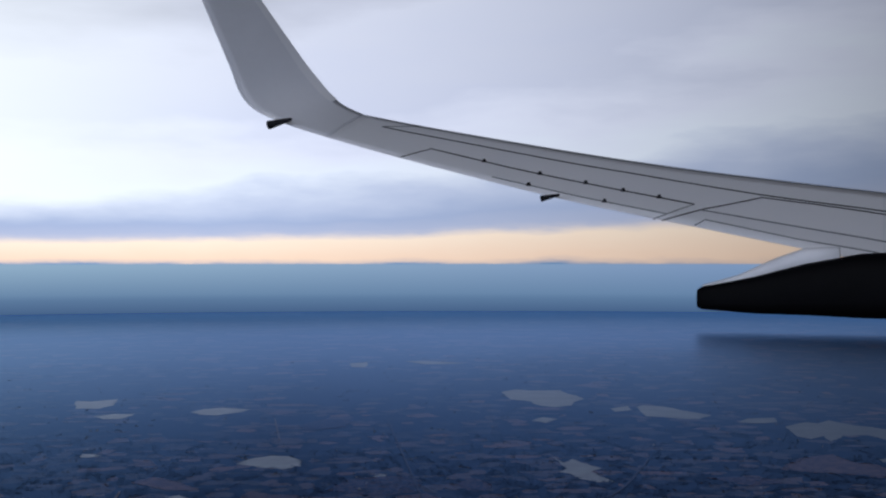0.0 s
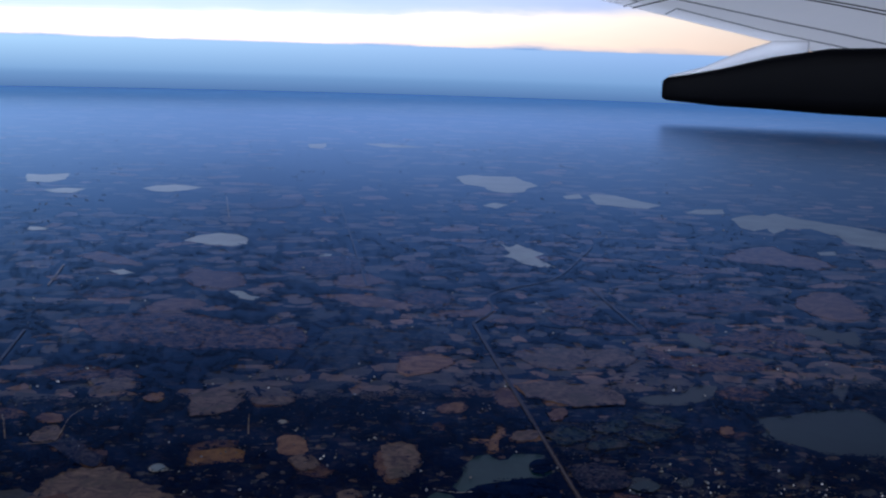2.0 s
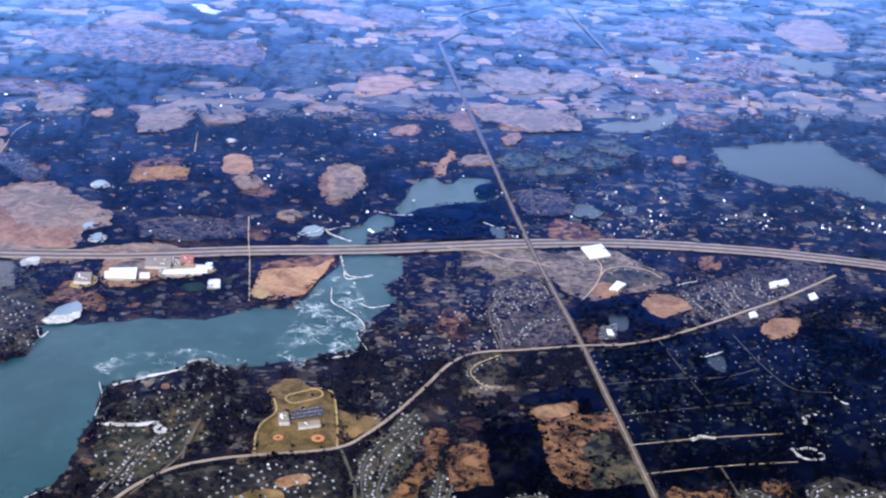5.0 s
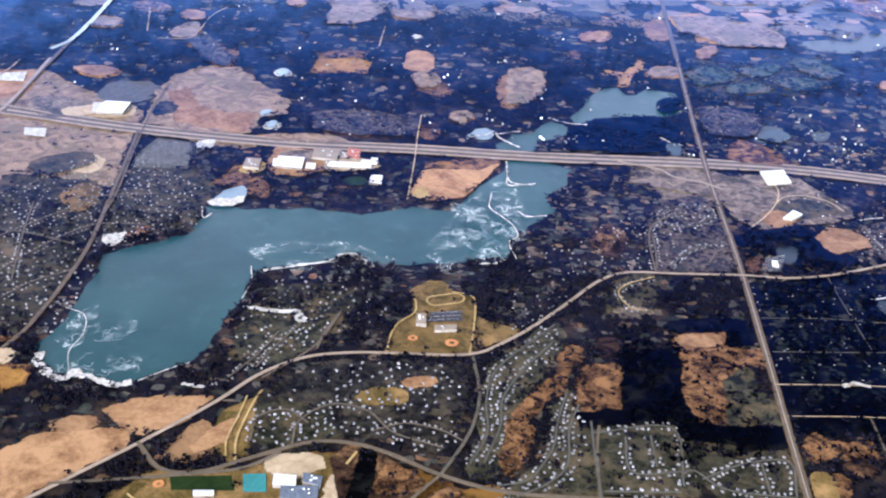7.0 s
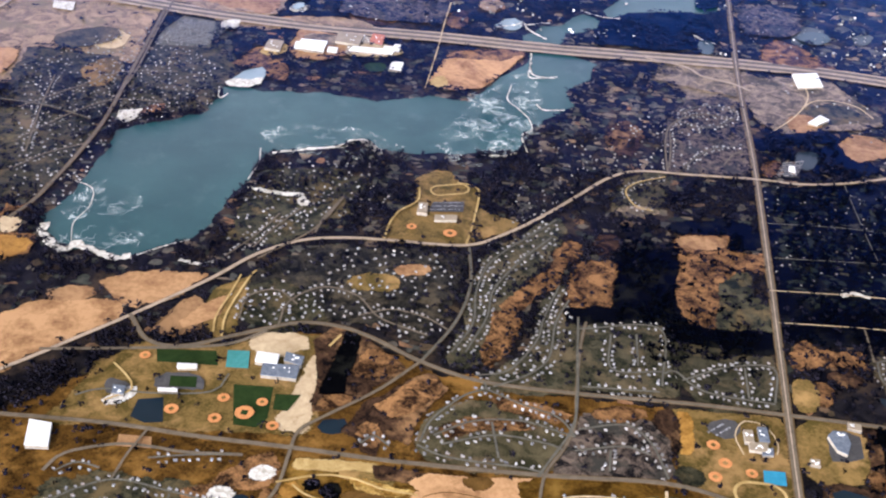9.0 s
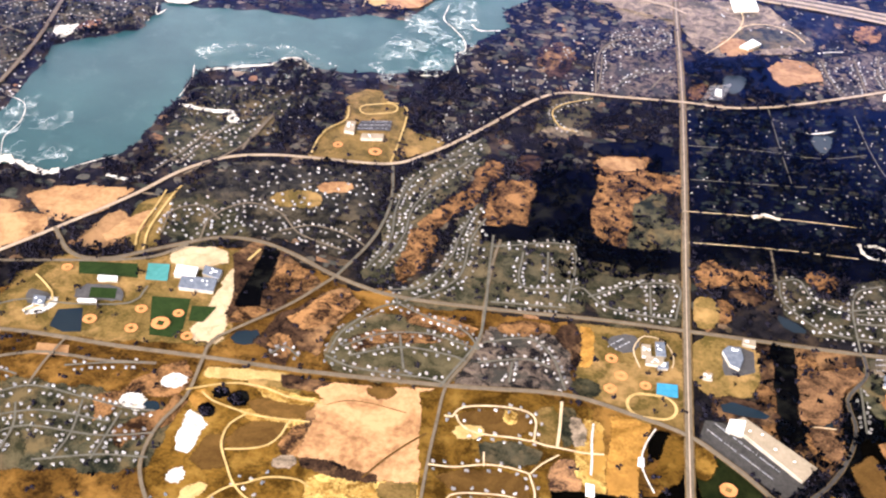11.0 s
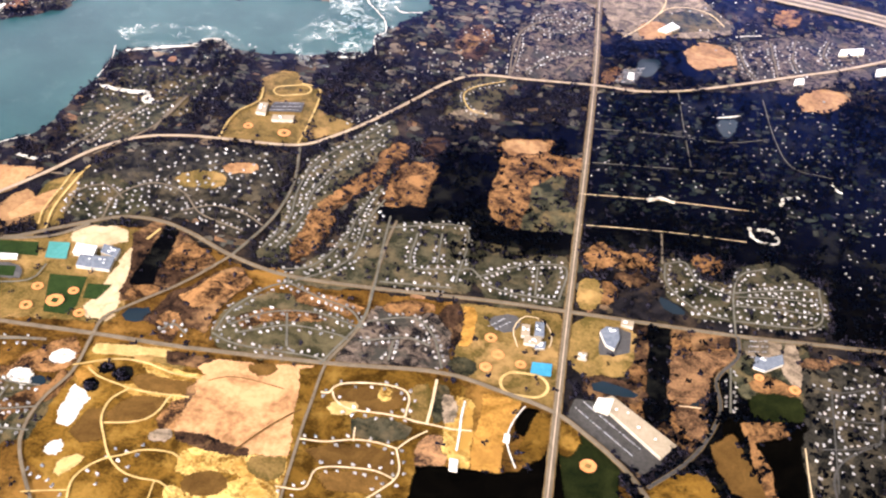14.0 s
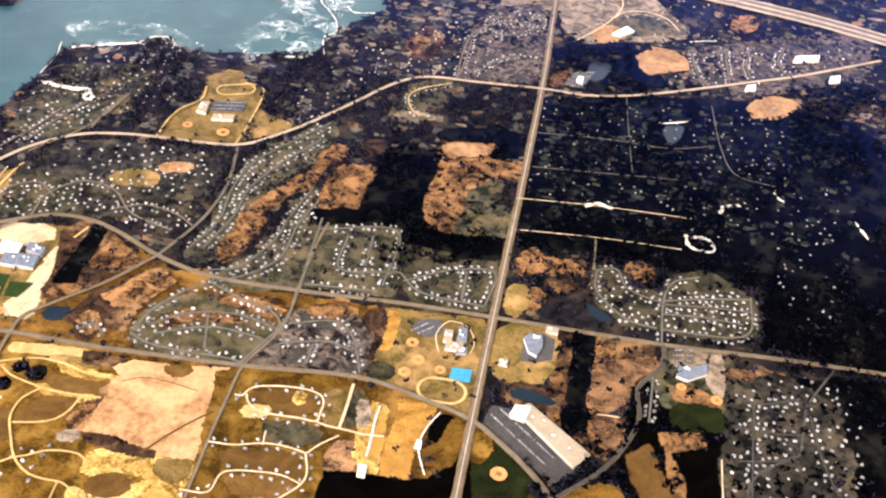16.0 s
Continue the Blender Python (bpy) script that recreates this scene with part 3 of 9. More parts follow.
area('wood_floor', 'woodfloor', [(33.5, -128.5), (38.7, -123.5), (102.9, -114.1), (99.7, -161.2), (34.2, -173.9), (31.5, -154.8)], 'darkened floor of the southeastern woods', share=1.0, dark=1)
area('field', 'prairie', [(-329.9, 111.9), (-307.0, 139.1), (-285.2, 144.6), (-258.2, 124.2), (-230.5, 105.9), (-227.6, 88.0), (-226.7, 68.7), (-222.5, 36.2), (-243.5, 42.1), (-261.1, 42.8), (-257.2, 14.4), (-263.1, 6.4), (-274.3, -2.6)], 'mauve-tan open land west of the highway crossing', wob=1.2, share=0.04)
area('lot', 'estate', [(-262.7, 40.5), (-243.1, 39.1), (-228.3, 38.7), (-222.1, 25.5), (-218.3, -6.6), (-237.7, -2.9), (-254.8, -0.1), (-259.3, 17.4)], 'dull lawns of the town north of the lake road', wob=1.2, share=0.3)
area('lot', 'estate', [(-253.7, -7.8), (-241.3, -5.2), (-219.7, -13.0), (-216.0, -21.0), (-217.0, -45.7), (-220.9, -57.7), (-230.2, -60.7), (-229.6, -79.0), (-235.6, -82.3), (-260.9, -30.2), (-255.4, -20.4)], 'dull lawns of the lakeside town among trees', wob=1.2, share=0.3)
area('lot', 'estate', [(-218.8, 52.2), (-191.4, 58.4), (-184.2, 37.3), (-185.8, 19.5), (-186.6, 6.3), (-202.2, 3.0), (-212.8, -5.5), (-217.6, 33.6)], 'dull lawns of houses beside the lake', wob=1.2, share=0.3)
area('lot', 'pale_estate', [(-256.5, -11.5), (-244.0, -5.8), (-231.9, -24.3), (-236.5, -33.6), (-249.2, -30.7)], 'pale lawns of the lakeside town', wob=1.2, share=0.15)
area('lot', 'darklot', [(-250.5, 22.9), (-238.2, 22.0), (-231.2, 1.7), (-242.9, 2.4)], 'dark wooded ground between town streets', wob=1.2, share=0.8)
area('lot', 'olive', [(-153.3, -30.5), (-138.6, -21.8), (-121.9, -26.6), (-127.7, -49.9), (-144.9, -66.7), (-155.9, -68.0), (-155.9, -44.0)], 'lawns among the trees of the lakeside peninsula', share=0.5, wob=2.5)
area('lot', 'darklot', [(-145.8, -85.6), (-132.8, -67.3), (-98.7, -62.9), (-90.8, -87.3), (-94.1, -100.5), (-113.3, -95.8), (-121.6, -100.0)], 'dull lawns of houses in the woods', share=0.5, wob=2.5)
area('school_grounds', 'lawn', [(-178.1, -147.8), (-173.6, -138.8), (-172.8, -126.8), (-166.0, -117.9), (-143.4, -114.0), (-138.8, -109.5), (-124.6, -106.2), (-115.9, -104.9), (-115.8, -135.8), (-118.5, -141.3), (-138.2, -144.1), (-158.5, -145.0)], 'olive school grounds of dormant grass beside the main road')
area('parking_lot', 'sand', [(-121.4, -113.1), (-118.0, -110.1), (-117.2, -121.3), (-117.1, -136.0), (-118.1, -140.2), (-122.9, -140.2), (-125.0, -137.6), (-122.1, -132.9), (-122.0, -122.2)], 'pale gravel parking strip beside the school')
area('parking_lot', 'sand', [(-138.1, -111.8), (-137.0, -108.0), (-127.8, -105.6), (-124.6, -107.4), (-124.2, -110.8), (-129.8, -114.8), (-135.0, -114.7)], 'pale gravel parking lot north of the school')
area('sports_field', 'green', [(-158.9, -122.9), (-160.6, -118.2), (-145.7, -116.1), (-143.7, -121.6)], 'dark green sports field with mown turf', sharp=1)
# this one is water, though it goes by the name of a lot
area('parking_lot', 'water', [(-158.6, -143.0), (-158.8, -136.9), (-153.1, -135.2), (-150.5, -143.5), (-154.6, -144.5)], 'dark navy rectangle of water by the stadium', sharp=1)
area('sports_field', 'green', [(-134.3, -141.4), (-138.1, -127.6), (-128.3, -126.7), (-127.0, -137.9), (-128.8, -141.3)], 'dark green ball field with fresh turf', sharp=1)
area('field', 'tan', [(-159.0, -149.1), (-151.4, -148.6), (-150.4, -152.2), (-158.3, -152.8)], 'bare tan plot beside the road', sharp=1)
area('field', 'gold', [(-160.8, -186.6), (-165.1, -177.0), (-160.9, -175.1), (-151.9, -175.4), (-148.9, -179.8), (-154.0, -185.4)], 'yellow dry field of grass')
area('field', 'tan', [(-203.9, -113.3), (-198.0, -106.0), (-185.6, -102.2), (-175.8, -101.5), (-173.7, -107.3), (-185.9, -120.3), (-194.8, -133.0), (-207.2, -142.7), (-216.2, -125.0)], 'large tan harvested field by the lake road')
area('field', 'tan', [(-184.1, -94.2), (-178.2, -88.5), (-164.6, -86.3), (-156.9, -85.5), (-164.4, -96.7), (-171.8, -102.0), (-178.9, -99.6)], 'tan harvested field between road and lake')
area('field', 'tan', [(-163.3, -111.2), (-163.1, -105.2), (-158.3, -96.2), (-152.7, -99.4), (-153.1, -108.0), (-157.9, -111.8)], 'tan harvested field south of the diagonal road')
area('field', 'tan', [(-195.4, -102.9), (-193.5, -98.2), (-186.2, -96.7), (-184.2, -99.9), (-189.7, -103.6)], 'narrow tan field by the lake road')
area('school_grounds', 'lawn', [(-112.5, -51.1), (-110.7, -43.2), (-106.1, -36.3), (-107.9, -23.1), (-102.9, -17.2), (-97.5, -16.5), (-95.4, -23.2), (-88.5, -25.8), (-88.0, -55.6), (-100.4, -58.0), (-112.6, -58.8)], 'dormant grass of the lakeside school grounds')
area('lot', 'estate', [(-47.4, -28.3), (-42.6, -8.3), (-29.8, -1.7), (-28.9, -10.5), (-33.3, -26.8), (-40.3, -31.6)], 'new cul-de-sac grounds of dry grass')
area('lot', 'site', [(-46.0, -29.6), (-44.0, -24.9), (-33.4, -24.5), (-32.5, -28.3), (-40.3, -31.0)], 'pale curb of a new cul-de-sac')
area('pond', 'water', [(-115.5, -139.7), (-113.6, -136.0), (-107.8, -134.2), (-109.1, -140.5)], 'small pond of dark blue water by the road junction')
area('field', 'site', [(-25.4, 68.7), (-14.5, 81.3), (2.8, 80.7), (11.0, 75.4), (0.6, 61.1), (-10.8, 62.9)], 'grey-brown verge of the highway crossing')
area('field', 'yards', [(-28.8, 15.6), (-16.0, 26.7), (-3.8, 17.6), (-3.6, 4.3), (-22.4, 0.0)], 'grey-brown grounds west of the straight road')
area('lot', 'olive', [(-142.2, -102.9), (-149.9, -93.1), (-138.2, -84.0), (-127.2, -89.7), (-121.6, -100.0), (-132.3, -105.8)], 'dormant lawns of the houses between the curved roads')
area('lot', 'olive', [(-115.4, -85.9), (-111.2, -75.5), (-104.5, -76.8), (-105.1, -82.4), (-112.2, -86.5)], 'mossy lawns of the wooded houses', wob=1.5)
area('lot', 'lawn', [(-153.8, -105.3), (-153.2, -92.5), (-146.2, -84.3), (-145.1, -93.4), (-143.7, -108.1), (-147.3, -111.3)], 'dry lawns of houses beside the lake road')
area('field', 'site', [(-29.7, 82.5), (-9.6, 95.4), (0.1, 90.1), (-0.7, 56.2), (-11.5, 44.7), (-25.5, 63.9)], 'grey-tan graded grounds west of the avenue', wob=1.5, share=0.05)
area('lot', 'pale_estate', [(-168.2, -170.0), (-154.9, -161.4), (-124.2, -163.6), (-120.8, -166.4), (-122.6, -181.3), (-164.7, -188.8), (-170.8, -175.6)], 'lawns of the southwest street grid', wob=0.8)
area('park', 'darkgreen', [(-1.4, -161.4), (0.9, -155.8), (5.6, -156.6), (11.3, -165.6), (10.4, -175.4), (-0.8, -177.5)], 'dark green park lawn beside the avenue')
area('parking_lot', 'asphalt', [(-1.7, -150.9), (0.2, -144.1), (5.0, -144.4), (21.6, -160.6), (16.4, -164.9), (8.4, -158.6)], 'asphalt parking lot in front of the big store', sharp=1)
area('lot', 'estate', [(-87.4, -109.7), (-84.5, -93.6), (-85.0, -78.2), (-82.4, -60.8), (-63.6, -36.8), (-60.5, -44.0), (-70.0, -69.6), (-77.3, -89.6), (-80.8, -109.6)], 'lawns of the long diagonal estate', wob=1.0)
area('lot', 'estate', [(-78.2, -118.0), (-74.8, -110.6), (-66.9, -102.1), (-65.2, -87.2), (-61.8, -70.6), (-56.7, -75.0), (-54.1, -115.4), (-66.9, -116.8)], 'lawns of the second diagonal estate', wob=1.0)
area('lot', 'olive', [(-168.9, -168.4), (-153.7, -161.1), (-132.0, -163.3), (-124.5, -167.1), (-105.1, -168.6), (-120.3, -180.9), (-146.6, -185.6), (-151.9, -175.4), (-165.4, -176.3)], 'grass under the southwest houses', wob=2)
area('yard', 'street', [(-253.9, 113.8), (-254.6, 137.8), (-230.9, 141.0), (-230.0, 114.9)], 'grey industrial yard')
area('yard', 'sand', [(-257.7, 97.0), (-258.6, 108.9), (-234.8, 113.0), (-233.2, 98.7)], 'pale yards of the industrial site')
area('yard', 'street', [(-219.1, 52.6), (-220.6, 66.0), (-217.1, 80.7), (-203.4, 78.5), (-198.7, 54.7)], 'grey lots of a trailer park', sharp=1)
area('field', 'prairie', [(-207.4, 84.1), (-180.8, 84.3), (-177.2, 76.5), (-199.0, 76.3)], 'graded earth along the highway')
area('field', 'prairie', [(-289.3, 69.1), (-276.7, 71.0), (-256.4, 77.0), (-249.7, 51.4), (-264.3, 39.4), (-276.1, 37.6)], 'bare tan land beside the highway')
area('field', 'tan', [(-318.7, 139.6), (-304.5, 142.1), (-290.1, 144.6), (-283.0, 121.5), (-292.0, 110.2), (-304.3, 105.0)], 'tan land north of the highway')
area('yard', 'sand', [(-246.6, 61.2), (-231.5, 61.9), (-230.6, 45.3), (-243.6, 47.3)], 'pale yards beside the highway')
area('field', 'lawn', [(-238.2, 24.5), (-232.9, 39.2), (-224.1, 31.1), (-226.3, 13.0)], 'dry grass inside the western town', share=0.1)
area('lake', 'ice', [(-453.3, 1310.7), (-429.7, 1301.5), (-396.2, 1321.4), (-393.1, 1255.6), (-407.6, 1215.8), (-436.7, 1223.2)], 'pale far lake with a flat shore')
area('lake', 'ice', [(-284.5, 1164.5), (-268.6, 1196.0), (-244.5, 1205.7), (-222.1, 1191.3), (-206.0, 1182.1), (-226.7, 1150.5), (-249.3, 1130.7), (-270.4, 1138.6)], 'pale narrow far lake')
area('lake', 'ice', [(-206.9, 769.4), (-193.9, 799.6), (-175.6, 814.4), (-156.1, 805.6), (-146.5, 783.0), (-146.6, 751.2), (-162.4, 738.1), (-183.2, 746.0)], 'pale reflecting far lake')
area('lake', 'ice', [(-159.5, 539.3), (-148.0, 539.5), (-141.4, 521.4), (-134.6, 515.6), (-141.1, 503.9), (-150.4, 513.5)], 'small snow-covered far pond')
area('lake', 'ice', [(152.7, 1335.5), (179.5, 1368.7), (202.0, 1351.0), (244.9, 1351.1), (247.3, 1296.1), (254.9, 1238.7), (234.9, 1211.0), (217.2, 1167.0), (188.7, 1151.7), (174.5, 1172.8), (170.9, 1220.1), (150.5, 1248.3)], 'broad pale far lake with coves')
area('lake', 'ice', [(298.9, 1138.0), (316.0, 1157.2), (337.6, 1137.3), (347.6, 1095.0), (357.9, 1075.3), (369.0, 1046.1), (339.8, 1013.7), (316.7, 1020.9), (300.4, 1038.6), (282.3, 1046.5)], 'pale far lake with a pointed end')
area('lake', 'ice', [(376.3, 980.0), (400.5, 1010.4), (438.9, 1014.3), (424.8, 975.5), (395.4, 968.3)], 'narrow pale far pond')
area('lake', 'ice', [(417.3, 939.4), (457.0, 969.5), (467.5, 957.0), (491.6, 981.9), (500.5, 938.0), (517.5, 913.7), (536.9, 882.4), (551.1, 844.2), (565.7, 786.6), (522.0, 711.8), (493.9, 716.7), (482.7, 741.6), (473.9, 760.9), (486.3, 810.2), (478.5, 862.2), (450.5, 860.1), (419.6, 824.1), (428.7, 862.4), (405.7, 841.7), (398.6, 864.1)], 'long pale far lake with islets')
area('lake', 'ice', [(100.2, 769.2), (103.4, 734.5), (117.6, 754.1), (121.7, 726.3), (130.6, 699.9), (117.9, 685.0), (120.9, 665.6), (125.3, 633.9), (109.8, 633.3), (100.3, 648.7), (96.7, 675.7), (86.1, 686.4), (99.4, 704.3)], 'pale ragged far lake in the woods')
area('lake', 'ice', [(262.4, 1127.8), (292.5, 1154.1), (283.2, 1108.6), (258.5, 1095.0)], 'far pond near the broad lake')
area('lake', 'ice', [(-83.8, 684.4), (-77.1, 698.7), (-69.0, 696.3), (-72.1, 676.7), (-81.9, 670.9)], 'far pond among fields')
area('lake', 'ice', [(-400.5, 1136.2), (-378.2, 1161.8), (-351.5, 1154.6), (-363.3, 1109.3), (-383.2, 1111.8)], 'far pond beyond the field')
area('lake', 'ice', [(-365.8, 848.5), (-354.6, 845.9), (-342.3, 836.3), (-353.5, 825.0), (-361.8, 827.8)], 'thin pale far pond')
area('lake', 'ice', [(-258.3, 621.0), (-248.2, 626.2), (-237.2, 607.5), (-247.7, 602.6)], 'bright pale pond of the farmland')
area('lake', 'ice', [(134.5, 1030.1), (153.6, 1056.9), (169.9, 1038.9), (147.5, 1007.8)], 'far pond in the haze')
area('lake', 'ice', [(411.7, 712.9), (436.1, 717.2), (423.2, 695.3), (406.9, 694.6)], 'small far pond in dark woods')
area('lake', 'ice', [(-45.6, 1855.5), (-7.8, 1878.1), (-18.5, 1772.0), (-43.5, 1776.3)], 'tiny pond under the horizon')
area('lake', 'ice', [(62.1, 1885.8), (95.3, 1895.2), (145.6, 1861.3), (172.8, 1822.3), (97.8, 1813.8)], 'thin pond under the horizon')
area('pond', 'water', [(152.0, 395.6), (161.9, 395.5), (160.9, 370.9), (165.2, 359.0), (149.5, 350.7), (144.0, 368.2)], 'grey-blue pond between fields')
area('pond', 'water', [(164.5, 339.2), (177.2, 341.7), (183.0, 327.8), (192.9, 322.2), (187.4, 315.7), (179.1, 318.6), (171.6, 328.1)], 'grey-blue creek between fields')
area('pond', 'water', [(69.6, 244.1), (80.1, 254.2), (90.7, 255.9), (100.7, 255.5), (112.1, 268.4), (120.6, 272.6), (128.4, 270.0), (120.0, 252.6), (109.4, 242.4), (97.4, 236.7), (87.0, 235.1), (78.0, 237.5)], 'grey-blue lake among the fields')
area('pond', 'water', [(236.9, 394.5), (261.7, 410.6), (269.3, 390.8), (283.8, 393.9), (273.4, 365.8), (277.0, 356.8), (259.1, 354.2), (256.9, 366.1), (245.8, 360.3), (246.3, 378.6)], 'ragged grey-blue far pond')
area('pond', 'water', [(191.1, 256.3), (201.4, 262.7), (208.2, 264.7), (196.2, 245.1), (188.9, 234.7), (191.7, 247.4)], 'pointed grey-blue far pond')
area('field', 'tan', [(-292.9, 685.7), (-277.1, 708.5), (-260.0, 687.2), (-243.0, 661.4), (-234.4, 646.4), (-260.2, 650.5), (-276.7, 670.4)], 'pinkish tan distant field', wob=0.8)
area('field', 'tan', [(-218.9, 465.5), (-209.7, 499.6), (-198.6, 511.0), (-182.1, 507.4), (-174.1, 492.4), (-184.3, 477.9), (-199.4, 470.8)], 'pinkish far field with a curved edge', wob=0.8)
area('field', 'brush', [(-257.0, 447.2), (-218.0, 463.8), (-179.4, 460.4), (-143.9, 427.2), (-113.6, 423.8), (-108.2, 414.3), (-109.5, 377.1), (-114.7, 364.6), (-125.2, 370.4), (-173.9, 365.8), (-205.9, 380.2), (-239.1, 397.8)], 'mauve-brown far ploughed land', wob=0.8)
area('field', 'rust', [(-123.2, 417.5), (-110.7, 420.6), (-109.5, 378.5), (-115.4, 367.4), (-122.3, 390.3)], 'reddish far field with a round corner', wob=0.8)
area('field', 'rust', [(-207.1, 406.2), (-181.8, 408.9), (-178.0, 388.2), (-185.0, 378.4), (-204.7, 381.6)], 'reddish far field in ploughed land', wob=0.8)
area('field', 'tan', [(-92.7, 520.0), (-73.2, 524.2), (-56.2, 520.4), (-40.4, 504.8), (-24.5, 485.8), (-29.6, 467.5), (-46.7, 482.0), (-63.1, 485.6), (-76.5, 504.5)], 'pinkish far field with a pointed end', wob=0.8)
area('field', 'tan', [(-14.9, 453.3), (-2.6, 467.5), (15.9, 467.5), (27.5, 471.2), (37.0, 488.0), (36.8, 471.2), (26.3, 453.2), (3.0, 449.8)], 'pinkish far field along the road', wob=0.8)
area('field', 'olive', [(-111.3, 361.8), (-96.5, 378.3), (-87.6, 411.0), (-71.8, 420.2), (-50.2, 404.3), (-25.6, 416.6), (-13.1, 394.7), (-12.0, 376.8), (-32.0, 365.8), (-51.1, 357.8), (-61.6, 360.8), (-70.2, 342.2), (-75.0, 324.4), (-85.8, 314.9), (-91.7, 329.9), (-104.9, 340.4)], 'grey-green far golf course', share=0.25, wob=1)
area('field', 'brush', [(-47.4, 352.3), (-37.0, 354.8), (-25.2, 349.1), (-26.4, 315.6), (-39.6, 306.2), (-46.3, 306.4), (-47.8, 328.7)], 'brown far farmland by the golf course', wob=0.8)
area('field', 'tan', [(27.0, 434.3), (43.7, 446.2), (57.5, 442.7), (55.7, 429.1), (40.2, 429.2), (27.4, 425.9)], 'thin tan field by the bend of the road', wob=0.8)
area('field', 'brush', [(72.1, 442.6), (86.5, 449.6), (96.9, 425.4), (119.9, 418.6), (132.3, 405.4), (120.2, 392.9), (101.0, 396.3), (86.0, 415.6), (72.6, 419.0)], 'grey-brown far fields', wob=0.8)
area('field', 'rust', [(133.5, 435.4), (144.0, 438.8), (145.2, 402.0), (134.4, 411.9)], 'reddish strip by the far lane', wob=0.8)
area('field', 'rust', [(144.6, 405.3), (166.2, 424.9), (186.3, 421.4), (177.5, 398.4), (160.7, 392.3)], 'reddish far field beside the lane', wob=0.8)
area('field', 'rust', [(169.2, 376.7), (193.7, 391.9), (214.4, 401.2), (233.4, 401.0), (239.0, 388.1), (230.4, 369.6), (218.1, 357.9), (218.8, 337.9), (205.8, 335.4), (196.3, 349.7), (183.0, 355.7), (170.6, 364.8)], 'long reddish far field', wob=0.8)
area('field', 'rust', [(114.1, 351.5), (120.7, 345.8), (124.5, 334.7), (139.6, 334.3), (156.5, 328.5), (166.2, 333.7), (177.0, 322.6), (176.8, 304.4), (161.0, 302.4), (142.8, 303.0), (127.4, 300.9), (116.5, 311.3), (111.7, 324.4)], 'pinkish far field with wavy edges', wob=0.8)
area('field', 'rust', [(124.2, 259.0), (137.0, 269.7), (149.0, 264.7), (154.0, 253.4), (143.4, 243.0), (129.3, 241.5), (123.4, 248.1)], 'reddish field beside the grey-blue lake', wob=0.8)
area('field', 'tan', [(33.7, 326.5), (52.1, 358.4), (69.0, 358.1), (68.8, 338.8), (53.9, 320.8), (40.2, 308.6)], 'tan far field north of the pink farmland', wob=0.8)
area('field', 'brush', [(75.5, 346.8), (92.9, 354.8), (99.1, 335.3), (89.9, 319.8), (72.6, 322.8)], 'grey-brown far field', wob=0.8)
area('field', 'brush', [(159.8, 490.6), (180.4, 510.7), (218.2, 523.6), (245.6, 519.7), (256.2, 499.1), (253.3, 460.2), (227.5, 463.9), (191.7, 452.9), (173.4, 463.9)], 'grey far farmland with a pointed end', wob=0.8)
area('field', 'tan', [(296.3, 672.6), (342.0, 728.2), (378.4, 742.7), (376.7, 699.2), (392.1, 682.2), (393.0, 637.4), (362.5, 620.6), (344.5, 641.2), (321.1, 651.2)], 'tan hazy field near the long lake', wob=0.8)
area('field', 'tan', [(289.8, 499.4), (316.5, 524.8), (334.5, 520.7), (330.2, 483.5), (313.9, 434.5), (287.7, 427.5), (278.4, 445.4), (277.5, 467.8)], 'tan far farmland with a bright farm', wob=0.8)
area('field', 'rust', [(-12.8, 644.5), (5.8, 666.4), (15.0, 640.4), (6.0, 610.0), (-8.5, 609.6)], 'orange far field', wob=0.8)
area('field', 'tan', [(-198.7, 599.4), (-189.5, 633.1), (-174.7, 614.2), (-151.7, 610.1), (-148.4, 560.5), (-163.2, 547.5), (-185.2, 559.7)], 'tan far field with uneven edges', wob=0.8)
area('field', 'brush', [(-124.0, 630.5), (-104.0, 678.0), (-63.5, 685.3), (-44.9, 664.4), (-53.7, 613.1), (-87.2, 602.5)], 'greyish far farmland', wob=0.8)
area('field', 'brush', [(-263.1, 322.6), (-249.5, 334.1), (-232.8, 328.8), (-209.6, 321.0), (-205.0, 306.8), (-226.1, 303.0), (-244.1, 301.4)], 'brown far farmland strip', wob=0.8)
area('field', 'rust', [(-148.1, 1022.0), (-115.2, 1069.8), (-81.6, 1063.9), (-96.5, 1004.6), (-135.0, 982.2)], 'pink hazy field', wob=0.8)
area('field', 'tan', [(-68.9, 596.0), (-44.9, 603.8), (-33.8, 571.7), (-53.9, 549.4), (-75.4, 562.0)], 'tan hazy field west of the far road', wob=0.8)
area('field', 'brush', [(-30.1, 520.7), (-0.8, 541.8), (12.9, 513.2), (-1.0, 478.4), (-20.7, 489.6)], 'mauve far field', wob=0.8)
area('field', 'brush', [(-270.6, 537.5), (-252.4, 554.2), (-225.2, 534.2), (-239.2, 514.4), (-263.7, 518.0)], 'mauve hazy field', wob=0.8)
area('field', 'brush', [(85.3, 497.9), (110.9, 510.1), (111.7, 463.9), (96.4, 439.0), (81.8, 456.7)], 'brown far field by the village', wob=0.8)
area('field', 'brush', [(214.1, 642.1), (255.7, 638.2), (267.4, 612.7), (237.0, 601.8)], 'hazy grey field', wob=0.8)
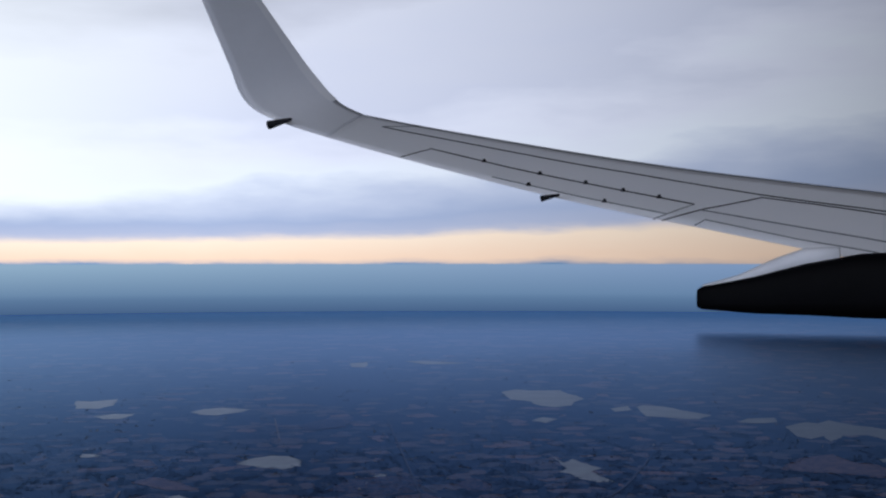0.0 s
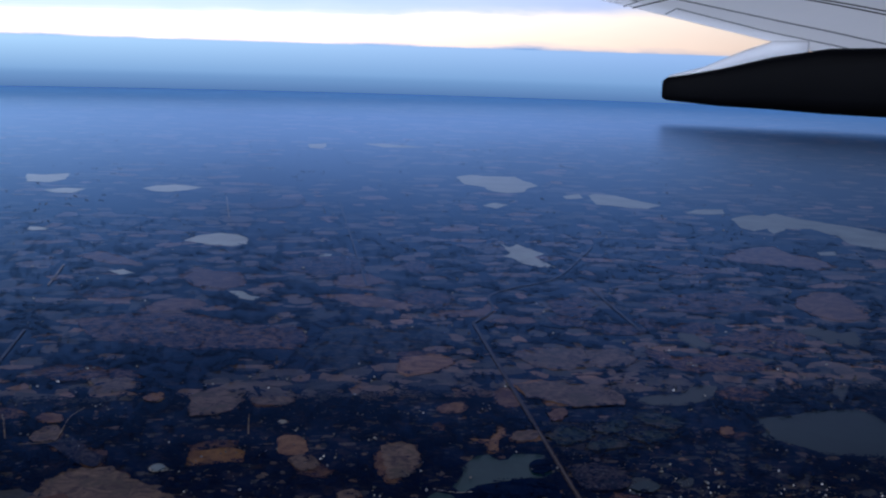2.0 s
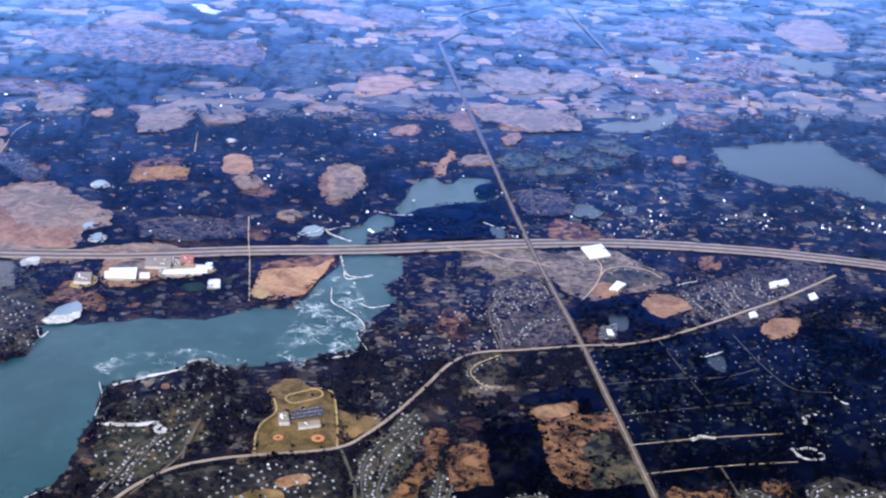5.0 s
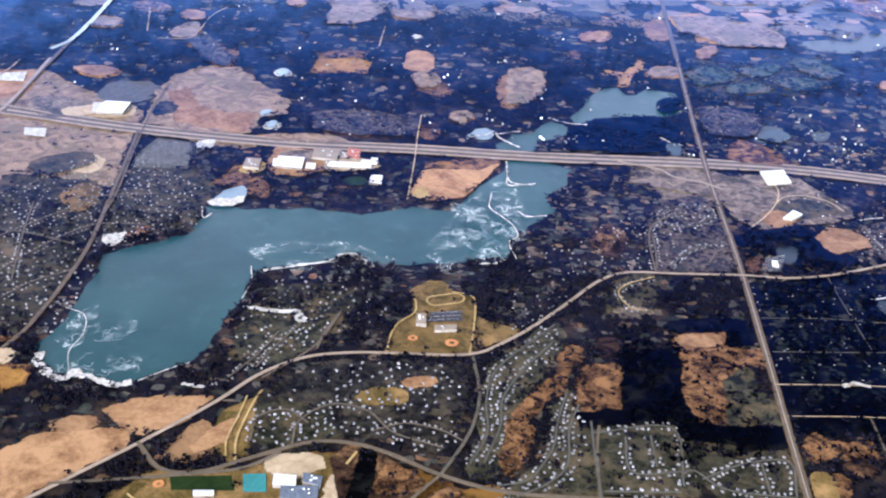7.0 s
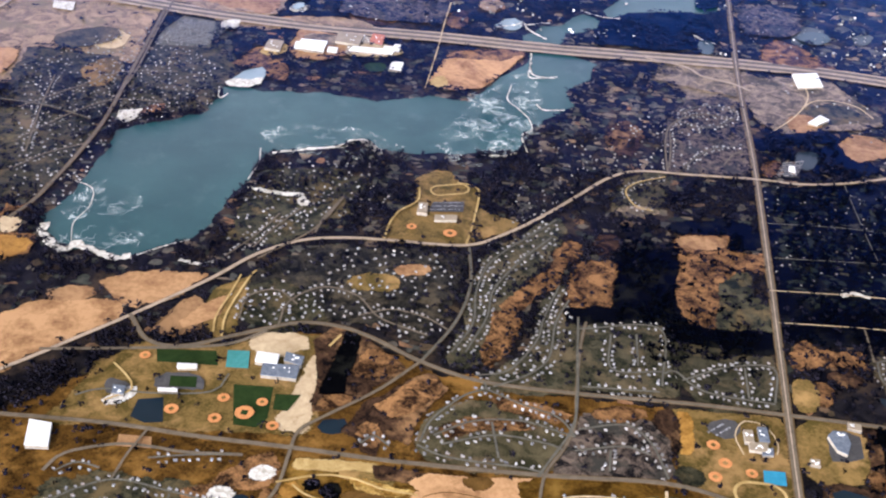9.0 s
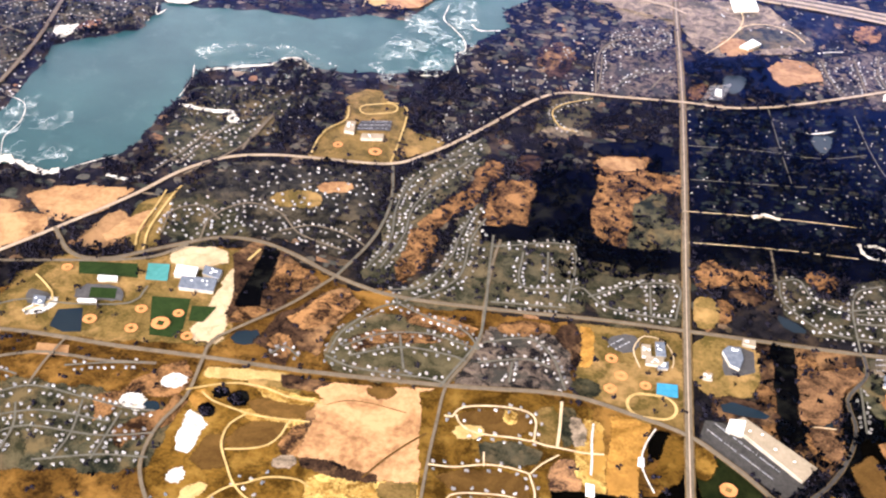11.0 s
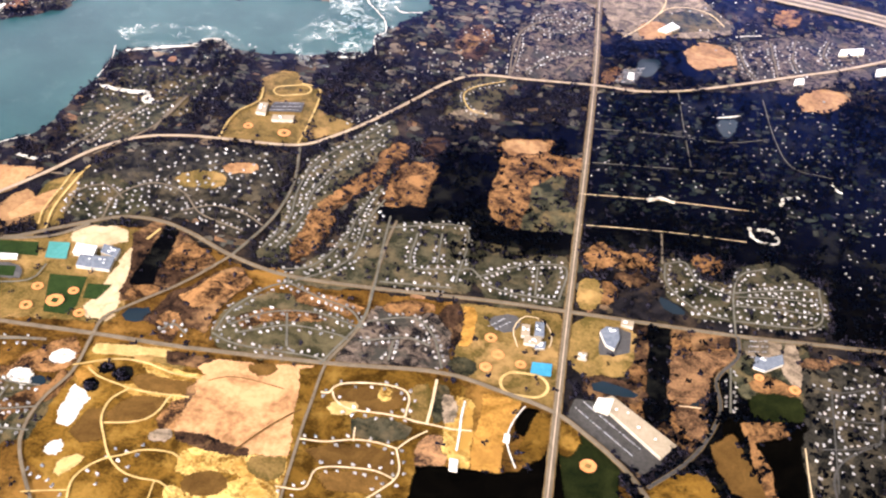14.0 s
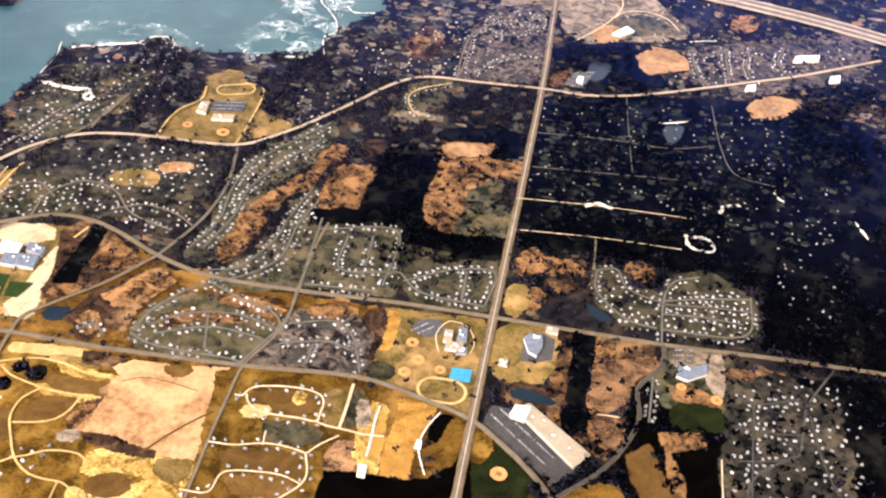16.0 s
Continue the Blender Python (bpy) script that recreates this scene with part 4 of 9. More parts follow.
area('field', 'prairie', [(-225.2, 115.5), (-226.0, 138.2), (-219.0, 155.9), (-213.2, 164.1), (-204.3, 158.0), (-197.3, 147.5), (-190.7, 138.8), (-184.3, 132.9), (-176.5, 123.5), (-173.7, 115.0), (-182.7, 113.9), (-184.4, 104.0), (-185.2, 90.0), (-194.6, 86.6), (-211.1, 90.4), (-223.4, 94.7)], 'wide beige prairie with dirt tracks', wob=0.8)
area('field', 'tan', [(-224.2, 123.9), (-219.5, 131.0), (-213.9, 122.6), (-207.4, 114.6), (-199.6, 110.6), (-187.7, 109.6), (-182.5, 112.7), (-184.0, 101.7), (-186.5, 91.0), (-199.8, 90.0), (-217.1, 96.6), (-217.8, 107.2), (-215.5, 111.1)], 'bare tan earth of the prairie', wob=0.8)
area('field', 'brush', [(-215.6, 132.2), (-210.3, 138.9), (-198.0, 138.5), (-190.1, 135.5), (-184.2, 129.6), (-182.4, 119.0), (-188.3, 112.6), (-200.1, 113.0), (-208.5, 119.5)], 'grey-brown fallow field in the prairie', wob=0.8)
area('field', 'rust', [(-184.2, 132.3), (-179.0, 134.9), (-173.2, 122.6), (-174.7, 115.5), (-180.5, 117.9)], 'brown knoll of the prairie', wob=0.8)
area('field', 'thicket', [(-229.1, 116.9), (-222.4, 118.4), (-218.0, 110.8), (-220.7, 103.8), (-226.3, 106.1)], 'dark scrub in the prairie corner', wob=0.8)
area('field', 'gold', [(-168.7, 165.0), (-167.7, 182.7), (-160.2, 182.2), (-152.7, 186.4), (-147.9, 183.9), (-143.8, 179.8), (-143.3, 166.3), (-151.8, 165.9), (-166.9, 163.1)], 'bright golden grain field in the woods', wob=0.4)
area('field', 'tan', [(-126.9, 182.2), (-126.1, 202.4), (-114.3, 198.3), (-113.4, 172.7), (-126.4, 174.6)], 'square tan field in the woods', wob=0.4)
area('field', 'brush', [(-122.1, 167.8), (-110.5, 171.6), (-108.8, 160.8), (-103.3, 150.9), (-106.9, 143.6), (-118.5, 148.9)], 'brown field south of the square field', wob=0.8)
area('field', 'brush', [(-169.1, 189.6), (-157.7, 195.3), (-146.5, 194.5), (-146.6, 187.3), (-159.4, 187.0), (-167.8, 183.4)], 'striped brown field above the golden one', wob=0.8)
area('field', 'tan', [(-169.3, 236.9), (-170.4, 265.6), (-160.9, 278.5), (-149.4, 270.2), (-148.1, 255.5), (-151.7, 239.7)], 'pale tan farmland beside a white lane', wob=0.8)
area('field', 'tan', [(-141.4, 256.6), (-138.4, 265.0), (-120.1, 262.0), (-119.6, 250.5), (-133.9, 244.4)], 'long pale tan field', wob=0.8)
area('field', 'pale', [(-196.8, 269.3), (-192.7, 276.2), (-187.1, 268.9), (-187.2, 258.8), (-193.3, 259.8)], 'small pale far field', wob=0.8)
area('field', 'tan', [(-248.1, 241.0), (-235.2, 241.2), (-234.2, 226.5), (-240.1, 231.0), (-243.9, 226.8)], 'tan field of a farm in the northwest', wob=0.8)
area('field', 'brush', [(-243.5, 202.3), (-239.6, 216.7), (-230.5, 214.6), (-230.4, 200.9)], 'grey-brown farm plot in the northwest', wob=0.8)
area('field', 'tan', [(-288.0, 212.6), (-283.2, 224.1), (-272.9, 222.1), (-269.6, 208.5), (-282.1, 206.6)], 'tan strip of farmland by the river', wob=0.8)
area('field', 'tan', [(-270.1, 144.7), (-265.6, 152.4), (-252.5, 149.9), (-253.1, 143.5), (-264.7, 141.3)], 'narrow olive-tan field north of the yards', wob=0.8)
area('field', 'brush', [(-233.1, 189.0), (-223.5, 200.3), (-214.2, 187.8), (-206.5, 184.9), (-205.7, 165.1), (-212.7, 164.1), (-222.4, 182.6)], 'grey-green fallow land north of the prairie', wob=0.8)
area('field', 'brush', [(-277.2, 247.6), (-267.6, 255.2), (-253.6, 245.8), (-253.6, 236.3), (-268.2, 235.8)], 'grey-brown farmland in the northwest', wob=0.8)
area('field', 'rust', [(-201.2, 154.8), (-196.6, 157.6), (-191.4, 149.7), (-194.7, 144.4)], 'small tan field at the edge of the prairie', wob=0.8)
area('field', 'brush', [(-114.7, 110.5), (-107.0, 113.3), (-106.2, 96.2), (-113.9, 95.3)], 'brown field east of the lane', wob=0.8)
area('field', 'thicket', [(-157.4, 109.7), (-146.7, 119.0), (-137.0, 117.0), (-130.3, 99.8), (-139.2, 91.9), (-150.4, 90.6)], 'dark brown thicket west of the lane', wob=0.8)
area('field', 'tan', [(-182.4, 86.9), (-166.5, 92.7), (-149.9, 90.1), (-149.5, 86.8), (-178.6, 84.0)], 'bare tan verge north of the highway', wob=0.8)
area('field', 'brush', [(-99.7, 123.5), (-94.6, 126.6), (-92.6, 118.1), (-98.8, 115.5)], 'brown field by the frozen pond', wob=0.8)
area('pond', 'ice', [(-95.2, 102.1), (-91.5, 109.1), (-88.0, 110.7), (-83.3, 108.2), (-85.6, 99.2), (-90.3, 98.6)], 'small frozen pond by the bay')
area('field', 'tan', [(-32.3, 190.0), (-23.0, 187.4), (-17.0, 197.7), (-14.6, 206.2), (-12.7, 203.2), (-15.0, 193.3), (-20.7, 183.9), (-23.6, 168.5), (-26.7, 169.6), (-26.4, 180.8)], 'tan spit of land by the bay', wob=0.8)
area('field', 'tan', [(-12.9, 192.0), (-0.7, 200.8), (4.6, 195.2), (1.9, 183.9), (-12.7, 182.7)], 'tan farmland between bay and avenue', wob=0.8)
area('field', 'tan', [(-81.6, 171.8), (-70.7, 184.7), (-62.1, 182.0), (-61.4, 174.6), (-67.9, 169.2), (-71.4, 155.1), (-74.4, 134.3), (-80.4, 135.6), (-83.2, 153.5)], 'brown-tan farmland west of the bay', wob=0.8)
area('field', 'tan', [(-6.1, 263.9), (3.4, 278.3), (6.7, 256.3), (4.6, 240.1), (-7.5, 238.3)], 'pinkish tan farmland west of the straight road', wob=0.8)
area('field', 'tan', [(8.4, 280.1), (27.1, 289.4), (35.2, 280.5), (49.5, 272.8), (56.7, 259.3), (61.8, 243.4), (45.7, 237.3), (19.3, 239.7), (20.0, 253.6), (11.5, 258.0)], 'pinkish tan farmland beside the straight road', wob=0.8)
area('field', 'rust', [(14.1, 215.3), (17.8, 226.1), (21.6, 235.5), (26.9, 231.9), (25.9, 225.6), (19.5, 213.6)], 'orange bare earth in the farmland', wob=0.8)
area('field', 'tan', [(22.0, 344.5), (41.7, 360.4), (61.1, 351.6), (63.0, 322.6), (50.7, 313.8), (38.6, 320.6), (35.2, 340.9)], 'pinkish far farmland with dark hedges', wob=0.8)
area('field', 'tan', [(67.5, 334.9), (85.6, 352.4), (96.8, 337.7), (89.7, 325.0), (70.8, 315.0)], 'pinkish far field among dark woods', wob=0.8)
area('field', 'tan', [(-52.7, 313.6), (-46.6, 338.0), (-25.6, 347.9), (-16.1, 331.6), (-31.6, 311.7), (-48.5, 301.1)], 'tan farmland in the north', wob=0.8)
area('field', 'tan', [(-42.8, 239.2), (-33.2, 249.1), (-24.6, 244.8), (-28.8, 231.5), (-40.5, 229.7)], 'tan field in the woods of the north', wob=0.8)
area('field', 'rust', [(-49.0, 209.5), (-44.3, 217.0), (-42.1, 207.2), (-45.8, 201.7)], 'small reddish field in the woods', wob=0.8)
area('lot', 'olive', [(8.9, 199.8), (20.3, 209.6), (40.0, 208.2), (54.5, 222.9), (73.7, 230.0), (82.5, 218.5), (80.0, 197.7), (67.3, 180.6), (48.7, 170.8), (25.8, 162.8), (7.6, 164.7)], 'grey-green wooded estate with lawns', share=0.45, wob=3)
area('pond', 'water', [(25.3, 121.0), (31.4, 132.4), (39.8, 130.9), (38.5, 119.5), (29.6, 112.4), (24.9, 113.1)], 'blue pond in the wooded estate')
area('pond', 'water', [(50.2, 127.0), (57.4, 131.1), (60.7, 128.3), (57.2, 120.4), (49.6, 119.5)], 'small blue pond by the street loop')
area('field', 'rust', [(11.3, 104.4), (19.1, 114.2), (25.9, 112.0), (29.0, 103.5), (38.9, 93.3), (24.5, 93.4), (13.3, 96.0)], 'rust-brown strip north of the highway', wob=0.8)
area('field', 'rust', [(96.2, 190.6), (102.7, 198.5), (104.2, 189.3), (112.4, 188.9), (103.2, 181.6), (97.0, 183.8)], 'rust clearing in the eastern woods', wob=0.8)
area('snow_patch', 'white', [(-184.1, 157.1), (-183.3, 164.5), (-178.0, 163.7), (-177.4, 156.6)], 'white snowy clearing in the woods')
area('snow_patch', 'white', [(-126.8, 219.2), (-125.2, 225.6), (-122.0, 223.4), (-123.1, 218.0)], 'snowy clearing beside the fields')
area('snow_patch', 'white', [(-178.9, 98.7), (-175.7, 103.2), (-171.7, 103.7), (-172.4, 96.6), (-177.0, 96.1)], 'snow-covered pond in the prairie')
area('snow_patch', 'white', [(-182.9, 111.4), (-180.5, 116.7), (-176.8, 114.0), (-177.7, 109.6)], 'small snow patch by the prairie')
area('field', 'tan', [(-285.4, 211.2), (-287.4, 224.3), (-274.2, 223.7), (-271.9, 209.0)], 'tan farm plot west of the river')
area('yard', 'slate', [(-168.5, -135.7), (-168.5, -130.3), (-163.7, -131.5), (-160.5, -136.2), (-164.1, -138.0)], 'grey roofs and yards of the western plant')
area('yard', 'white', [(-167.4, -140.1), (-165.5, -136.1), (-162.0, -132.3), (-160.6, -134.1), (-163.5, -139.3)], 'pale gravel turning yard by the plant')
area('sports_field', 'green', [(-126.5, -134.8), (-127.3, -129.3), (-121.1, -128.5), (-123.0, -134.7)], 'dark green plot by the ball fields', sharp=1)
area('field', 'tan', [(-158.8, -108.3), (-153.2, -97.6), (-149.9, -93.1), (-150.9, -104.7)], 'pale verge beside the lake road')
area('yard', 'yards', [(63.9, 19.9), (81.1, 34.7), (109.1, 51.3), (119.7, 50.8), (106.6, 34.7), (81.6, 20.7), (65.2, 11.8)], 'grey-brown lots along the east road', share=0.05)
area('lot', 'yards', [(49.2, 40.4), (66.2, 49.9), (85.7, 58.5), (119.8, 76.3), (115.4, 49.7), (82.9, 33.3), (64.0, 21.5), (52.1, 17.6)], 'grey yards north of the east road', share=0.25)
area('field', 'tan', [(69.3, 8.1), (75.2, 15.4), (85.0, 17.2), (86.7, 11.8), (77.7, 2.4), (70.1, 1.9)], 'orange bare earth beside the east road')
area('pond', 'water', [(40.3, -11.6), (48.8, -8.2), (47.6, -13.9), (44.1, -21.3), (40.9, -20.1)], 'blue pond in the eastern woods')
area('building_site', 'ochre', [(-120.1, -156.8), (-117.4, -149.4), (-99.2, -148.5), (-89.2, -153.2), (-87.7, -155.7), (-89.7, -164.4), (-89.5, -173.1), (-82.0, -175.9), (-64.2, -174.0), (-62.1, -189.4), (-108.2, -198.4), (-108.2, -193.9), (-121.5, -185.4), (-119.6, -171.4)], 'olive-brown graded lots of a new housing estate')
area('field', 'rust', [(-139.1, -164.5), (-133.0, -159.5), (-127.9, -151.6), (-123.1, -149.6), (-120.4, -153.9), (-120.3, -157.8), (-124.4, -160.0), (-129.0, -159.0), (-132.1, -161.6), (-136.7, -169.6)], 'reddish brown ravine with dead brush')
area('field', 'rust', [(-131.1, -172.9), (-128.5, -169.7), (-123.7, -165.0), (-121.3, -160.8), (-118.8, -161.1), (-121.5, -166.8), (-124.4, -172.8), (-129.3, -176.9)], 'reddish strip below the ravine')
area('building_site', 'pale', [(-117.2, -149.9), (-109.0, -149.0), (-98.8, -148.8), (-99.2, -150.8), (-110.9, -151.4), (-117.1, -152.1)], 'pale yellow strip beside the south road', wob=0.3)
area('building_site', 'gold', [(-118.6, -158.8), (-115.2, -156.7), (-113.4, -163.3), (-116.8, -162.1)], 'yellow corner lot by the winding road', wob=0.3)
area('building_site', 'lawn', [(-107.2, -151.8), (-99.2, -151.6), (-93.1, -154.0), (-100.3, -153.6), (-105.4, -152.9)], 'olive lots along the new street', wob=0.3)
area('building_site', 'sandmix', [(-104.2, -153.6), (-100.1, -153.9), (-94.2, -155.0), (-90.0, -155.1), (-89.6, -157.2), (-94.7, -157.5), (-100.4, -157.0)], 'pale yellow strip of bare sand along a new street', wob=0.4)
area('building_site', 'sandmix', [(-105.7, -161.7), (-102.6, -160.9), (-95.9, -162.1), (-90.4, -159.8), (-89.6, -163.1), (-96.6, -164.2), (-102.8, -163.9)], 'pale sandy end of a new street', wob=0.5)
area('plot', 'brown', [(-104.7, -158.7), (-101.7, -157.3), (-96.0, -158.0), (-89.8, -157.8), (-90.5, -159.8), (-96.1, -161.7), (-102.6, -160.9)], 'brown unbuilt plot between the new streets', wob=0.4)
area('plot', 'brown', [(-105.2, -168.5), (-103.1, -165.2), (-95.8, -164.0), (-95.9, -167.6), (-98.5, -170.3), (-105.1, -172.5), (-106.5, -170.5)], 'brown unbuilt plot inside the street loop', wob=0.4)
area('plot', 'rust', [(-94.9, -169.9), (-93.1, -164.6), (-90.2, -162.9), (-89.3, -165.6), (-89.7, -170.9), (-92.4, -174.2)], 'brown rough ground beside the tan field', wob=0.6)
area('plot', 'brown', [(-112.2, -173.8), (-110.7, -170.0), (-108.0, -170.1), (-106.7, -174.9), (-106.3, -177.9), (-109.8, -179.1), (-112.7, -177.0)], 'round brown drainage basin with dead grass', wob=0.4)
area('building_site', 'sandmix', [(-86.9, -180.9), (-85.5, -177.4), (-81.8, -176.6), (-76.4, -177.2), (-72.3, -177.1), (-63.5, -173.8), (-62.7, -181.8), (-66.8, -183.6), (-70.7, -183.5), (-73.8, -181.7), (-80.0, -182.3), (-83.3, -184.0), (-85.5, -183.1)], 'light yellow bare sand of a new housing estate', wob=0.8)
area('plot', 'lawn', [(-71.3, -176.9), (-64.1, -174.6), (-63.8, -180.4), (-67.3, -181.9), (-71.2, -179.6)], 'yellow-green unbuilt plot in the sand', wob=0.3)
area('building_site', 'sandmix', [(-76.2, -186.3), (-70.8, -182.9), (-67.8, -184.5), (-62.7, -183.8), (-62.4, -189.5), (-73.3, -191.6)], 'streaky yellow sand by the farm road', wob=0.9)
area('building_site', 'sandmix', [(-87.9, -187.5), (-81.8, -188.7), (-75.7, -187.8), (-74.9, -190.4), (-85.6, -191.6)], 'yellow sandy bank', wob=0.7)
area('plot', 'brown', [(-83.3, -184.1), (-76.4, -183.1), (-74.8, -186.7), (-80.6, -188.4), (-84.1, -187.3)], 'brown unbuilt plot of the new estate', wob=0.4)
area('sand_patch', 'white', [(-116.6, -174.7), (-117.4, -170.1), (-116.6, -167.2), (-117.2, -164.1), (-115.4, -165.2), (-113.7, -167.5), (-114.2, -171.4), (-114.8, -175.0)], 'white sandy strip beside the winding road', wob=0.5)
area('sand_patch', 'white', [(-115.9, -183.8), (-115.5, -181.2), (-113.7, -180.5), (-113.4, -183.1)], 'white bare sand patch in the brush', wob=0.4)
area('sand_patch', 'white', [(-126.6, -155.4), (-125.0, -153.5), (-122.0, -153.7), (-121.0, -156.0), (-124.1, -157.4)], 'white bare sand patch by the road', wob=0.4)
area('sand_patch', 'white', [(-133.4, -161.8), (-128.7, -161.3), (-127.7, -165.1), (-130.3, -165.7), (-133.4, -164.8)], 'white bare sand patch by the ravine', wob=0.5)
area('pond', 'water', [(-128.6, -163.3), (-125.8, -161.6), (-124.1, -164.2), (-126.0, -166.1), (-127.8, -165.5)], 'small dark pond by the houses', wob=0.3)
area('building_site', 'pale', [(-111.8, -188.6), (-112.1, -186.1), (-107.8, -183.3), (-108.9, -186.1), (-110.9, -189.1)], 'yellow bare triangle by the street', wob=0.3)
area('building_site', 'site', [(-95.0, -176.1), (-95.1, -174.3), (-91.0, -172.9), (-91.1, -175.3)], 'pale concrete slab on a building plot', wob=0.2)
area('wood_floor', 'woodfloor', [(-113.9, -156.6), (-111.7, -155.0), (-110.6, -157.1), (-112.5, -158.2)], 'dark tree clump in the new estate', share=1.0, wob=0.4)
area('wood_floor', 'woodfloor', [(-110.3, -158.5), (-107.3, -155.4), (-105.4, -158.5), (-106.9, -160.3)], 'dark tree clump beside the new street', share=1.0, wob=0.4)
area('wood_floor', 'woodfloor', [(-115.6, -161.9), (-113.6, -160.9), (-112.0, -163.5), (-113.9, -164.7)], 'dark tree clump by the winding road', share=1.0, wob=0.4)
area('field', 'thicket', [(-99.2, -149.3), (-95.8, -149.3), (-87.1, -149.9), (-87.4, -152.2), (-93.0, -152.1), (-97.9, -152.1)], 'dark brown tree belt north of the tan field', share=0.4, wob=0.5)
area('field', 'thicket', [(-90.5, -158.5), (-88.1, -156.0), (-88.0, -161.3), (-89.6, -164.7), (-90.7, -162.3)], 'dark scrub along the tan field', share=0.5, wob=0.5)
area('field', 'tan', [(-90.1, -152.4), (-86.0, -149.6), (-79.1, -149.2), (-76.2, -149.5), (-64.0, -146.6), (-63.6, -152.6), (-63.4, -161.7), (-63.9, -172.2), (-64.2, -174.0), (-72.9, -175.7), (-75.6, -175.4), (-82.3, -175.1), (-89.2, -173.9), (-90.0, -172.4), (-89.4, -165.2), (-88.2, -160.5), (-89.3, -157.9), (-87.8, -154.8)], 'big tan ploughed field with a dark ditch', wob=0.5)
area('field', 'brown', [(-78.8, -149.3), (-73.8, -148.2), (-72.5, -149.7), (-75.6, -151.7), (-78.0, -150.8)], 'brown notch in the tan field', wob=0.3)
area('field', 'thicket', [(-89.7, -173.3), (-82.8, -173.5), (-77.1, -174.9), (-73.1, -175.2), (-73.0, -176.2), (-77.9, -176.5), (-84.7, -175.7), (-89.0, -174.7)], 'dark rough edge of the tan field', wob=0.3)
area('building_site', 'ochre', [(-66.0, -148.3), (-61.5, -146.4), (-39.5, -144.2), (-26.5, -146.8), (-29.1, -157.4), (-29.8, -161.9), (-33.9, -172.9), (-33.9, -184.0), (-60.9, -189.2)], 'olive-brown lots of the half-built estate', wob=0.4)
area('plot', 'brown', [(-56.5, -153.2), (-49.4, -151.0), (-41.9, -150.4), (-40.5, -154.3), (-44.0, -157.4), (-50.7, -157.7), (-55.2, -156.1)], 'brown plot inside the street ring', wob=0.3)
area('sand_patch', 'pale', [(-57.7, -158.0), (-54.4, -156.4), (-51.5, -156.6), (-51.8, -159.2), (-55.6, -160.1)], 'pale heap of sand in the street ring', wob=0.5)
area('sand_patch', 'sandmix', [(-46.6, -151.0), (-44.5, -150.3), (-43.8, -153.3), (-45.8, -153.8)], 'small yellow sand heap', wob=0.3)
area('plot', 'lawn', [(-39.1, -148.7), (-34.7, -146.8), (-34.7, -159.4), (-38.1, -159.2)], 'green-brown plot beside the lane', wob=0.3)
area('plot', 'olive', [(-32.8, -146.4), (-30.3, -147.6), (-30.2, -157.1), (-32.9, -158.4)], 'dark olive plot east of the lane', wob=0.3, share=0.1)
area('plot', 'brown', [(-59.5, -172.2), (-53.4, -169.9), (-44.4, -169.2), (-41.0, -169.8), (-39.9, -175.4), (-44.6, -174.7), (-54.7, -175.7)], 'brown unbuilt plot between the rows', wob=0.3)
area('plot', 'brown', [(-55.3, -178.7), (-48.0, -176.7), (-42.9, -176.6), (-40.0, -178.1), (-42.1, -180.6), (-52.6, -182.0)], 'brown unbuilt plot by the farm road', wob=0.3)
area('plot', 'estate', [(-51.2, -161.9), (-43.5, -159.8), (-37.8, -161.8), (-38.6, -164.6), (-43.7, -166.1), (-50.3, -166.1)], 'dull lawns of a house row', wob=0.3)
area('plot', 'brush', [(-34.7, -168.1), (-33.6, -162.9), (-29.6, -162.8), (-28.5, -171.0), (-33.9, -172.7)], 'grey-brown fallow plot beside the farm', wob=0.3)
area('yard', 'sandmix', [(-28.7, -160.0), (-28.6, -156.4), (-27.4, -150.7), (-25.2, -150.6), (-24.1, -154.6), (-23.3, -159.8), (-23.3, -165.8), (-23.2, -170.9), (-26.4, -171.6), (-29.0, -166.9)], 'pale rubble yard of a farm', wob=0.7)
area('yard', 'site', [(-30.6, -150.4), (-28.6, -150.6), (-27.9, -157.3), (-29.9, -157.7)], 'grey rubble strip beside the farm', wob=0.5)
area('field', 'gold', [(-21.6, -147.7), (-13.2, -147.8), (-14.6, -154.5), (-16.4, -162.7), (-16.1, -171.2), (-21.8, -171.5), (-22.2, -163.9), (-21.2, -155.8)], 'golden harvested strip field', wob=0.3)
# shadow by the farm, laid as a near-black sheet
area('field', 'black', [(-11.7, -150.3), (-8.4, -150.5), (-9.5, -157.2), (-12.2, -158.6), (-13.2, -155.1)], 'dark farm shadow painted on the ground', wob=0.3)
area('field', 'ochre', [(-9.6, -157.9), (-8.2, -151.4), (-3.2, -152.2), (-4.1, -158.5), (-5.0, -164.7), (-9.4, -166.6), (-11.7, -163.5)], 'ochre stubble field beside the farm', wob=0.4)
area('field', 'black', [(-33.9, -172.7), (-21.8, -171.5), (-15.9, -171.3), (-11.7, -170.3), (-5.7, -165.0), (-3.9, -160.2), (-1.1, -177.6), (-34.5, -184.1)], 'near-black field south of the farm', wob=0.2)
area('field', 'ochre', [(-3.1, -153.9), (0.9, -154.0), (1.3, -159.2), (-1.6, -163.5), (-2.7, -158.6)], 'ochre corner field beside the avenue', wob=0.3)
area('school_grounds', 'lawn', [(-30.6, -117.1), (-5.3, -116.0), (-4.8, -149.0), (-14.1, -147.0), (-25.8, -141.9), (-29.6, -139.8), (-29.6, -129.7)], 'golden-green grounds of the school with ball fields', wob=0.3)
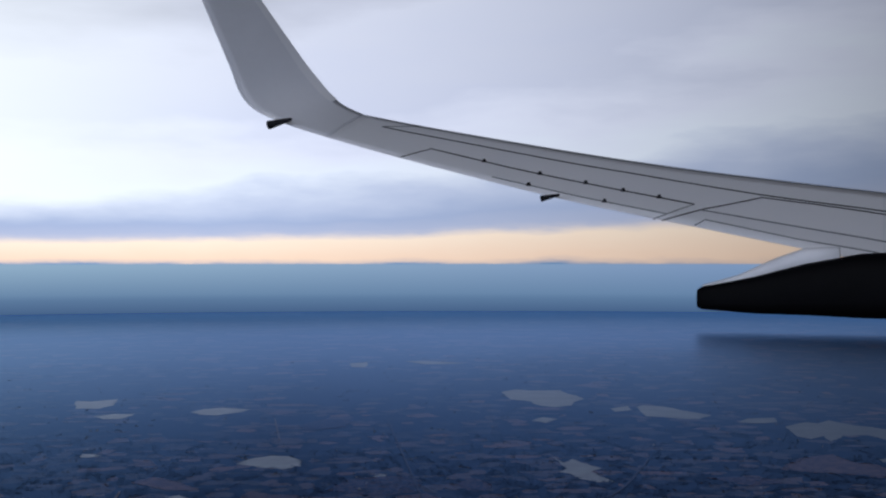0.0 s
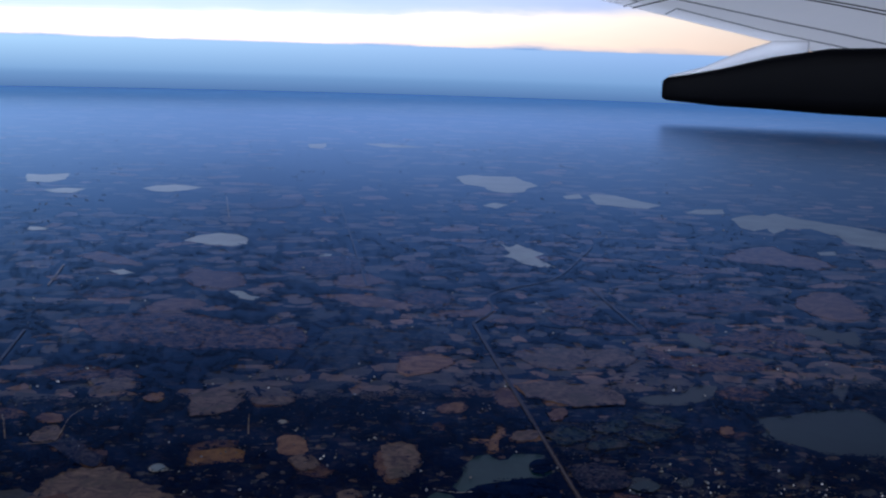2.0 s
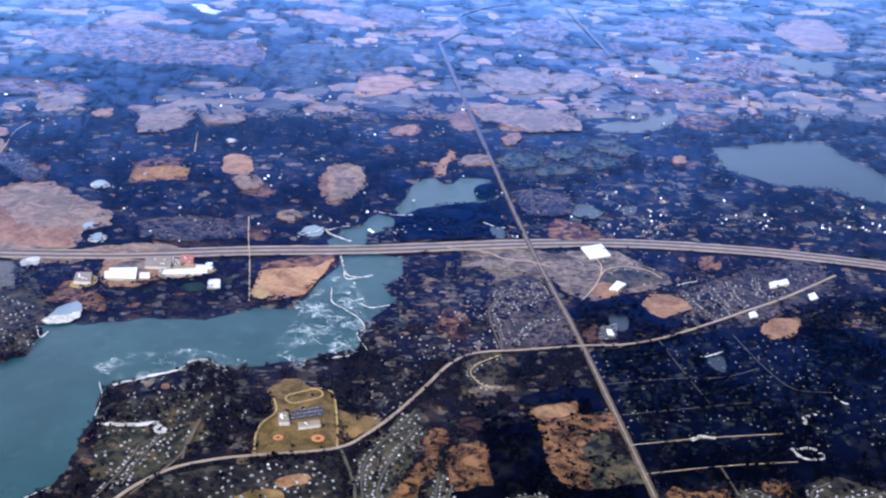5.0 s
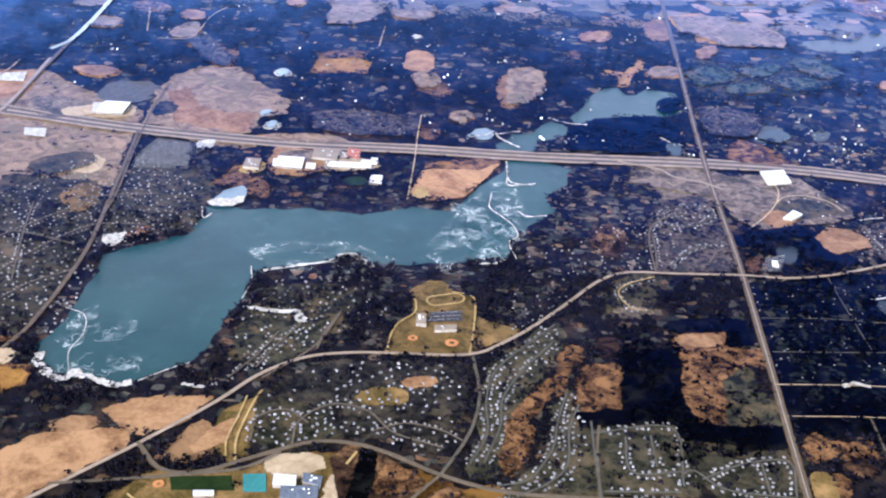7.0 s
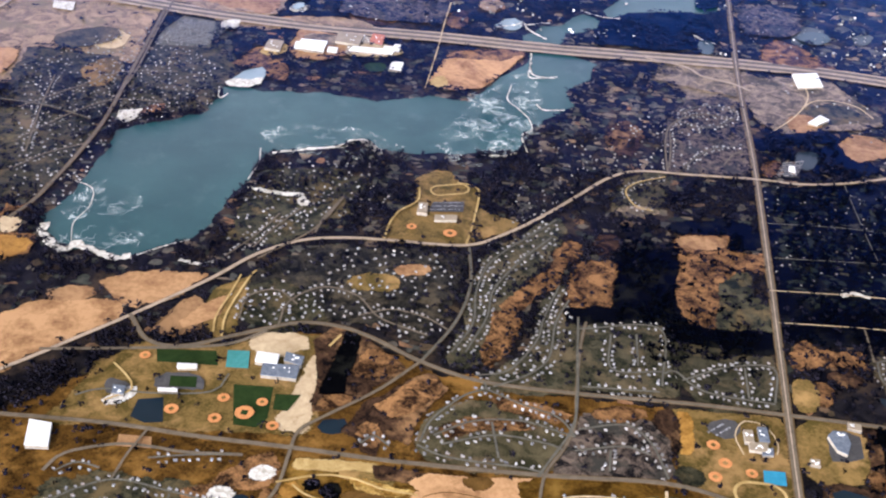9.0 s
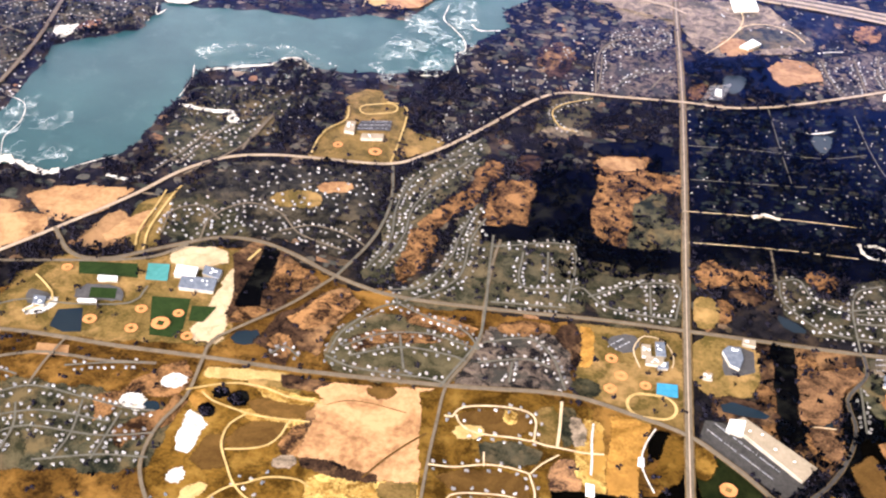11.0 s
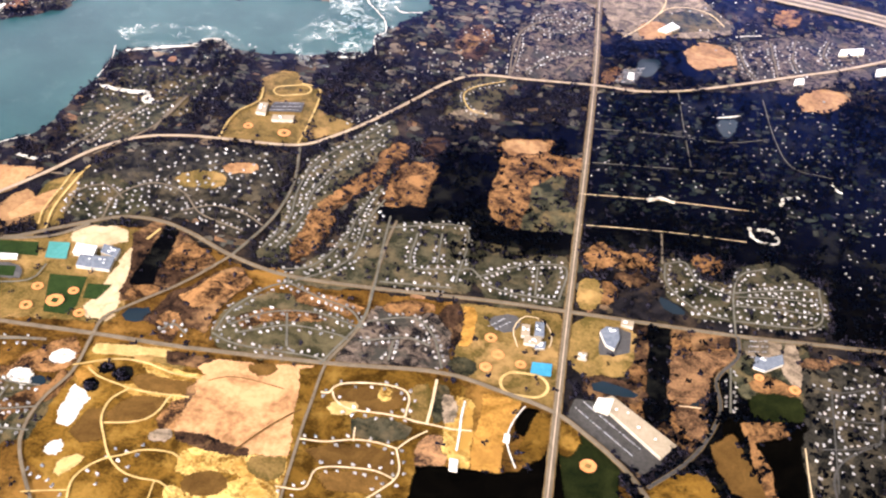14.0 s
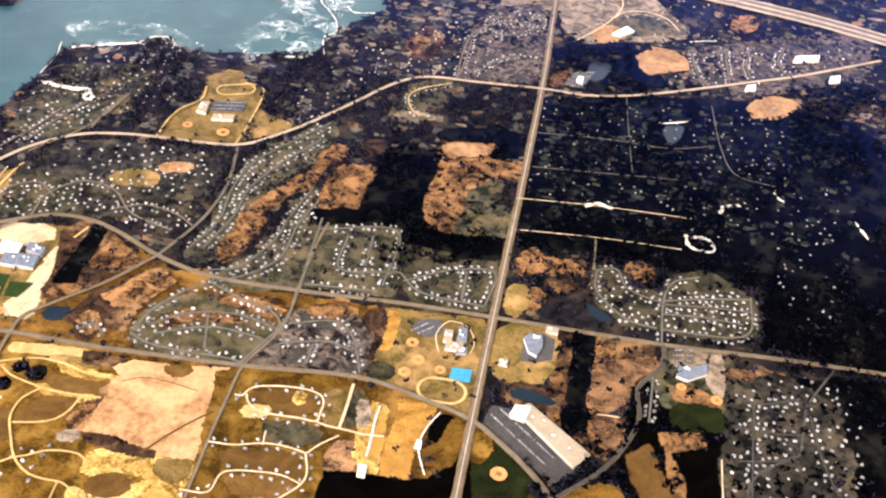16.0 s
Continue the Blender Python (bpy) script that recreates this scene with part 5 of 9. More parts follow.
area('plot', 'gold', [(-30.1, -118.3), (-27.2, -117.9), (-27.2, -131.6), (-29.8, -132.0)], 'yellow strip of dry grass beside the school', wob=0.3)
area('field', 'thicket', [(-35.5, -119.2), (-30.6, -117.1), (-30.0, -133.9), (-34.5, -130.7)], 'dark brown thicket beside the school', share=0.5, wob=0.6)
area('plot', 'olive', [(-32.0, -138.3), (-27.9, -136.4), (-24.5, -138.7), (-25.8, -142.1), (-30.0, -142.0)], 'dark shrubs at the edge of the school', share=0.5, wob=0.4)
area('parking_lot', 'slate', [(-23.6, -120.4), (-17.1, -117.4), (-14.4, -121.2), (-17.8, -125.3), (-22.3, -124.1)], 'grey asphalt lot of the school', wob=0.3)
area('field', 'thicket', [(13.9, -114.0), (39.0, -115.1), (37.2, -123.8), (32.7, -132.6), (31.6, -149.6), (26.8, -156.1), (18.8, -151.3), (13.3, -144.2)], 'dark brown scrub between church and school', share=0.25, wob=0.6)
area('field', 'rust', [(22.6, -137.1), (25.0, -126.3), (24.3, -120.3), (28.7, -118.1), (29.4, -125.4), (28.5, -133.5), (30.6, -136.9), (29.8, -140.1), (25.6, -141.9), (21.9, -141.7)], 'orange-brown scrub clearing', wob=0.8)
area('field', 'rust', [(30.5, -121.5), (34.5, -119.4), (39.1, -119.3), (39.5, -123.3), (35.6, -128.3), (32.1, -127.2)], 'orange scrub beside the winding road', wob=0.7)
area('field', 'rust', [(22.9, -142.6), (27.7, -143.1), (29.7, -151.9), (27.6, -151.5), (24.2, -147.9)], 'orange strip of bare scrub', wob=0.6)
area('field', 'rust', [(13.3, -130.8), (16.5, -131.1), (17.6, -139.6), (15.8, -147.7), (12.6, -145.3)], 'brown scrub behind the store', wob=0.7)
area('wood_floor', 'woodfloor', [(19.1, -115.1), (23.7, -114.1), (22.8, -130.8), (22.2, -146.5), (18.8, -150.7), (17.4, -143.4), (18.6, -129.7)], 'dark wooded strip beside the scrub', share=1.0, dark=1, wob=0.6)
area('pond', 'water', [(25.3, -140.5), (29.8, -136.9), (30.5, -141.8), (27.3, -141.6)], 'small blue pond in the scrub', wob=0.2)
area('pond', 'water', [(29.5, -144.6), (31.7, -145.1), (31.0, -150.8), (29.6, -150.2)], 'narrow dark pond beside the road', wob=0.2)
area('lot', 'lawn', [(-1.6, -115.2), (14.2, -115.0), (13.8, -132.7), (3.3, -137.0), (-2.0, -132.0)], 'church grounds with dry grass', wob=0.4)
area('parking_lot', 'slate', [(5.3, -120.2), (9.6, -116.9), (13.4, -118.4), (13.6, -125.7), (9.9, -127.7), (5.7, -128.6)], 'grey asphalt lot round the church', wob=0.3)
area('field', 'thicket', [(2.6, -137.3), (6.7, -135.7), (14.5, -137.6), (17.6, -140.0), (14.6, -142.8), (6.3, -142.7), (2.9, -141.5)], 'rushes round the retention pond', wob=0.4)
area('pond', 'water', [(4.0, -138.6), (6.8, -137.2), (13.1, -138.6), (15.9, -140.1), (14.6, -141.4), (7.6, -141.3), (4.6, -140.8)], 'long dark retention pond', wob=0.2)
area('school_grounds', 'olive', [(42.7, -113.9), (58.5, -113.1), (58.6, -127.3), (55.0, -136.1), (49.2, -137.3), (41.0, -135.2), (38.8, -127.4)], 'dry grass of the east school grounds', wob=0.5)
area('sports_field', 'darkgreen', [(43.4, -136.6), (48.2, -131.0), (55.2, -134.5), (55.5, -140.4), (47.5, -142.2), (43.9, -140.9)], 'dark green playing field of the east school', wob=0.5)
area('infield', 'rust', [(43.7, -130.7), (48.4, -127.6), (54.7, -130.8), (55.3, -132.6), (49.5, -132.3), (44.6, -132.5)], 'orange ball field dirt of the east school', wob=0.3)
area('parking_lot', 'site', [(43.1, -115.1), (52.6, -113.7), (51.3, -119.0), (43.1, -120.9)], 'pale grey parking lot of the east school', wob=0.1)
area('parking_lot', 'site', [(54.3, -114.0), (56.0, -114.0), (57.0, -128.4), (55.1, -129.4), (52.1, -123.9)], 'pale drive of the east school', wob=0.1)
area('field', 'brush', [(55.8, -119.9), (65.0, -117.9), (74.2, -118.4), (74.5, -121.6), (58.7, -123.7)], 'brown verge along the east road', wob=0.6)
area('field', 'black', [(36.5, -143.9), (41.4, -143.3), (41.7, -149.3), (36.3, -150.6)], 'near-black ground beside the winding road', wob=0.4)
area('field', 'rust', [(40.9, -145.2), (50.1, -143.0), (51.5, -146.5), (45.7, -149.4), (42.8, -152.8), (41.7, -149.3)], 'orange bare earth bank', wob=0.5)
area('field', 'black', [(44.0, -151.0), (51.1, -147.6), (56.4, -142.4), (55.7, -158.5), (55.0, -166.7), (47.7, -168.1)], 'near-black field beside the estate', wob=0.4)
area('field', 'rust', [(42.0, -152.7), (44.1, -153.4), (47.7, -168.1), (45.2, -168.6)], 'rust-brown bank along the near-black field', wob=0.5)
area('field', 'brown', [(33.3, -153.1), (37.9, -149.2), (42.4, -161.1), (45.1, -168.6), (37.3, -165.7), (34.0, -158.1)], 'brown basin of dead grass', wob=0.4)
area('field', 'ochre', [(17.5, -168.6), (26.8, -162.5), (30.9, -163.4), (34.9, -170.6), (17.6, -174.0)], 'ochre bank along the winding road', wob=0.5)
area('lot', 'darklot', [(57.9, -123.9), (73.5, -118.6), (85.2, -125.7), (86.0, -160.7), (55.3, -163.5), (56.0, -146.4)], 'lawns of the southeast estate among trees, darkened in colour', wob=1.5, share=0.45)
area('lot', 'estate', [(20.4, -89.6), (24.4, -86.3), (30.7, -87.3), (33.0, -94.0), (39.8, -94.4), (43.2, -87.0), (51.4, -81.7), (59.0, -85.9), (64.9, -89.4), (67.4, -95.8), (64.8, -105.3), (57.1, -108.2), (43.7, -108.9), (30.3, -108.3), (24.3, -102.9)], 'lawns of the ring-shaped estate', wob=0.8)
area('pond', 'water', [(20.4, -102.4), (24.3, -104.0), (29.1, -108.8), (22.8, -109.0)], 'dark blue pond beside the ring-shaped estate', wob=0.2)
area('field', 'rust', [(-0.1, -89.8), (5.2, -83.6), (7.2, -86.7), (19.9, -86.1), (19.7, -92.2), (8.7, -92.2), (1.8, -96.2)], 'orange-tan scrub beside the avenue', wob=1.0)
area('field', 'rust', [(4.5, -102.9), (6.6, -99.6), (9.4, -102.7), (7.8, -109.0), (5.5, -108.3)], 'tan clearing with a farmhouse', wob=0.7)
area('field', 'thicket', [(8.6, -97.1), (16.5, -92.9), (18.5, -97.2), (13.6, -101.1)], 'golden brown scrub beside the ring-shaped estate', wob=0.9)
area('field', 'rust', [(30.7, -84.4), (35.5, -82.6), (39.5, -85.4), (36.8, -91.0), (32.2, -89.7)], 'tan field strip north of the ring-shaped estate', wob=0.7)
area('lot', 'lawn', [(-0.3, -100.2), (5.1, -100.2), (4.8, -110.7), (-0.4, -111.8)], 'dry lawn beside the avenue', wob=0.3)
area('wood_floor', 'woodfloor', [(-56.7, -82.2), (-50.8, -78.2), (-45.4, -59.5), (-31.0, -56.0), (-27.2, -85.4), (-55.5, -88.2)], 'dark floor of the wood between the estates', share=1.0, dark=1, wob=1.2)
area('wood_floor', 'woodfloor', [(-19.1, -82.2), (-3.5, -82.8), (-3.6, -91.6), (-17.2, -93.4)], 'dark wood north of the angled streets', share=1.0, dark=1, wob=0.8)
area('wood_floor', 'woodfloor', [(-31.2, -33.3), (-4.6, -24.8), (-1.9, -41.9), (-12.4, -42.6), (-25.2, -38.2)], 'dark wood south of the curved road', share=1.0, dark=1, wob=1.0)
area('field', 'rust', [(-28.6, -43.4), (-25.2, -38.8), (-11.6, -36.8), (-13.2, -43.1), (-19.9, -47.1), (-26.2, -45.6)], 'sunlit tan clearing in the woods', wob=0.9)
area('field', 'rust', [(-21.9, -54.2), (-17.3, -47.7), (-12.0, -47.3), (-1.4, -44.2), (-1.0, -48.9), (-10.0, -51.3), (-16.5, -56.4), (-19.9, -56.6)], 'sunlit tan clearing beside the straight road', wob=0.9)
area('field', 'thicket', [(-29.3, -70.4), (-28.3, -58.3), (-23.5, -55.4), (-19.4, -62.0), (-17.9, -67.2), (-13.7, -69.0), (-14.1, -80.3), (-22.2, -83.2), (-27.7, -78.2)], 'brown clearing with dead grass in the woods', wob=1.0)
area('field', 'olive', [(-15.9, -67.3), (-12.1, -57.4), (-9.5, -53.9), (-7.8, -67.6), (-3.9, -77.4), (-4.4, -82.5), (-13.5, -81.2), (-16.4, -74.0)], 'green pasture in the woods beside the road', wob=0.6, share=0.08)
area('field', 'thicket', [(-59.6, -77.5), (-58.7, -71.2), (-55.3, -61.8), (-45.4, -56.8), (-42.6, -64.6), (-46.9, -71.5), (-50.8, -77.9), (-57.1, -80.2)], 'brown thinned clearing in the woods', wob=1.0)
area('field', 'rust', [(-59.0, -76.0), (-53.7, -71.2), (-50.8, -76.3), (-56.3, -80.0)], 'tan patch of dead grass in the clearing', wob=0.8)
area('field', 'thicket', [(-52.5, -49.8), (-49.5, -43.8), (-43.8, -44.0), (-44.7, -50.4), (-49.6, -54.9)], 'brown clearing beside the curved road', wob=1.0)
area('field', 'rust', [(-62.9, -55.4), (-59.5, -47.8), (-55.3, -49.9), (-56.0, -57.9), (-61.1, -60.6)], 'tan clearing at the end of the house rows', wob=0.9)
area('field', 'rust', [(-76.4, -84.1), (-72.6, -77.3), (-69.0, -70.6), (-63.6, -63.5), (-61.9, -58.7), (-59.9, -62.9), (-62.2, -70.9), (-67.5, -77.7), (-71.2, -83.5), (-73.9, -86.2)], 'rust-brown brush strip between house rows', wob=0.8)
area('field', 'rust', [(-79.3, -105.2), (-77.9, -96.9), (-76.9, -87.4), (-74.1, -85.4), (-71.3, -89.0), (-71.1, -94.4), (-72.7, -98.5), (-74.3, -105.0), (-77.1, -109.5)], 'rust-brown brush strip below the house rows', wob=0.8)
area('lot', 'estate', [(-55.3, -89.5), (-33.6, -83.2), (-29.8, -111.5), (-38.8, -112.4), (-53.9, -113.4), (-55.2, -106.5)], 'lawns of the street-grid estate', wob=0.5)
area('lot', 'estate', [(-30.4, -88.9), (-20.3, -86.4), (-17.0, -94.3), (-4.6, -92.8), (-4.7, -111.7), (-21.8, -115.4), (-28.8, -107.7)], 'lawns of the angled-street estate', wob=0.6)
area('lot', 'pale_estate', [(-90.8, -141.1), (-90.5, -133.5), (-86.6, -127.9), (-80.4, -123.5), (-69.9, -123.4), (-61.1, -128.0), (-55.9, -133.2), (-59.6, -142.3), (-64.6, -145.3), (-78.5, -146.3), (-87.6, -144.4)], 'lawns of the housing estate with curved rows', wob=0.5)
area('plot', 'rust', [(-86.7, -134.0), (-80.2, -129.8), (-68.7, -128.4), (-64.6, -130.1), (-77.9, -132.7), (-84.2, -136.6)], 'tan strip behind the upper house row', wob=0.3)
area('lot', 'yards', [(-55.8, -133.4), (-52.0, -123.0), (-44.9, -121.3), (-37.2, -122.9), (-33.1, -128.4), (-32.3, -138.6), (-34.4, -141.0), (-53.6, -144.0), (-58.9, -144.1)], 'brown-grey yards of the row-house estate', wob=0.4, share=0.15)
area('field', 'rust', [(-74.7, -120.9), (-64.2, -122.0), (-56.1, -123.7), (-58.8, -126.2), (-66.3, -126.1), (-72.7, -124.2)], 'tan verge strip between the roads', wob=0.5)
area('field', 'rust', [(-51.1, -121.7), (-43.9, -118.6), (-35.9, -119.8), (-43.0, -123.5), (-48.9, -123.9)], 'orange verge north of the row houses', wob=0.5)
area('field', 'thicket', [(-122.1, -107.5), (-118.0, -102.3), (-111.6, -102.1), (-103.9, -110.2), (-97.4, -116.1), (-103.5, -122.1), (-108.8, -128.8), (-116.3, -134.0), (-117.7, -125.0)], 'brown brushy field of dead grass', share=0.1, wob=0.8)
area('field', 'rust', [(-110.2, -119.2), (-109.4, -108.8), (-104.2, -109.3), (-99.2, -115.3), (-105.6, -120.3)], 'orange patch of dead grass', wob=0.7)
area('field', 'rust', [(-116.3, -133.1), (-114.9, -126.6), (-109.6, -126.6), (-109.9, -130.0)], 'tan strip beside the gravel lot', wob=0.5)
area('wood_floor', 'woodfloor', [(-111.9, -126.0), (-111.2, -116.6), (-111.8, -103.2), (-114.6, -102.8), (-115.1, -115.1), (-116.7, -127.0)], 'dark hedge across the brushy field', share=0.8, wob=0.5)
area('field', 'thicket', [(-108.6, -138.7), (-104.3, -128.7), (-96.5, -120.1), (-90.3, -115.2), (-87.0, -120.5), (-91.0, -128.2), (-93.4, -134.1), (-92.8, -141.5), (-98.2, -138.5), (-100.6, -145.2)], 'rust and dark thicket between road and estate', share=0.2, wob=0.8)
area('field', 'rust', [(-101.8, -128.4), (-96.2, -121.1), (-89.4, -117.3), (-88.6, -123.3), (-93.8, -128.9), (-98.8, -132.1)], 'orange scrub and sand beside the junction', wob=0.8)
area('field', 'rust', [(-106.4, -137.8), (-103.0, -134.9), (-99.0, -140.4), (-102.0, -143.5)], 'tan bank beside the pond', wob=0.6)
area('lot', 'olive', [(-120.7, -80.8), (-115.1, -76.1), (-102.1, -73.0), (-101.3, -81.5), (-111.4, -82.5), (-116.8, -84.1)], 'green clearing with houses in the woods', wob=0.8, share=0.15)
area('building_site', 'site', [(1.2, 67.0), (14.8, 79.8), (35.2, 79.3), (41.2, 67.1), (47.7, 57.8), (48.5, 48.4), (39.4, 42.9), (25.8, 39.4), (14.1, 33.8), (5.2, 41.5), (1.4, 55.7)], 'brown-grey graded building site near the highway', wob=0.5)
area('field', 'olive', [(22.5, 54.9), (33.1, 61.3), (40.9, 57.2), (44.8, 50.4), (36.2, 47.2), (26.8, 43.6), (23.6, 50.2)], 'olive field inside the graded building site', wob=0.3, share=0.03)
area('building_site', 'tan', [(15.4, 46.2), (22.5, 51.1), (26.9, 44.0), (24.1, 39.2), (15.7, 35.7)], 'bare tan earth beside the warehouse', wob=0.4)
area('wood_floor', 'woodfloor', [(-0.3, 25.6), (14.0, 33.4), (27.8, 39.1), (32.7, 33.3), (16.7, 27.1), (3.0, 19.6)], 'dark wooded strip by the building site', share=1.0, wob=0.6)
area('wood_floor', 'woodfloor', [(21.6, 21.6), (32.7, 33.3), (33.0, 22.6), (39.2, 19.0), (41.5, 13.1), (26.2, 7.8), (19.7, 9.3)], 'dark wood beside the sand pit', share=1.0, wob=0.8)
area('sand_pit', 'tan', [(31.6, 30.6), (37.1, 38.2), (44.2, 37.5), (49.4, 32.7), (49.6, 26.2), (41.4, 23.4), (36.2, 19.2), (33.0, 22.6)], 'bright tan sand pit in the woods', wob=0.6)
area('pond', 'water', [(14.4, 21.0), (21.1, 23.7), (23.4, 19.7), (18.6, 8.8), (14.1, 10.8)], 'grey-blue pond near the road crossing', wob=0.4)
area('parking_lot', 'slate', [(9.5, 12.4), (16.9, 13.4), (13.8, 4.4), (8.5, 3.2)], 'boat-trailer parking lot of grey asphalt', wob=0.2)
area('field', 'rust', [(3.0, 9.4), (9.0, 14.7), (9.0, 4.4), (2.3, 1.6)], 'tan forecourt by the roundabout', wob=0.4)
area('lot', 'yards', [(-28.4, 25.1), (-20.9, 51.1), (-4.8, 57.5), (-1.2, 41.3), (-1.2, 7.5), (-4.3, 1.4), (-27.8, -0.6)], 'grey-brown yards and brush west of the avenue', share=0.3, wob=1.5)
area('lot', 'thicket', [(-49.4, 27.1), (-37.9, 30.7), (-36.6, 20.6), (-42.6, 3.9), (-49.4, 15.3)], 'brown brush by the lake end', share=0.3, wob=1.2)
area('field', 'rust', [(67.1, 69.2), (74.6, 73.5), (76.4, 67.1), (72.2, 58.3), (65.6, 59.1)], 'tan building site edge', wob=0.5)
area('field', 'site', [(-31.5, 71.3), (-13.3, 74.2), (-2.6, 71.2), (3.0, 64.7), (-0.1, 59.4), (-14.9, 62.9), (-29.8, 66.3)], 'brown verge of the highway ramp', wob=0.5)
area('field', 'brush', [(-186.1, 43.5), (-182.1, 56.5), (-178.4, 59.3), (-173.8, 47.6), (-170.6, 50.8), (-165.5, 41.4), (-165.5, 34.1), (-171.1, 36.2), (-174.9, 40.4)], 'brown field at the lake shore', wob=0.6)
area('yard', 'pale', [(-180.1, 56.2), (-172.0, 65.1), (-170.3, 57.7), (-175.1, 52.8)], 'yellowish yard of a factory hall', wob=0.2)
area('yard', 'tan', [(-169.6, 62.3), (-168.9, 79.1), (-148.6, 75.5), (-145.8, 62.8), (-154.5, 54.9), (-164.8, 53.8)], 'pale graded yard along the highway', wob=0.5)
area('yard', 'sand', [(-148.7, 69.7), (-130.7, 72.6), (-126.6, 64.8), (-140.3, 60.3), (-147.2, 60.6)], 'pale concrete yard of an industrial complex', wob=0.4)
area('yard', 'site', [(-167.1, 74.5), (-155.3, 76.8), (-148.9, 74.4), (-150.9, 67.9), (-163.8, 67.5)], 'brown graded strip along the highway yards', wob=0.4)
area('sand_patch', 'brush', [(-109.8, 71.2), (-97.9, 76.7), (-83.2, 80.5), (-81.2, 75.4), (-89.0, 67.3), (-99.9, 67.1), (-108.4, 63.2)], 'brown rough ground of the peninsula', wob=0.5)
area('sand_patch', 'tan', [(-113.2, 45.7), (-110.6, 64.0), (-106.4, 67.0), (-97.7, 67.4), (-87.9, 68.4), (-81.9, 75.3), (-86.8, 63.4), (-91.0, 53.2), (-95.1, 44.7), (-103.3, 41.5), (-109.5, 41.9)], 'sandy peninsula with bare earth', wob=0.5)
area('sand_patch', 'pale', [(-113.3, 43.8), (-110.0, 52.2), (-107.1, 44.4), (-109.5, 41.4)], 'bright sand at the peninsula shore', wob=0.3)
area('sports_field', 'green', [(-139.8, 55.0), (-131.5, 56.8), (-130.8, 49.6), (-138.0, 47.9)], 'green sports field by the industrial yard', wob=0.1)
area('pond', 'ice', [(-184.2, 29.6), (-181.4, 37.5), (-175.4, 43.2), (-172.9, 39.3), (-172.6, 33.4), (-176.5, 27.7), (-182.3, 27.1)], 'half-frozen pond at the lake shore', wob=0.4)
area('snow_patch', 'white', [(-184.5, 28.2), (-182.2, 31.1), (-177.2, 31.1), (-173.3, 33.8), (-173.4, 30.2), (-176.3, 26.8), (-182.5, 26.2)], 'white snowy rim of the frozen pond', wob=0.3)
area('snow_patch', 'white', [(-210.9, -7.1), (-210.2, -2.9), (-206.7, 1.3), (-206.5, -2.9), (-208.8, -7.7)], 'white snow bank at the western shore', wob=0.3)
area('field', 'rust', [(-206.6, 0.9), (-201.0, 7.8), (-199.7, 3.5), (-204.0, -2.0)], 'reddish bank at the western shore', wob=0.4)
area('tennis_court', 'turquoise', [(-141.6, -122.3), (-142.9, -115.8), (-137.4, -115.1), (-136.0, -121.7)], 'turquoise tennis courts beside the school', sharp=1)
area('tennis_court', 'blue', [(-11.3, -138.7), (-11.0, -134.3), (-6.0, -134.0), (-6.1, -138.5)], 'blue tennis courts beside the oval track', sharp=1)
area('stadium_apron', 'slate', [(-155.9, -132.1), (-156.8, -129.5), (-155.4, -126.6), (-147.8, -125.6), (-144.8, -127.2), (-144.3, -130.5), (-147.1, -131.9), (-153.8, -133.2)], 'dark stadium surround of seating')
area('sports_field', 'green', [(-152.9, -131.6), (-153.8, -127.8), (-147.3, -127.0), (-146.4, -130.9)], 'grey-green stadium turf', sharp=1)
area('parking_lot', 'slate', [(-102.2, -41.5), (-101.4, -35.7), (-92.0, -33.6), (-91.7, -39.5)], 'asphalt lot full of cars beside the lakeside school', sharp=1)
area('wood_floor', 'woodfloor', [(-11.8, 150.9), (-7.1, 157.1), (-1.5, 156.4), (-3.5, 142.5), (-11.1, 138.9)], 'wooded island in the bay', share=1.0)
area('wood_floor', 'woodfloor', [(-52.7, 112.4), (-40.2, 127.5), (-14.7, 134.5), (-6.5, 125.3), (-6.4, 102.4), (-24.4, 94.1), (-52.2, 93.8)], 'dark wooded neck between bay and highway', share=1.0)
area('snow_patch', 'white', [(-157.5, -39.6), (-146.6, -40.2), (-141.5, -39.4), (-137.4, -44.4), (-139.4, -44.9), (-142.0, -41.5), (-146.2, -41.8), (-155.2, -41.1)], 'snowy triangle of ice in the peninsula', sharp=1)

# ---- plan: roads and streets, each a centre line in metres ----
road('road', 0.6, 'street', [(-55.3, -85.1), (-55.0, -102.1), (-54.5, -115.5), (-55.3, -128.2), (-60.4, -140.9), (-62.6, -146.0)], 'grey two-lane street through the trees')
road('street', 0.55, 'street', [(-87.2, -106.2), (-83.0, -93.3), (-83.5, -77.9), (-80.5, -63.3), (-68.9, -45.9), (-63.5, -38.4)], 'grey estate street', houses=1)
road('street', 0.55, 'street', [(-83.6, -105.5), (-79.6, -90.1), (-78.8, -76.9), (-72.4, -61.6), (-64.4, -48.0)], 'grey estate street', houses=1)
road('street', 0.55, 'street', [(-80.2, -114.0), (-71.9, -110.1), (-65.8, -97.2), (-64.4, -87.0), (-61.0, -71.8)], 'grey estate street', houses=1)
road('street', 0.55, 'street', [(-75.4, -117.4), (-67.4, -111.4), (-62.3, -103.6), (-61.2, -88.9), (-58.1, -77.9)], 'grey estate street', houses=1)
road('street', 0.55, 'street', [(-55.0, -90.1), (-33.7, -85.8), (-33.5, -109.2)], 'grey estate street', houses=1)
road('street', 0.55, 'street', [(-46.6, -90.9), (-46.0, -104.9), (-33.6, -103.6)], 'grey estate street', houses=1)
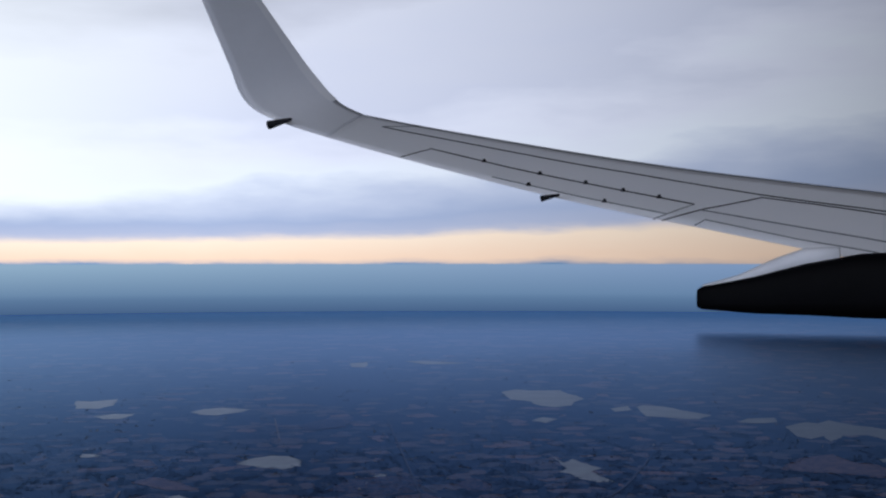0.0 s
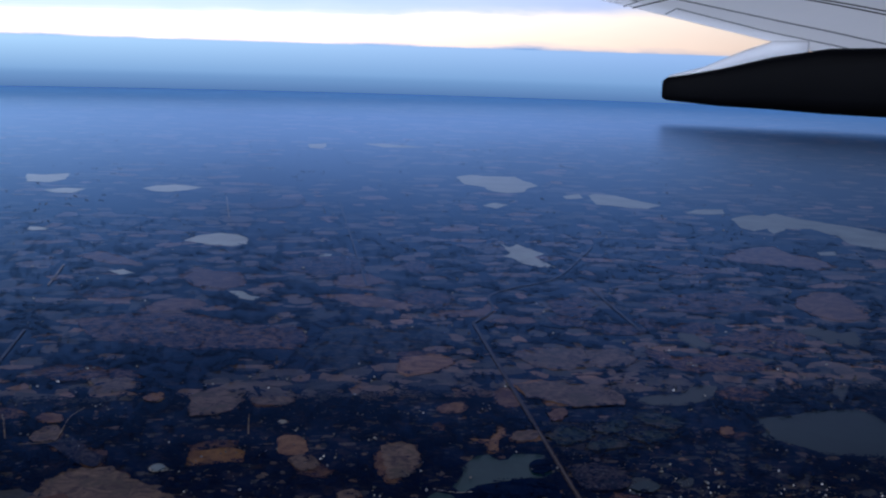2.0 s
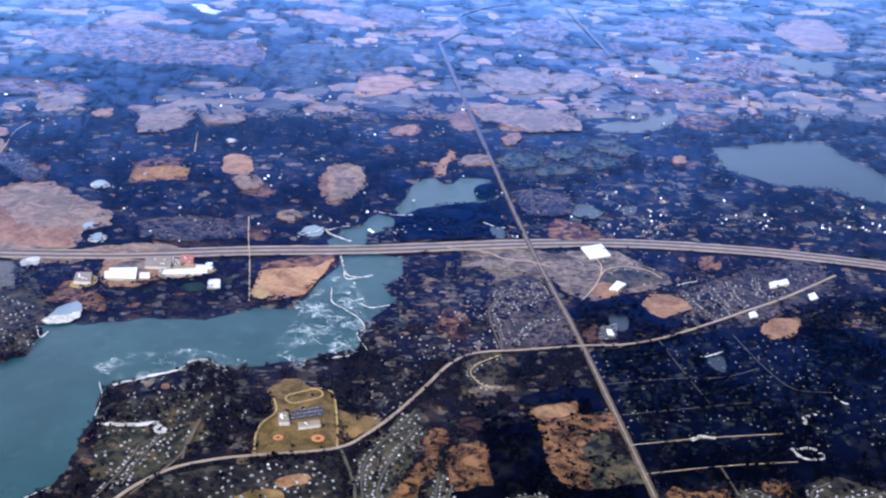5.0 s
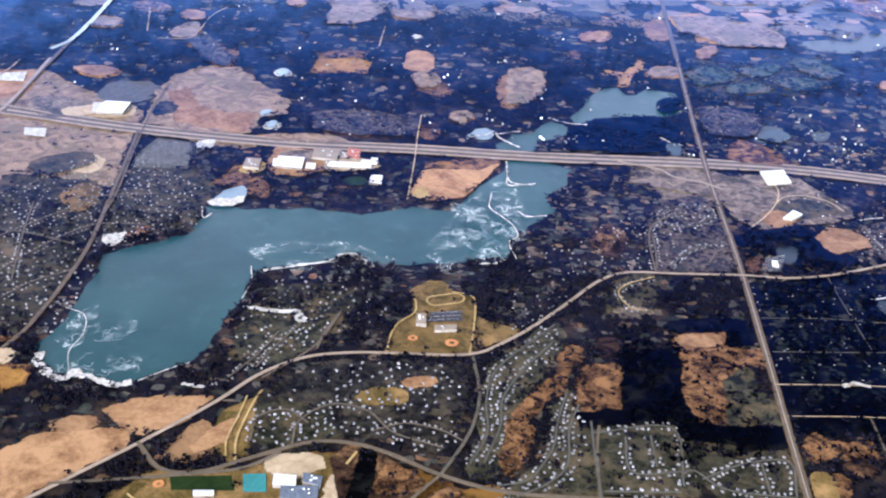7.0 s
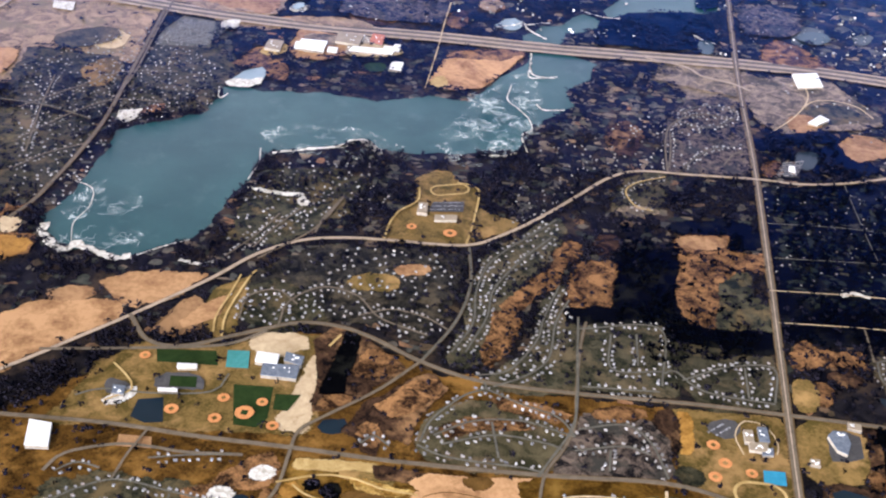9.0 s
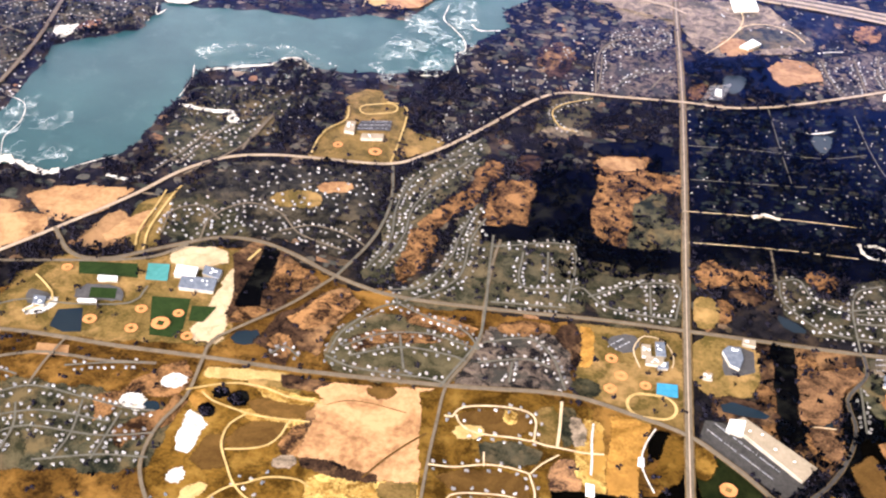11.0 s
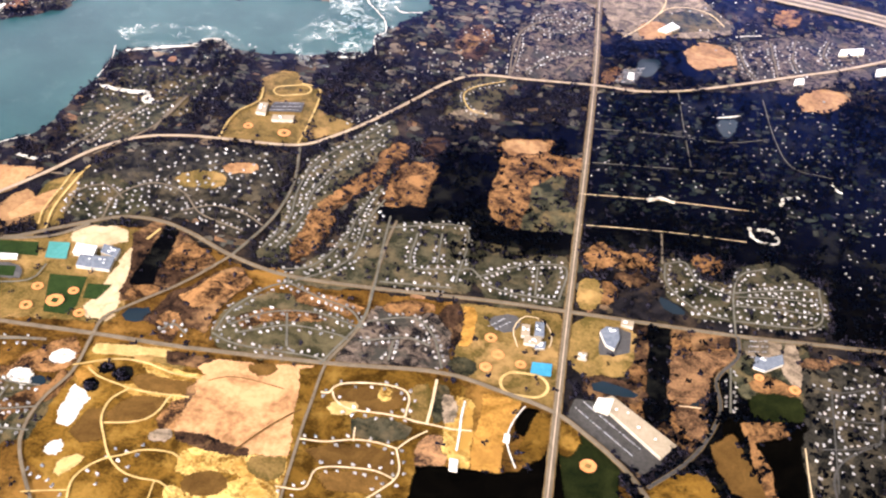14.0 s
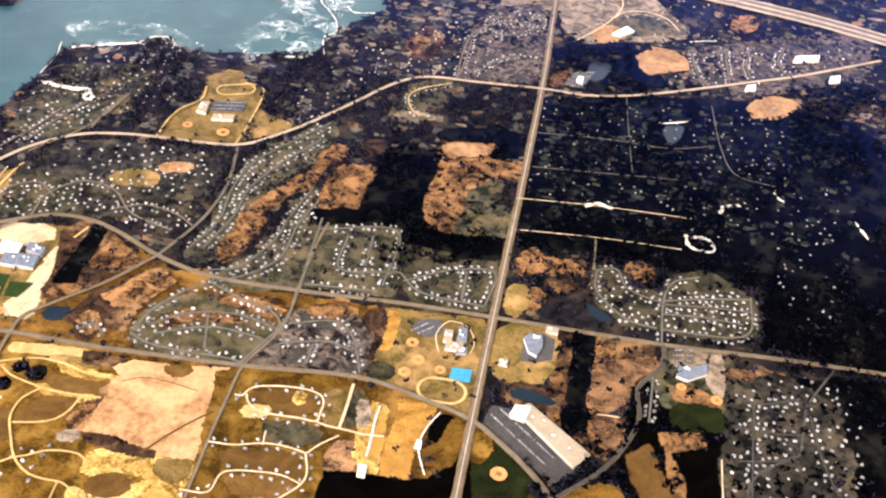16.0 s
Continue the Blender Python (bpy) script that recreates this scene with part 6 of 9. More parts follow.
road('street', 0.55, 'street', [(-53.5, -113.1), (-34.2, -111.5)], 'grey estate street', houses=1)
road('street', 0.55, 'street', [(-39.8, -89.5), (-39.5, -102.5)], 'grey estate street', houses=1)
road('street', 0.55, 'street', [(-32.9, -104.2), (-29.9, -102.9), (-22.8, -109.3), (-5.7, -110.8)], 'grey estate street', houses=1)
road('street', 0.55, 'street', [(-28.5, -106.0), (-16.7, -98.7), (-4.8, -96.8), (-5.7, -110.3)], 'grey estate street', houses=1)
road('street', 0.55, 'street', [(-12.2, -98.2), (-12.1, -109.8)], 'grey estate street', houses=1)
road('street', 0.55, 'street', [(-90.5, -139.6), (-88.6, -131.4), (-82.3, -122.1), (-77.2, -118.3), (-77.8, -116.1)], 'grey curved estate street', houses=1)
road('street', 0.55, 'street', [(-87.7, -136.9), (-78.6, -130.3), (-67.2, -128.3), (-57.9, -130.5), (-54.5, -131.3)], 'grey curved estate street', houses=1)
road('street', 0.55, 'street', [(-77.2, -118.3), (-68.7, -122.1), (-59.0, -125.4), (-54.5, -131.3)], 'grey curved estate street', houses=1)
road('street', 0.55, 'street', [(-85.5, -139.5), (-73.1, -134.2), (-61.3, -134.8), (-57.4, -136.2)], 'grey curved estate street', houses=1)
road('street', 0.55, 'street', [(-90.9, -140.7), (-85.1, -143.1), (-76.4, -143.7), (-66.5, -143.6), (-61.3, -144.4)], 'grey curved estate street', houses=1)
road('street', 0.55, 'street', [(-74.5, -129.9), (-71.8, -141.7)], 'grey estate street')
road('street', 0.55, 'street', [(-53.9, -128.6), (-42.8, -125.1), (-36.8, -130.2), (-32.9, -141.4)], 'grey street of the row-house estate', houses=1)
road('street', 0.55, 'street', [(-54.6, -136.0), (-42.9, -132.5), (-36.9, -134.3)], 'grey street of the row-house estate', houses=1)
road('street', 0.55, 'street', [(-46.2, -134.2), (-46.4, -141.3)], 'grey street of the row-house estate', houses=1)
road('street', 0.55, 'street', [(22.8, -89.1), (22.8, -96.3), (26.6, -102.4), (32.6, -107.4), (39.5, -108.5)], 'grey street of the ring-shaped estate', houses=1)
road('street', 0.55, 'street', [(22.8, -89.1), (28.3, -87.4), (31.3, -94.4), (38.2, -97.6), (41.2, -98.1)], 'grey street of the ring-shaped estate', houses=1)
road('street', 0.55, 'street', [(40.8, -114.7), (41.2, -98.1), (43.9, -89.2), (51.2, -85.2)], 'grey street of the ring-shaped estate', houses=1)
road('street', 0.55, 'street', [(41.0, -102.7), (51.6, -101.5), (62.4, -101.8)], 'grey street of the ring-shaped estate', houses=1)
road('street', 0.55, 'street', [(40.7, -108.7), (62.5, -106.2), (65.1, -90.5)], 'grey street of the ring-shaped estate', houses=1)
road('street', 0.55, 'street', [(41.5, -97.3), (53.7, -93.7), (64.7, -91.3)], 'grey street of the ring-shaped estate', houses=1)
road('street', 0.55, 'street', [(38.8, -126.4), (37.9, -142.0)], 'grey street of the small lot row', houses=1)
road('street', 0.55, 'pale', [(-120.0, -157.9), (-113.8, -155.1), (-108.7, -153.6), (-102.2, -154.0), (-96.7, -155.7), (-91.0, -156.0), (-88.5, -156.3)], 'pale yellow new street')
road('street', 0.5, 'pale', [(-116.2, -157.9), (-113.2, -160.1), (-108.5, -161.5), (-104.0, -162.5), (-99.8, -162.9), (-94.4, -162.7), (-90.1, -162.5)], 'pale yellow new street')
road('street', 0.5, 'pale', [(-104.6, -162.6), (-107.4, -166.2), (-108.0, -169.9), (-107.4, -173.3), (-105.0, -177.9), (-102.9, -181.7), (-100.5, -184.5), (-97.1, -186.7), (-93.0, -187.4), (-89.2, -187.5), (-85.2, -189.7)], 'pale yellow new street')
road('street', 0.5, 'pale', [(-106.6, -173.7), (-101.6, -172.7), (-97.6, -170.8), (-95.5, -167.4), (-94.9, -164.2), (-94.3, -163.0)], 'pale yellow new street')
road('street', 0.5, 'pale', [(-86.3, -180.8), (-88.7, -179.3), (-92.7, -179.2), (-96.3, -180.0), (-99.5, -182.0), (-102.8, -183.6), (-105.6, -186.3), (-107.4, -189.8), (-107.4, -192.9), (-106.5, -196.6)], 'pale yellow new street')
road('street', 0.4, 'pale', [(-117.0, -195.6), (-112.4, -194.4), (-107.2, -193.3)], 'pale short street')
road('street', 0.4, 'pale', [(-90.2, -187.7), (-90.0, -193.3)], 'pale short street')
road('street', 0.4, 'sand', [(-64.2, -184.0), (-58.0, -183.4), (-56.7, -178.2), (-53.9, -176.5), (-48.2, -175.7), (-43.7, -175.6), (-40.3, -176.6), (-38.6, -177.4)], 'pale new street', houses=2)
road('street', 0.5, 'sand', [(-60.3, -154.7), (-58.5, -154.7), (-57.4, -152.4), (-54.9, -150.8), (-49.6, -149.7), (-44.1, -149.5), (-40.4, -150.6), (-39.2, -153.1), (-39.3, -156.1), (-39.7, -158.7), (-43.8, -158.6), (-49.1, -158.8), (-52.6, -158.6), (-54.8, -157.8), (-56.8, -156.0), (-57.6, -154.0)], 'pale new street with building lots', houses=2)
road('street', 0.5, 'sand', [(-39.7, -158.7), (-36.9, -159.5), (-32.1, -159.8), (-28.0, -160.2), (-23.4, -159.8)], 'pale new street')
road('street', 0.7, 'sand', [(-33.6, -145.2), (-33.7, -153.5), (-34.0, -159.6)], 'straight pale lane')
road('street', 0.45, 'sand', [(-62.0, -169.8), (-56.2, -169.5), (-49.9, -167.7), (-44.7, -167.5), (-39.8, -168.4)], 'pale new street', houses=2)
road('street', 0.45, 'sand', [(-39.8, -168.4), (-38.2, -173.7), (-38.7, -177.1), (-40.9, -180.1), (-44.0, -183.6)], 'pale new street', houses=2)
road('street', 0.4, 'sand', [(-39.5, -168.4), (-37.2, -165.2), (-33.5, -161.8)], 'pale new street')
road('street', 0.4, 'sand', [(-49.8, -168.2), (-50.1, -165.7), (-50.2, -164.0)], 'pale short street')
road('lane', 0.5, 'white', [(-26.0, -150.8), (-26.3, -156.0), (-26.1, -161.2), (-26.2, -166.4)], 'narrow pale farm lane across the yard')
road('lane', 0.4, 'white', [(-11.6, -149.7), (-13.8, -154.3), (-15.1, -159.9), (-14.3, -164.0), (-12.3, -168.9)], 'narrow pale farm lane')
road('lane', 0.35, 'sand', [(55.1, -149.8), (55.0, -158.6), (55.1, -165.1)], 'pale lane along the black field')
road('street', 0.6, 'asphalt', [(85.0, -113.7), (77.3, -127.3), (75.5, -135.3), (73.5, -144.7), (69.8, -147.2), (64.0, -151.8), (61.0, -157.4), (60.8, -164.0)], 'dark curving lane of the southeast estate')
road('lane', 0.3, 'sand', [(25.3, -142.1), (28.4, -141.9), (30.8, -141.9)], 'pale sandy shore of the pond')
road('ditch', 0.5, 'brown', [(-75.6, -176.2), (-71.8, -170.4), (-67.8, -165.3), (-63.6, -160.9)], 'dark ditch across the tan field')
road('ditch', 0.25, 'brown', [(-87.4, -156.6), (-83.2, -154.4), (-77.7, -154.2), (-69.0, -155.6)], 'faint furrow across the tan field')
road('lane', 0.5, 'sand', [(23.5, 78.1), (25.2, 66.9), (22.4, 56.3), (16.4, 44.9), (8.2, 33.3)], 'pale graded ramp road')
road('lane', 0.5, 'sand', [(22.5, 55.8), (26.0, 61.1), (33.7, 63.8), (41.8, 60.7), (46.6, 52.5)], 'pale graded ramp road')
road('road', 1.1, 'highway', [(-34.6, 84.7), (-19.3, 79.9), (-13.4, 73.2), (-2.8, 69.6), (3.9, 64.8)], 'tan slip road of the interchange')
road('street', 0.4, 'street', [(-23.1, 34.8), (-20.8, 43.6), (-12.6, 49.0), (-4.3, 47.5), (-4.2, 41.1), (-10.8, 33.7), (-19.4, 31.6), (-23.1, 34.8)], 'grey ring street among brush', houses=1)
road('street', 0.5, 'road', [(-28.2, 0.5), (-27.3, 13.2), (-27.1, 25.7)], 'grey lane north of the curved road', houses=1)
road('street', 0.4, 'street', [(-23.7, 1.7), (-15.9, 14.2), (-9.2, 18.9), (-1.7, 21.6)], 'grey street of the yards west of the avenue', houses=1)
road('lane', 0.32, 'sand', [(-2.5, -62.2), (22.7, -60.0), (49.5, -59.3)], 'narrow pale lane through dark woods')
road('lane', 0.32, 'sand', [(-1.3, -76.9), (22.8, -74.8), (46.3, -74.3)], 'narrow pale lane through dark woods')
road('lane', 0.6, 'road', [(21.9, -75.5), (22.0, -89.3)], 'grey lane to the ring-shaped estate')
road('lane', 0.6, 'pale', [(-112.6, -58.8), (-112.5, -51.1), (-110.7, -43.2), (-106.1, -36.3), (-106.7, -28.0)], 'pale driveway of the lakeside school')
road('lane', 0.6, 'pale', [(-88.8, -56.6), (-88.0, -45.1), (-88.5, -25.8), (-95.4, -23.2)], 'pale driveway of the lakeside school')
road('street', 0.6, 'road', [(-28.9, -1.5), (-28.8, 19.6), (-25.8, 32.6), (-15.6, 41.5), (-3.6, 40.1)], 'grey lane north of the curved road', houses=1)
road('street', 0.45, 'pale', [(-29.8, -5.3), (-38.9, -11.0), (-42.4, -17.0), (-39.6, -24.9), (-34.2, -27.0)], 'pale cul-de-sac street', houses=1)
road('street', 0.7, 'road', [(-132.9, -59.8), (-131.8, -50.3), (-128.4, -38.1)], 'grey lane into the lakeside trees')
road('street', 0.6, 'road', [(-10.0, 6.6), (-5.9, 15.2), (-1.9, 18.0)], 'grey loop street by the straight road')
road('lane', 0.6, 'pale', [(-145.9, -111.0), (-147.3, -101.5), (-145.8, -85.6), (-144.6, -81.2)], 'pale track by the fields')
road('road', 1.0, 'road', [(-188.6, -124.3), (-168.1, -120.1), (-144.8, -114.3), (-135.1, -106.4)], 'grey county road beside the school')
road('street', 0.9, 'road', [(-171.1, -163.5), (-168.4, -157.5), (-158.3, -152.8), (-150.4, -152.2), (-142.2, -152.5), (-129.3, -151.0)], 'grey street west of the houses')
road('street', 0.6, 'road', [(-155.5, -163.3), (-154.7, -154.9), (-152.7, -145.9)], 'grey street near the ponds')
road('lane', 0.5, 'sand', [(-114.9, 119.7), (-114.9, 95.8), (-114.4, 73.9), (-114.5, 39.5)], 'pale lane north of the highway')
road('lane', 0.6, 'sand', [(-141.2, 233.0), (-141.2, 202.6)], 'pale farm lane')
road('lane', 0.6, 'sand', [(-264.5, 241.1), (-256.2, 206.3)], 'pale farm lane')
road('road', 0.8, 'road', [(-227.2, 138.0), (-226.3, 106.1), (-222.7, 67.3), (-218.3, 29.3), (-218.0, 8.2)], 'grey lane across the highway')
road('road', 2.0, 'road', [(-39.0, 1054.2), (-51.0, 553.8)], 'grey far road')
road('road', 2.0, 'road', [(131.3, 546.0), (125.9, 398.4)], 'grey far lane')
road('lane', 2.0, 'pale', [(-175.6, 1086.9), (-168.0, 909.3)], 'pale far lane')
road('lane', 2.0, 'pale', [(-298.3, 645.6), (-296.6, 559.8)], 'pale far lane')
road('path', 0.5, 'street', [(-173.6, -138.8), (-167.8, -135.5), (-155.4, -134.8), (-142.2, -131.6), (-140.1, -124.7)], 'dark asphalt path round the ball fields')
road('path', 0.5, 'pale', [(-168.8, -125.9), (-164.5, -129.5), (-161.2, -134.3), (-166.3, -139.4)], 'pale path through the school grounds')
road('lane', 0.7, 'pale', [(-118.1, -109.6), (-116.0, -104.4)], 'pale school drive')
road('street', 0.55, 'road', [(50.8, 40.0), (52.5, 25.4), (56.3, 16.5)], 'grey street of the east estate', houses=1)
road('street', 0.55, 'road', [(62.8, 45.6), (63.3, 32.1), (63.6, 20.6)], 'grey street of the east estate', houses=1)
road('street', 0.55, 'road', [(72.7, 49.1), (70.2, 35.8), (71.3, 25.6)], 'grey street of the east estate', houses=1)
road('street', 0.55, 'road', [(84.9, 51.5), (81.7, 40.9), (83.3, 32.6)], 'grey street of the east estate', houses=1)
road('street', 0.55, 'road', [(-238.1, -27.5), (-228.9, -7.7), (-218.1, 5.8), (-201.3, 8.1)], 'grey street of the western town', houses=1)
road('street', 0.55, 'road', [(-246.5, -6.2), (-233.8, 12.0), (-222.7, 26.7), (-203.7, 31.7)], 'grey street of the western town', houses=1)
road('street', 0.55, 'road', [(-231.8, -43.8), (-225.3, -32.9), (-215.7, -24.6)], 'grey street of the western town', houses=1)
road('street', 0.55, 'road', [(-244.4, 19.2), (-239.3, -5.2), (-232.1, -33.8)], 'grey street of the western town', houses=1)
road('street', 0.55, 'road', [(-132.9, -103.5), (-132.5, -93.4), (-125.1, -85.3), (-115.2, -87.2), (-107.2, -95.8), (-94.1, -100.5)], 'grey street of the wooded houses', houses=1)
road('street', 0.55, 'road', [(-113.3, -95.8), (-104.9, -91.5), (-95.3, -93.3), (-89.3, -97.1)], 'grey street of the wooded houses', houses=1)
road('street', 0.55, 'road', [(-143.7, -103.2), (-143.6, -93.1), (-136.8, -89.0), (-130.0, -94.1)], 'grey street of the wooded houses', houses=1)
road('street', 0.5, 'road', [(-148.5, -70.7), (-144.9, -59.4), (-139.5, -47.2)], 'grey street of the peninsula', houses=1)
road('street', 0.5, 'road', [(-155.0, -76.4), (-148.9, -63.3), (-145.3, -51.7)], 'grey street of the peninsula', houses=1)
road('street', 0.3, 'street', [(0.9, -26.7), (22.7, -24.6), (42.6, -24.5), (57.3, -19.3)], 'narrow street of the eastern woods')
road('street', 0.3, 'street', [(0.9, -45.4), (22.7, -43.2), (45.4, -40.8)], 'narrow street of the eastern woods')
road('street', 0.3, 'street', [(28.4, 2.4), (30.0, -22.8), (31.5, -41.2)], 'narrow street of the eastern woods')
road('street', 0.3, 'street', [(57.0, 4.3), (59.1, -18.9), (63.4, -33.5), (75.3, -36.7)], 'narrow street of the eastern woods')
road('street', 0.4, 'asphalt', [(58.8, -129.2), (66.5, -129.5), (75.4, -125.8)], 'dark street of the southeast estate', houses=1)
road('street', 0.4, 'asphalt', [(58.7, -138.7), (66.8, -138.9), (74.4, -138.2)], 'dark street of the southeast estate', houses=1)
road('street', 0.4, 'asphalt', [(59.0, -149.4), (67.1, -147.7), (72.8, -144.8)], 'dark street of the southeast estate', houses=1)
road('street', 0.4, 'asphalt', [(63.7, -130.1), (62.4, -148.7), (61.5, -162.2)], 'dark street of the southeast estate', houses=1)
road('street', 0.4, 'asphalt', [(77.4, -131.1), (79.1, -145.3), (81.8, -155.0)], 'dark street of the southeast estate', houses=1)
road('river', 2.4, 'ice', [(-292.0, 171.7), (-287.0, 188.2), (-286.9, 228.9), (-288.8, 254.5), (-296.8, 274.7), (-312.8, 293.5), (-330.8, 312.0)], 'pale frozen river winding through woods')
road('lane', 0.3, 'sand', [(-15.1, -130.1), (-16.7, -123.8), (-13.9, -118.3), (-8.7, -119.7), (-6.7, -125.2), (-7.3, -128.8)], 'pale drive ring of the school')
road('street', 0.5, 'street', [(-167.1, -172.5), (-161.7, -167.2), (-154.2, -163.2), (-142.0, -164.5), (-131.2, -165.9), (-124.9, -165.6)], 'grey street of the southwest estate', houses=1)
road('street', 0.5, 'street', [(-155.9, -168.8), (-153.6, -175.9), (-154.0, -185.5)], 'grey street of the southwest estate', houses=1)
road('street', 0.5, 'street', [(-141.7, -165.3), (-140.7, -175.2), (-142.0, -183.4)], 'grey street of the southwest estate', houses=1)
road('street', 0.5, 'street', [(-132.1, -167.0), (-133.1, -175.5), (-134.0, -181.9)], 'grey street of the southwest estate', houses=1)
road('street', 0.5, 'street', [(-158.7, -180.1), (-150.8, -175.1), (-134.6, -174.9), (-123.0, -172.0)], 'grey street of the southwest estate', houses=1)
road('street', 0.5, 'street', [(-146.0, -184.1), (-132.7, -180.2), (-122.1, -179.0)], 'grey street of the southwest estate', houses=1)
road('street', 0.5, 'street', [(-165.0, -177.2), (-159.0, -173.6), (-148.9, -170.0), (-133.5, -170.6)], 'grey street of the southwest estate', houses=1)
road('street', 0.5, 'street', [(-149.8, -155.7), (-141.9, -153.4), (-131.9, -151.2)], 'grey street of the southwest estate', houses=1)
road('street', 0.5, 'street', [(-103.9, -142.6), (-101.1, -139.6), (-97.2, -142.3)], 'grey street of the southwest estate', houses=1)
road('street', 0.5, 'street', [(-168.6, -163.2), (-164.8, -159.8), (-159.2, -160.5)], 'grey street of the southwest estate', houses=1)


# ---- ice on the lake ----
# ---- plan: the western town and its yards ----
area('field', 'rust', [(-218.3, -60.8), (-220.1, -65.8), (-225.1, -63.3), (-222.6, -77.7), (-210.1, -77.5), (-209.3, -85.4), (-225.5, -93.0), (-233.7, -86.2), (-229.6, -79.0)], 'brown dry field west of the lake')
area('field', 'gold', [(-228.7, -81.0), (-221.7, -79.7), (-210.8, -78.7), (-209.9, -87.0), (-226.6, -93.2)], 'golden dry grass west of the lake')
area('yard', 'sand', [(-224.1, -70.1), (-217.7, -70.0), (-216.1, -75.3), (-220.3, -77.2)], 'pale graded yard in the brown field', wob=0.4)
area('field', 'tan', [(-312.1, 98.5), (-309.1, 117.0), (-297.7, 117.2), (-292.6, 100.8), (-302.4, 93.6)], 'tan land inside the ramp')
area('yard', 'site', [(-280.9, 113.5), (-264.4, 115.0), (-254.2, 107.5), (-259.6, 91.9), (-274.7, 97.8)], 'grey-brown yard beside the highway')
area('yard', 'tan', [(-276.9, 29.8), (-270.2, 36.9), (-264.2, 34.4), (-263.0, 13.2), (-271.6, 14.8)], 'tan land of a gravel yard', wob=0.6)
area('field', 'pale_estate', [(-257.9, 53.4), (-238.8, 63.8), (-233.1, 54.9), (-245.7, 41.6), (-254.3, 42.4)], 'pale lots of a shopping street', wob=0.5)
area('field', 'tan', [(-274.3, 153.0), (-257.7, 154.4), (-256.0, 146.3), (-271.5, 145.2)], 'tan field beyond the highway', wob=0.5)
area('yard', 'sand', [(-263.7, 102.8), (-250.8, 108.3), (-248.5, 99.2), (-258.2, 95.5)], 'pale loading yard', wob=0.3)
area('yard', 'white', [(-252.7, 111.3), (-237.7, 113.9), (-235.9, 105.6), (-249.8, 100.3)], 'white roofed yard of the town', sharp=1)
area('yard', 'white', [(-270.9, 81.5), (-262.2, 82.2), (-259.9, 73.9), (-268.6, 74.9)], 'white roofed yard of the town', sharp=1)
area('yard', 'white', [(-213.6, -1.0), (-206.4, 2.1), (-206.8, -5.7), (-212.3, -6.9)], 'white roofed yard of the town', sharp=1)
area('yard', 'white', [(-201.1, 78.8), (-194.2, 82.5), (-193.3, 73.4), (-199.7, 71.9)], 'white roofed yard of the town', sharp=1)
area('yard', 'white', [(-305.9, 136.6), (-292.1, 141.7), (-289.3, 129.8), (-303.7, 128.9)], 'white roofed yard of the town', sharp=1)
area('yard', 'white', [(-272.8, 24.4), (-269.6, 25.1), (-265.5, 16.1), (-269.3, 15.9)], 'white roofed yard of the town', sharp=1)
road("road", 1.5, "highway", [(-288.1, 160.1), (-286.3, 117.4), (-286.8, 91.6), (-288.4, 70.3), (-293.1, 57.7), (-298.9, 48.1)], "pale diagonal road into the western town", verge=1.8)
road("road", 1.0, "highway", [(-323.7, 103.1), (-305.5, 104.6), (-285.8, 102.4), (-265.1, 96.7)], "pale ramp beside the highway", verge=1.2)
road("road", 0.8, "highway", [(-326.4, 112.7), (-308.7, 116.0), (-303.5, 126.3), (-300.8, 143.5), (-300.5, 155.1)], "pale looping ramp", verge=1.0)
road("road", 0.6, "street", [(-254.8, -1.7), (-237.7, -2.9), (-220.6, -8.6)], "grey street through the town", verge=0.8)
area('brushland', 'rust', [(-28.5, -43.6), (-25.9, -39.3), (-12.0, -37.3), (-12.9, -43.7), (-1.2, -46.5), (-1.5, -52.5), (-10.6, -55.1), (-15.0, -59.8), (-17.9, -81.6), (-25.6, -82.2), (-29.6, -73.4), (-28.4, -56.5), (-26.2, -50.2)], 'reddish brown field of dead brush west of the avenue', wob=1.2, share=0.1)
area('field', 'tan', [(-27.3, -42.3), (-25.4, -39.4), (-12.6, -38.0), (-14.4, -44.0), (-24.1, -45.4)], 'tan strip of bare field', wob=0.6)
area('field', 'olive', [(-14.5, -60.0), (-7.1, -54.5), (-7.6, -65.8), (-2.2, -71.9), (-3.1, -81.4), (-17.5, -82.4)], 'dull olive lawn beside the avenue', wob=1.2, share=0.08)
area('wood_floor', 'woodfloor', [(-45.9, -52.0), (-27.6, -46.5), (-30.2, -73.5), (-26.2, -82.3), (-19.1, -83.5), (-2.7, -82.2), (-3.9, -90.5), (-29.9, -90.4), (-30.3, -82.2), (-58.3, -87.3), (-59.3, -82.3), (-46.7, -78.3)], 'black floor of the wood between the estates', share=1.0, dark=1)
area('brushland', 'rust', [(-58.8, -73.4), (-56.1, -59.8), (-47.2, -57.2), (-45.1, -59.7), (-47.8, -78.5), (-57.2, -79.4)], 'brown brush at the edge of the dark wood', wob=1.2, share=0.15)


# ---- plan: lanes and glades between the estates ----
area('lot', 'darklot', [(-135.0, -70.1), (-122.1, -65.1), (-106.8, -63.4), (-90.1, -62.3), (-88.6, -73.3), (-89.8, -86.0), (-100.8, -85.0), (-113.1, -87.0), (-123.9, -86.9), (-129.7, -79.2)], 'dim lawns of the houses in the middle woods', wob=1.2, share=0.45)
area('glade', 'lawn', [(-119.4, -80.5), (-112.0, -76.0), (-105.7, -77.2), (-105.8, -82.3), (-115.9, -84.7)], 'olive glade in the woods', wob=0.8)
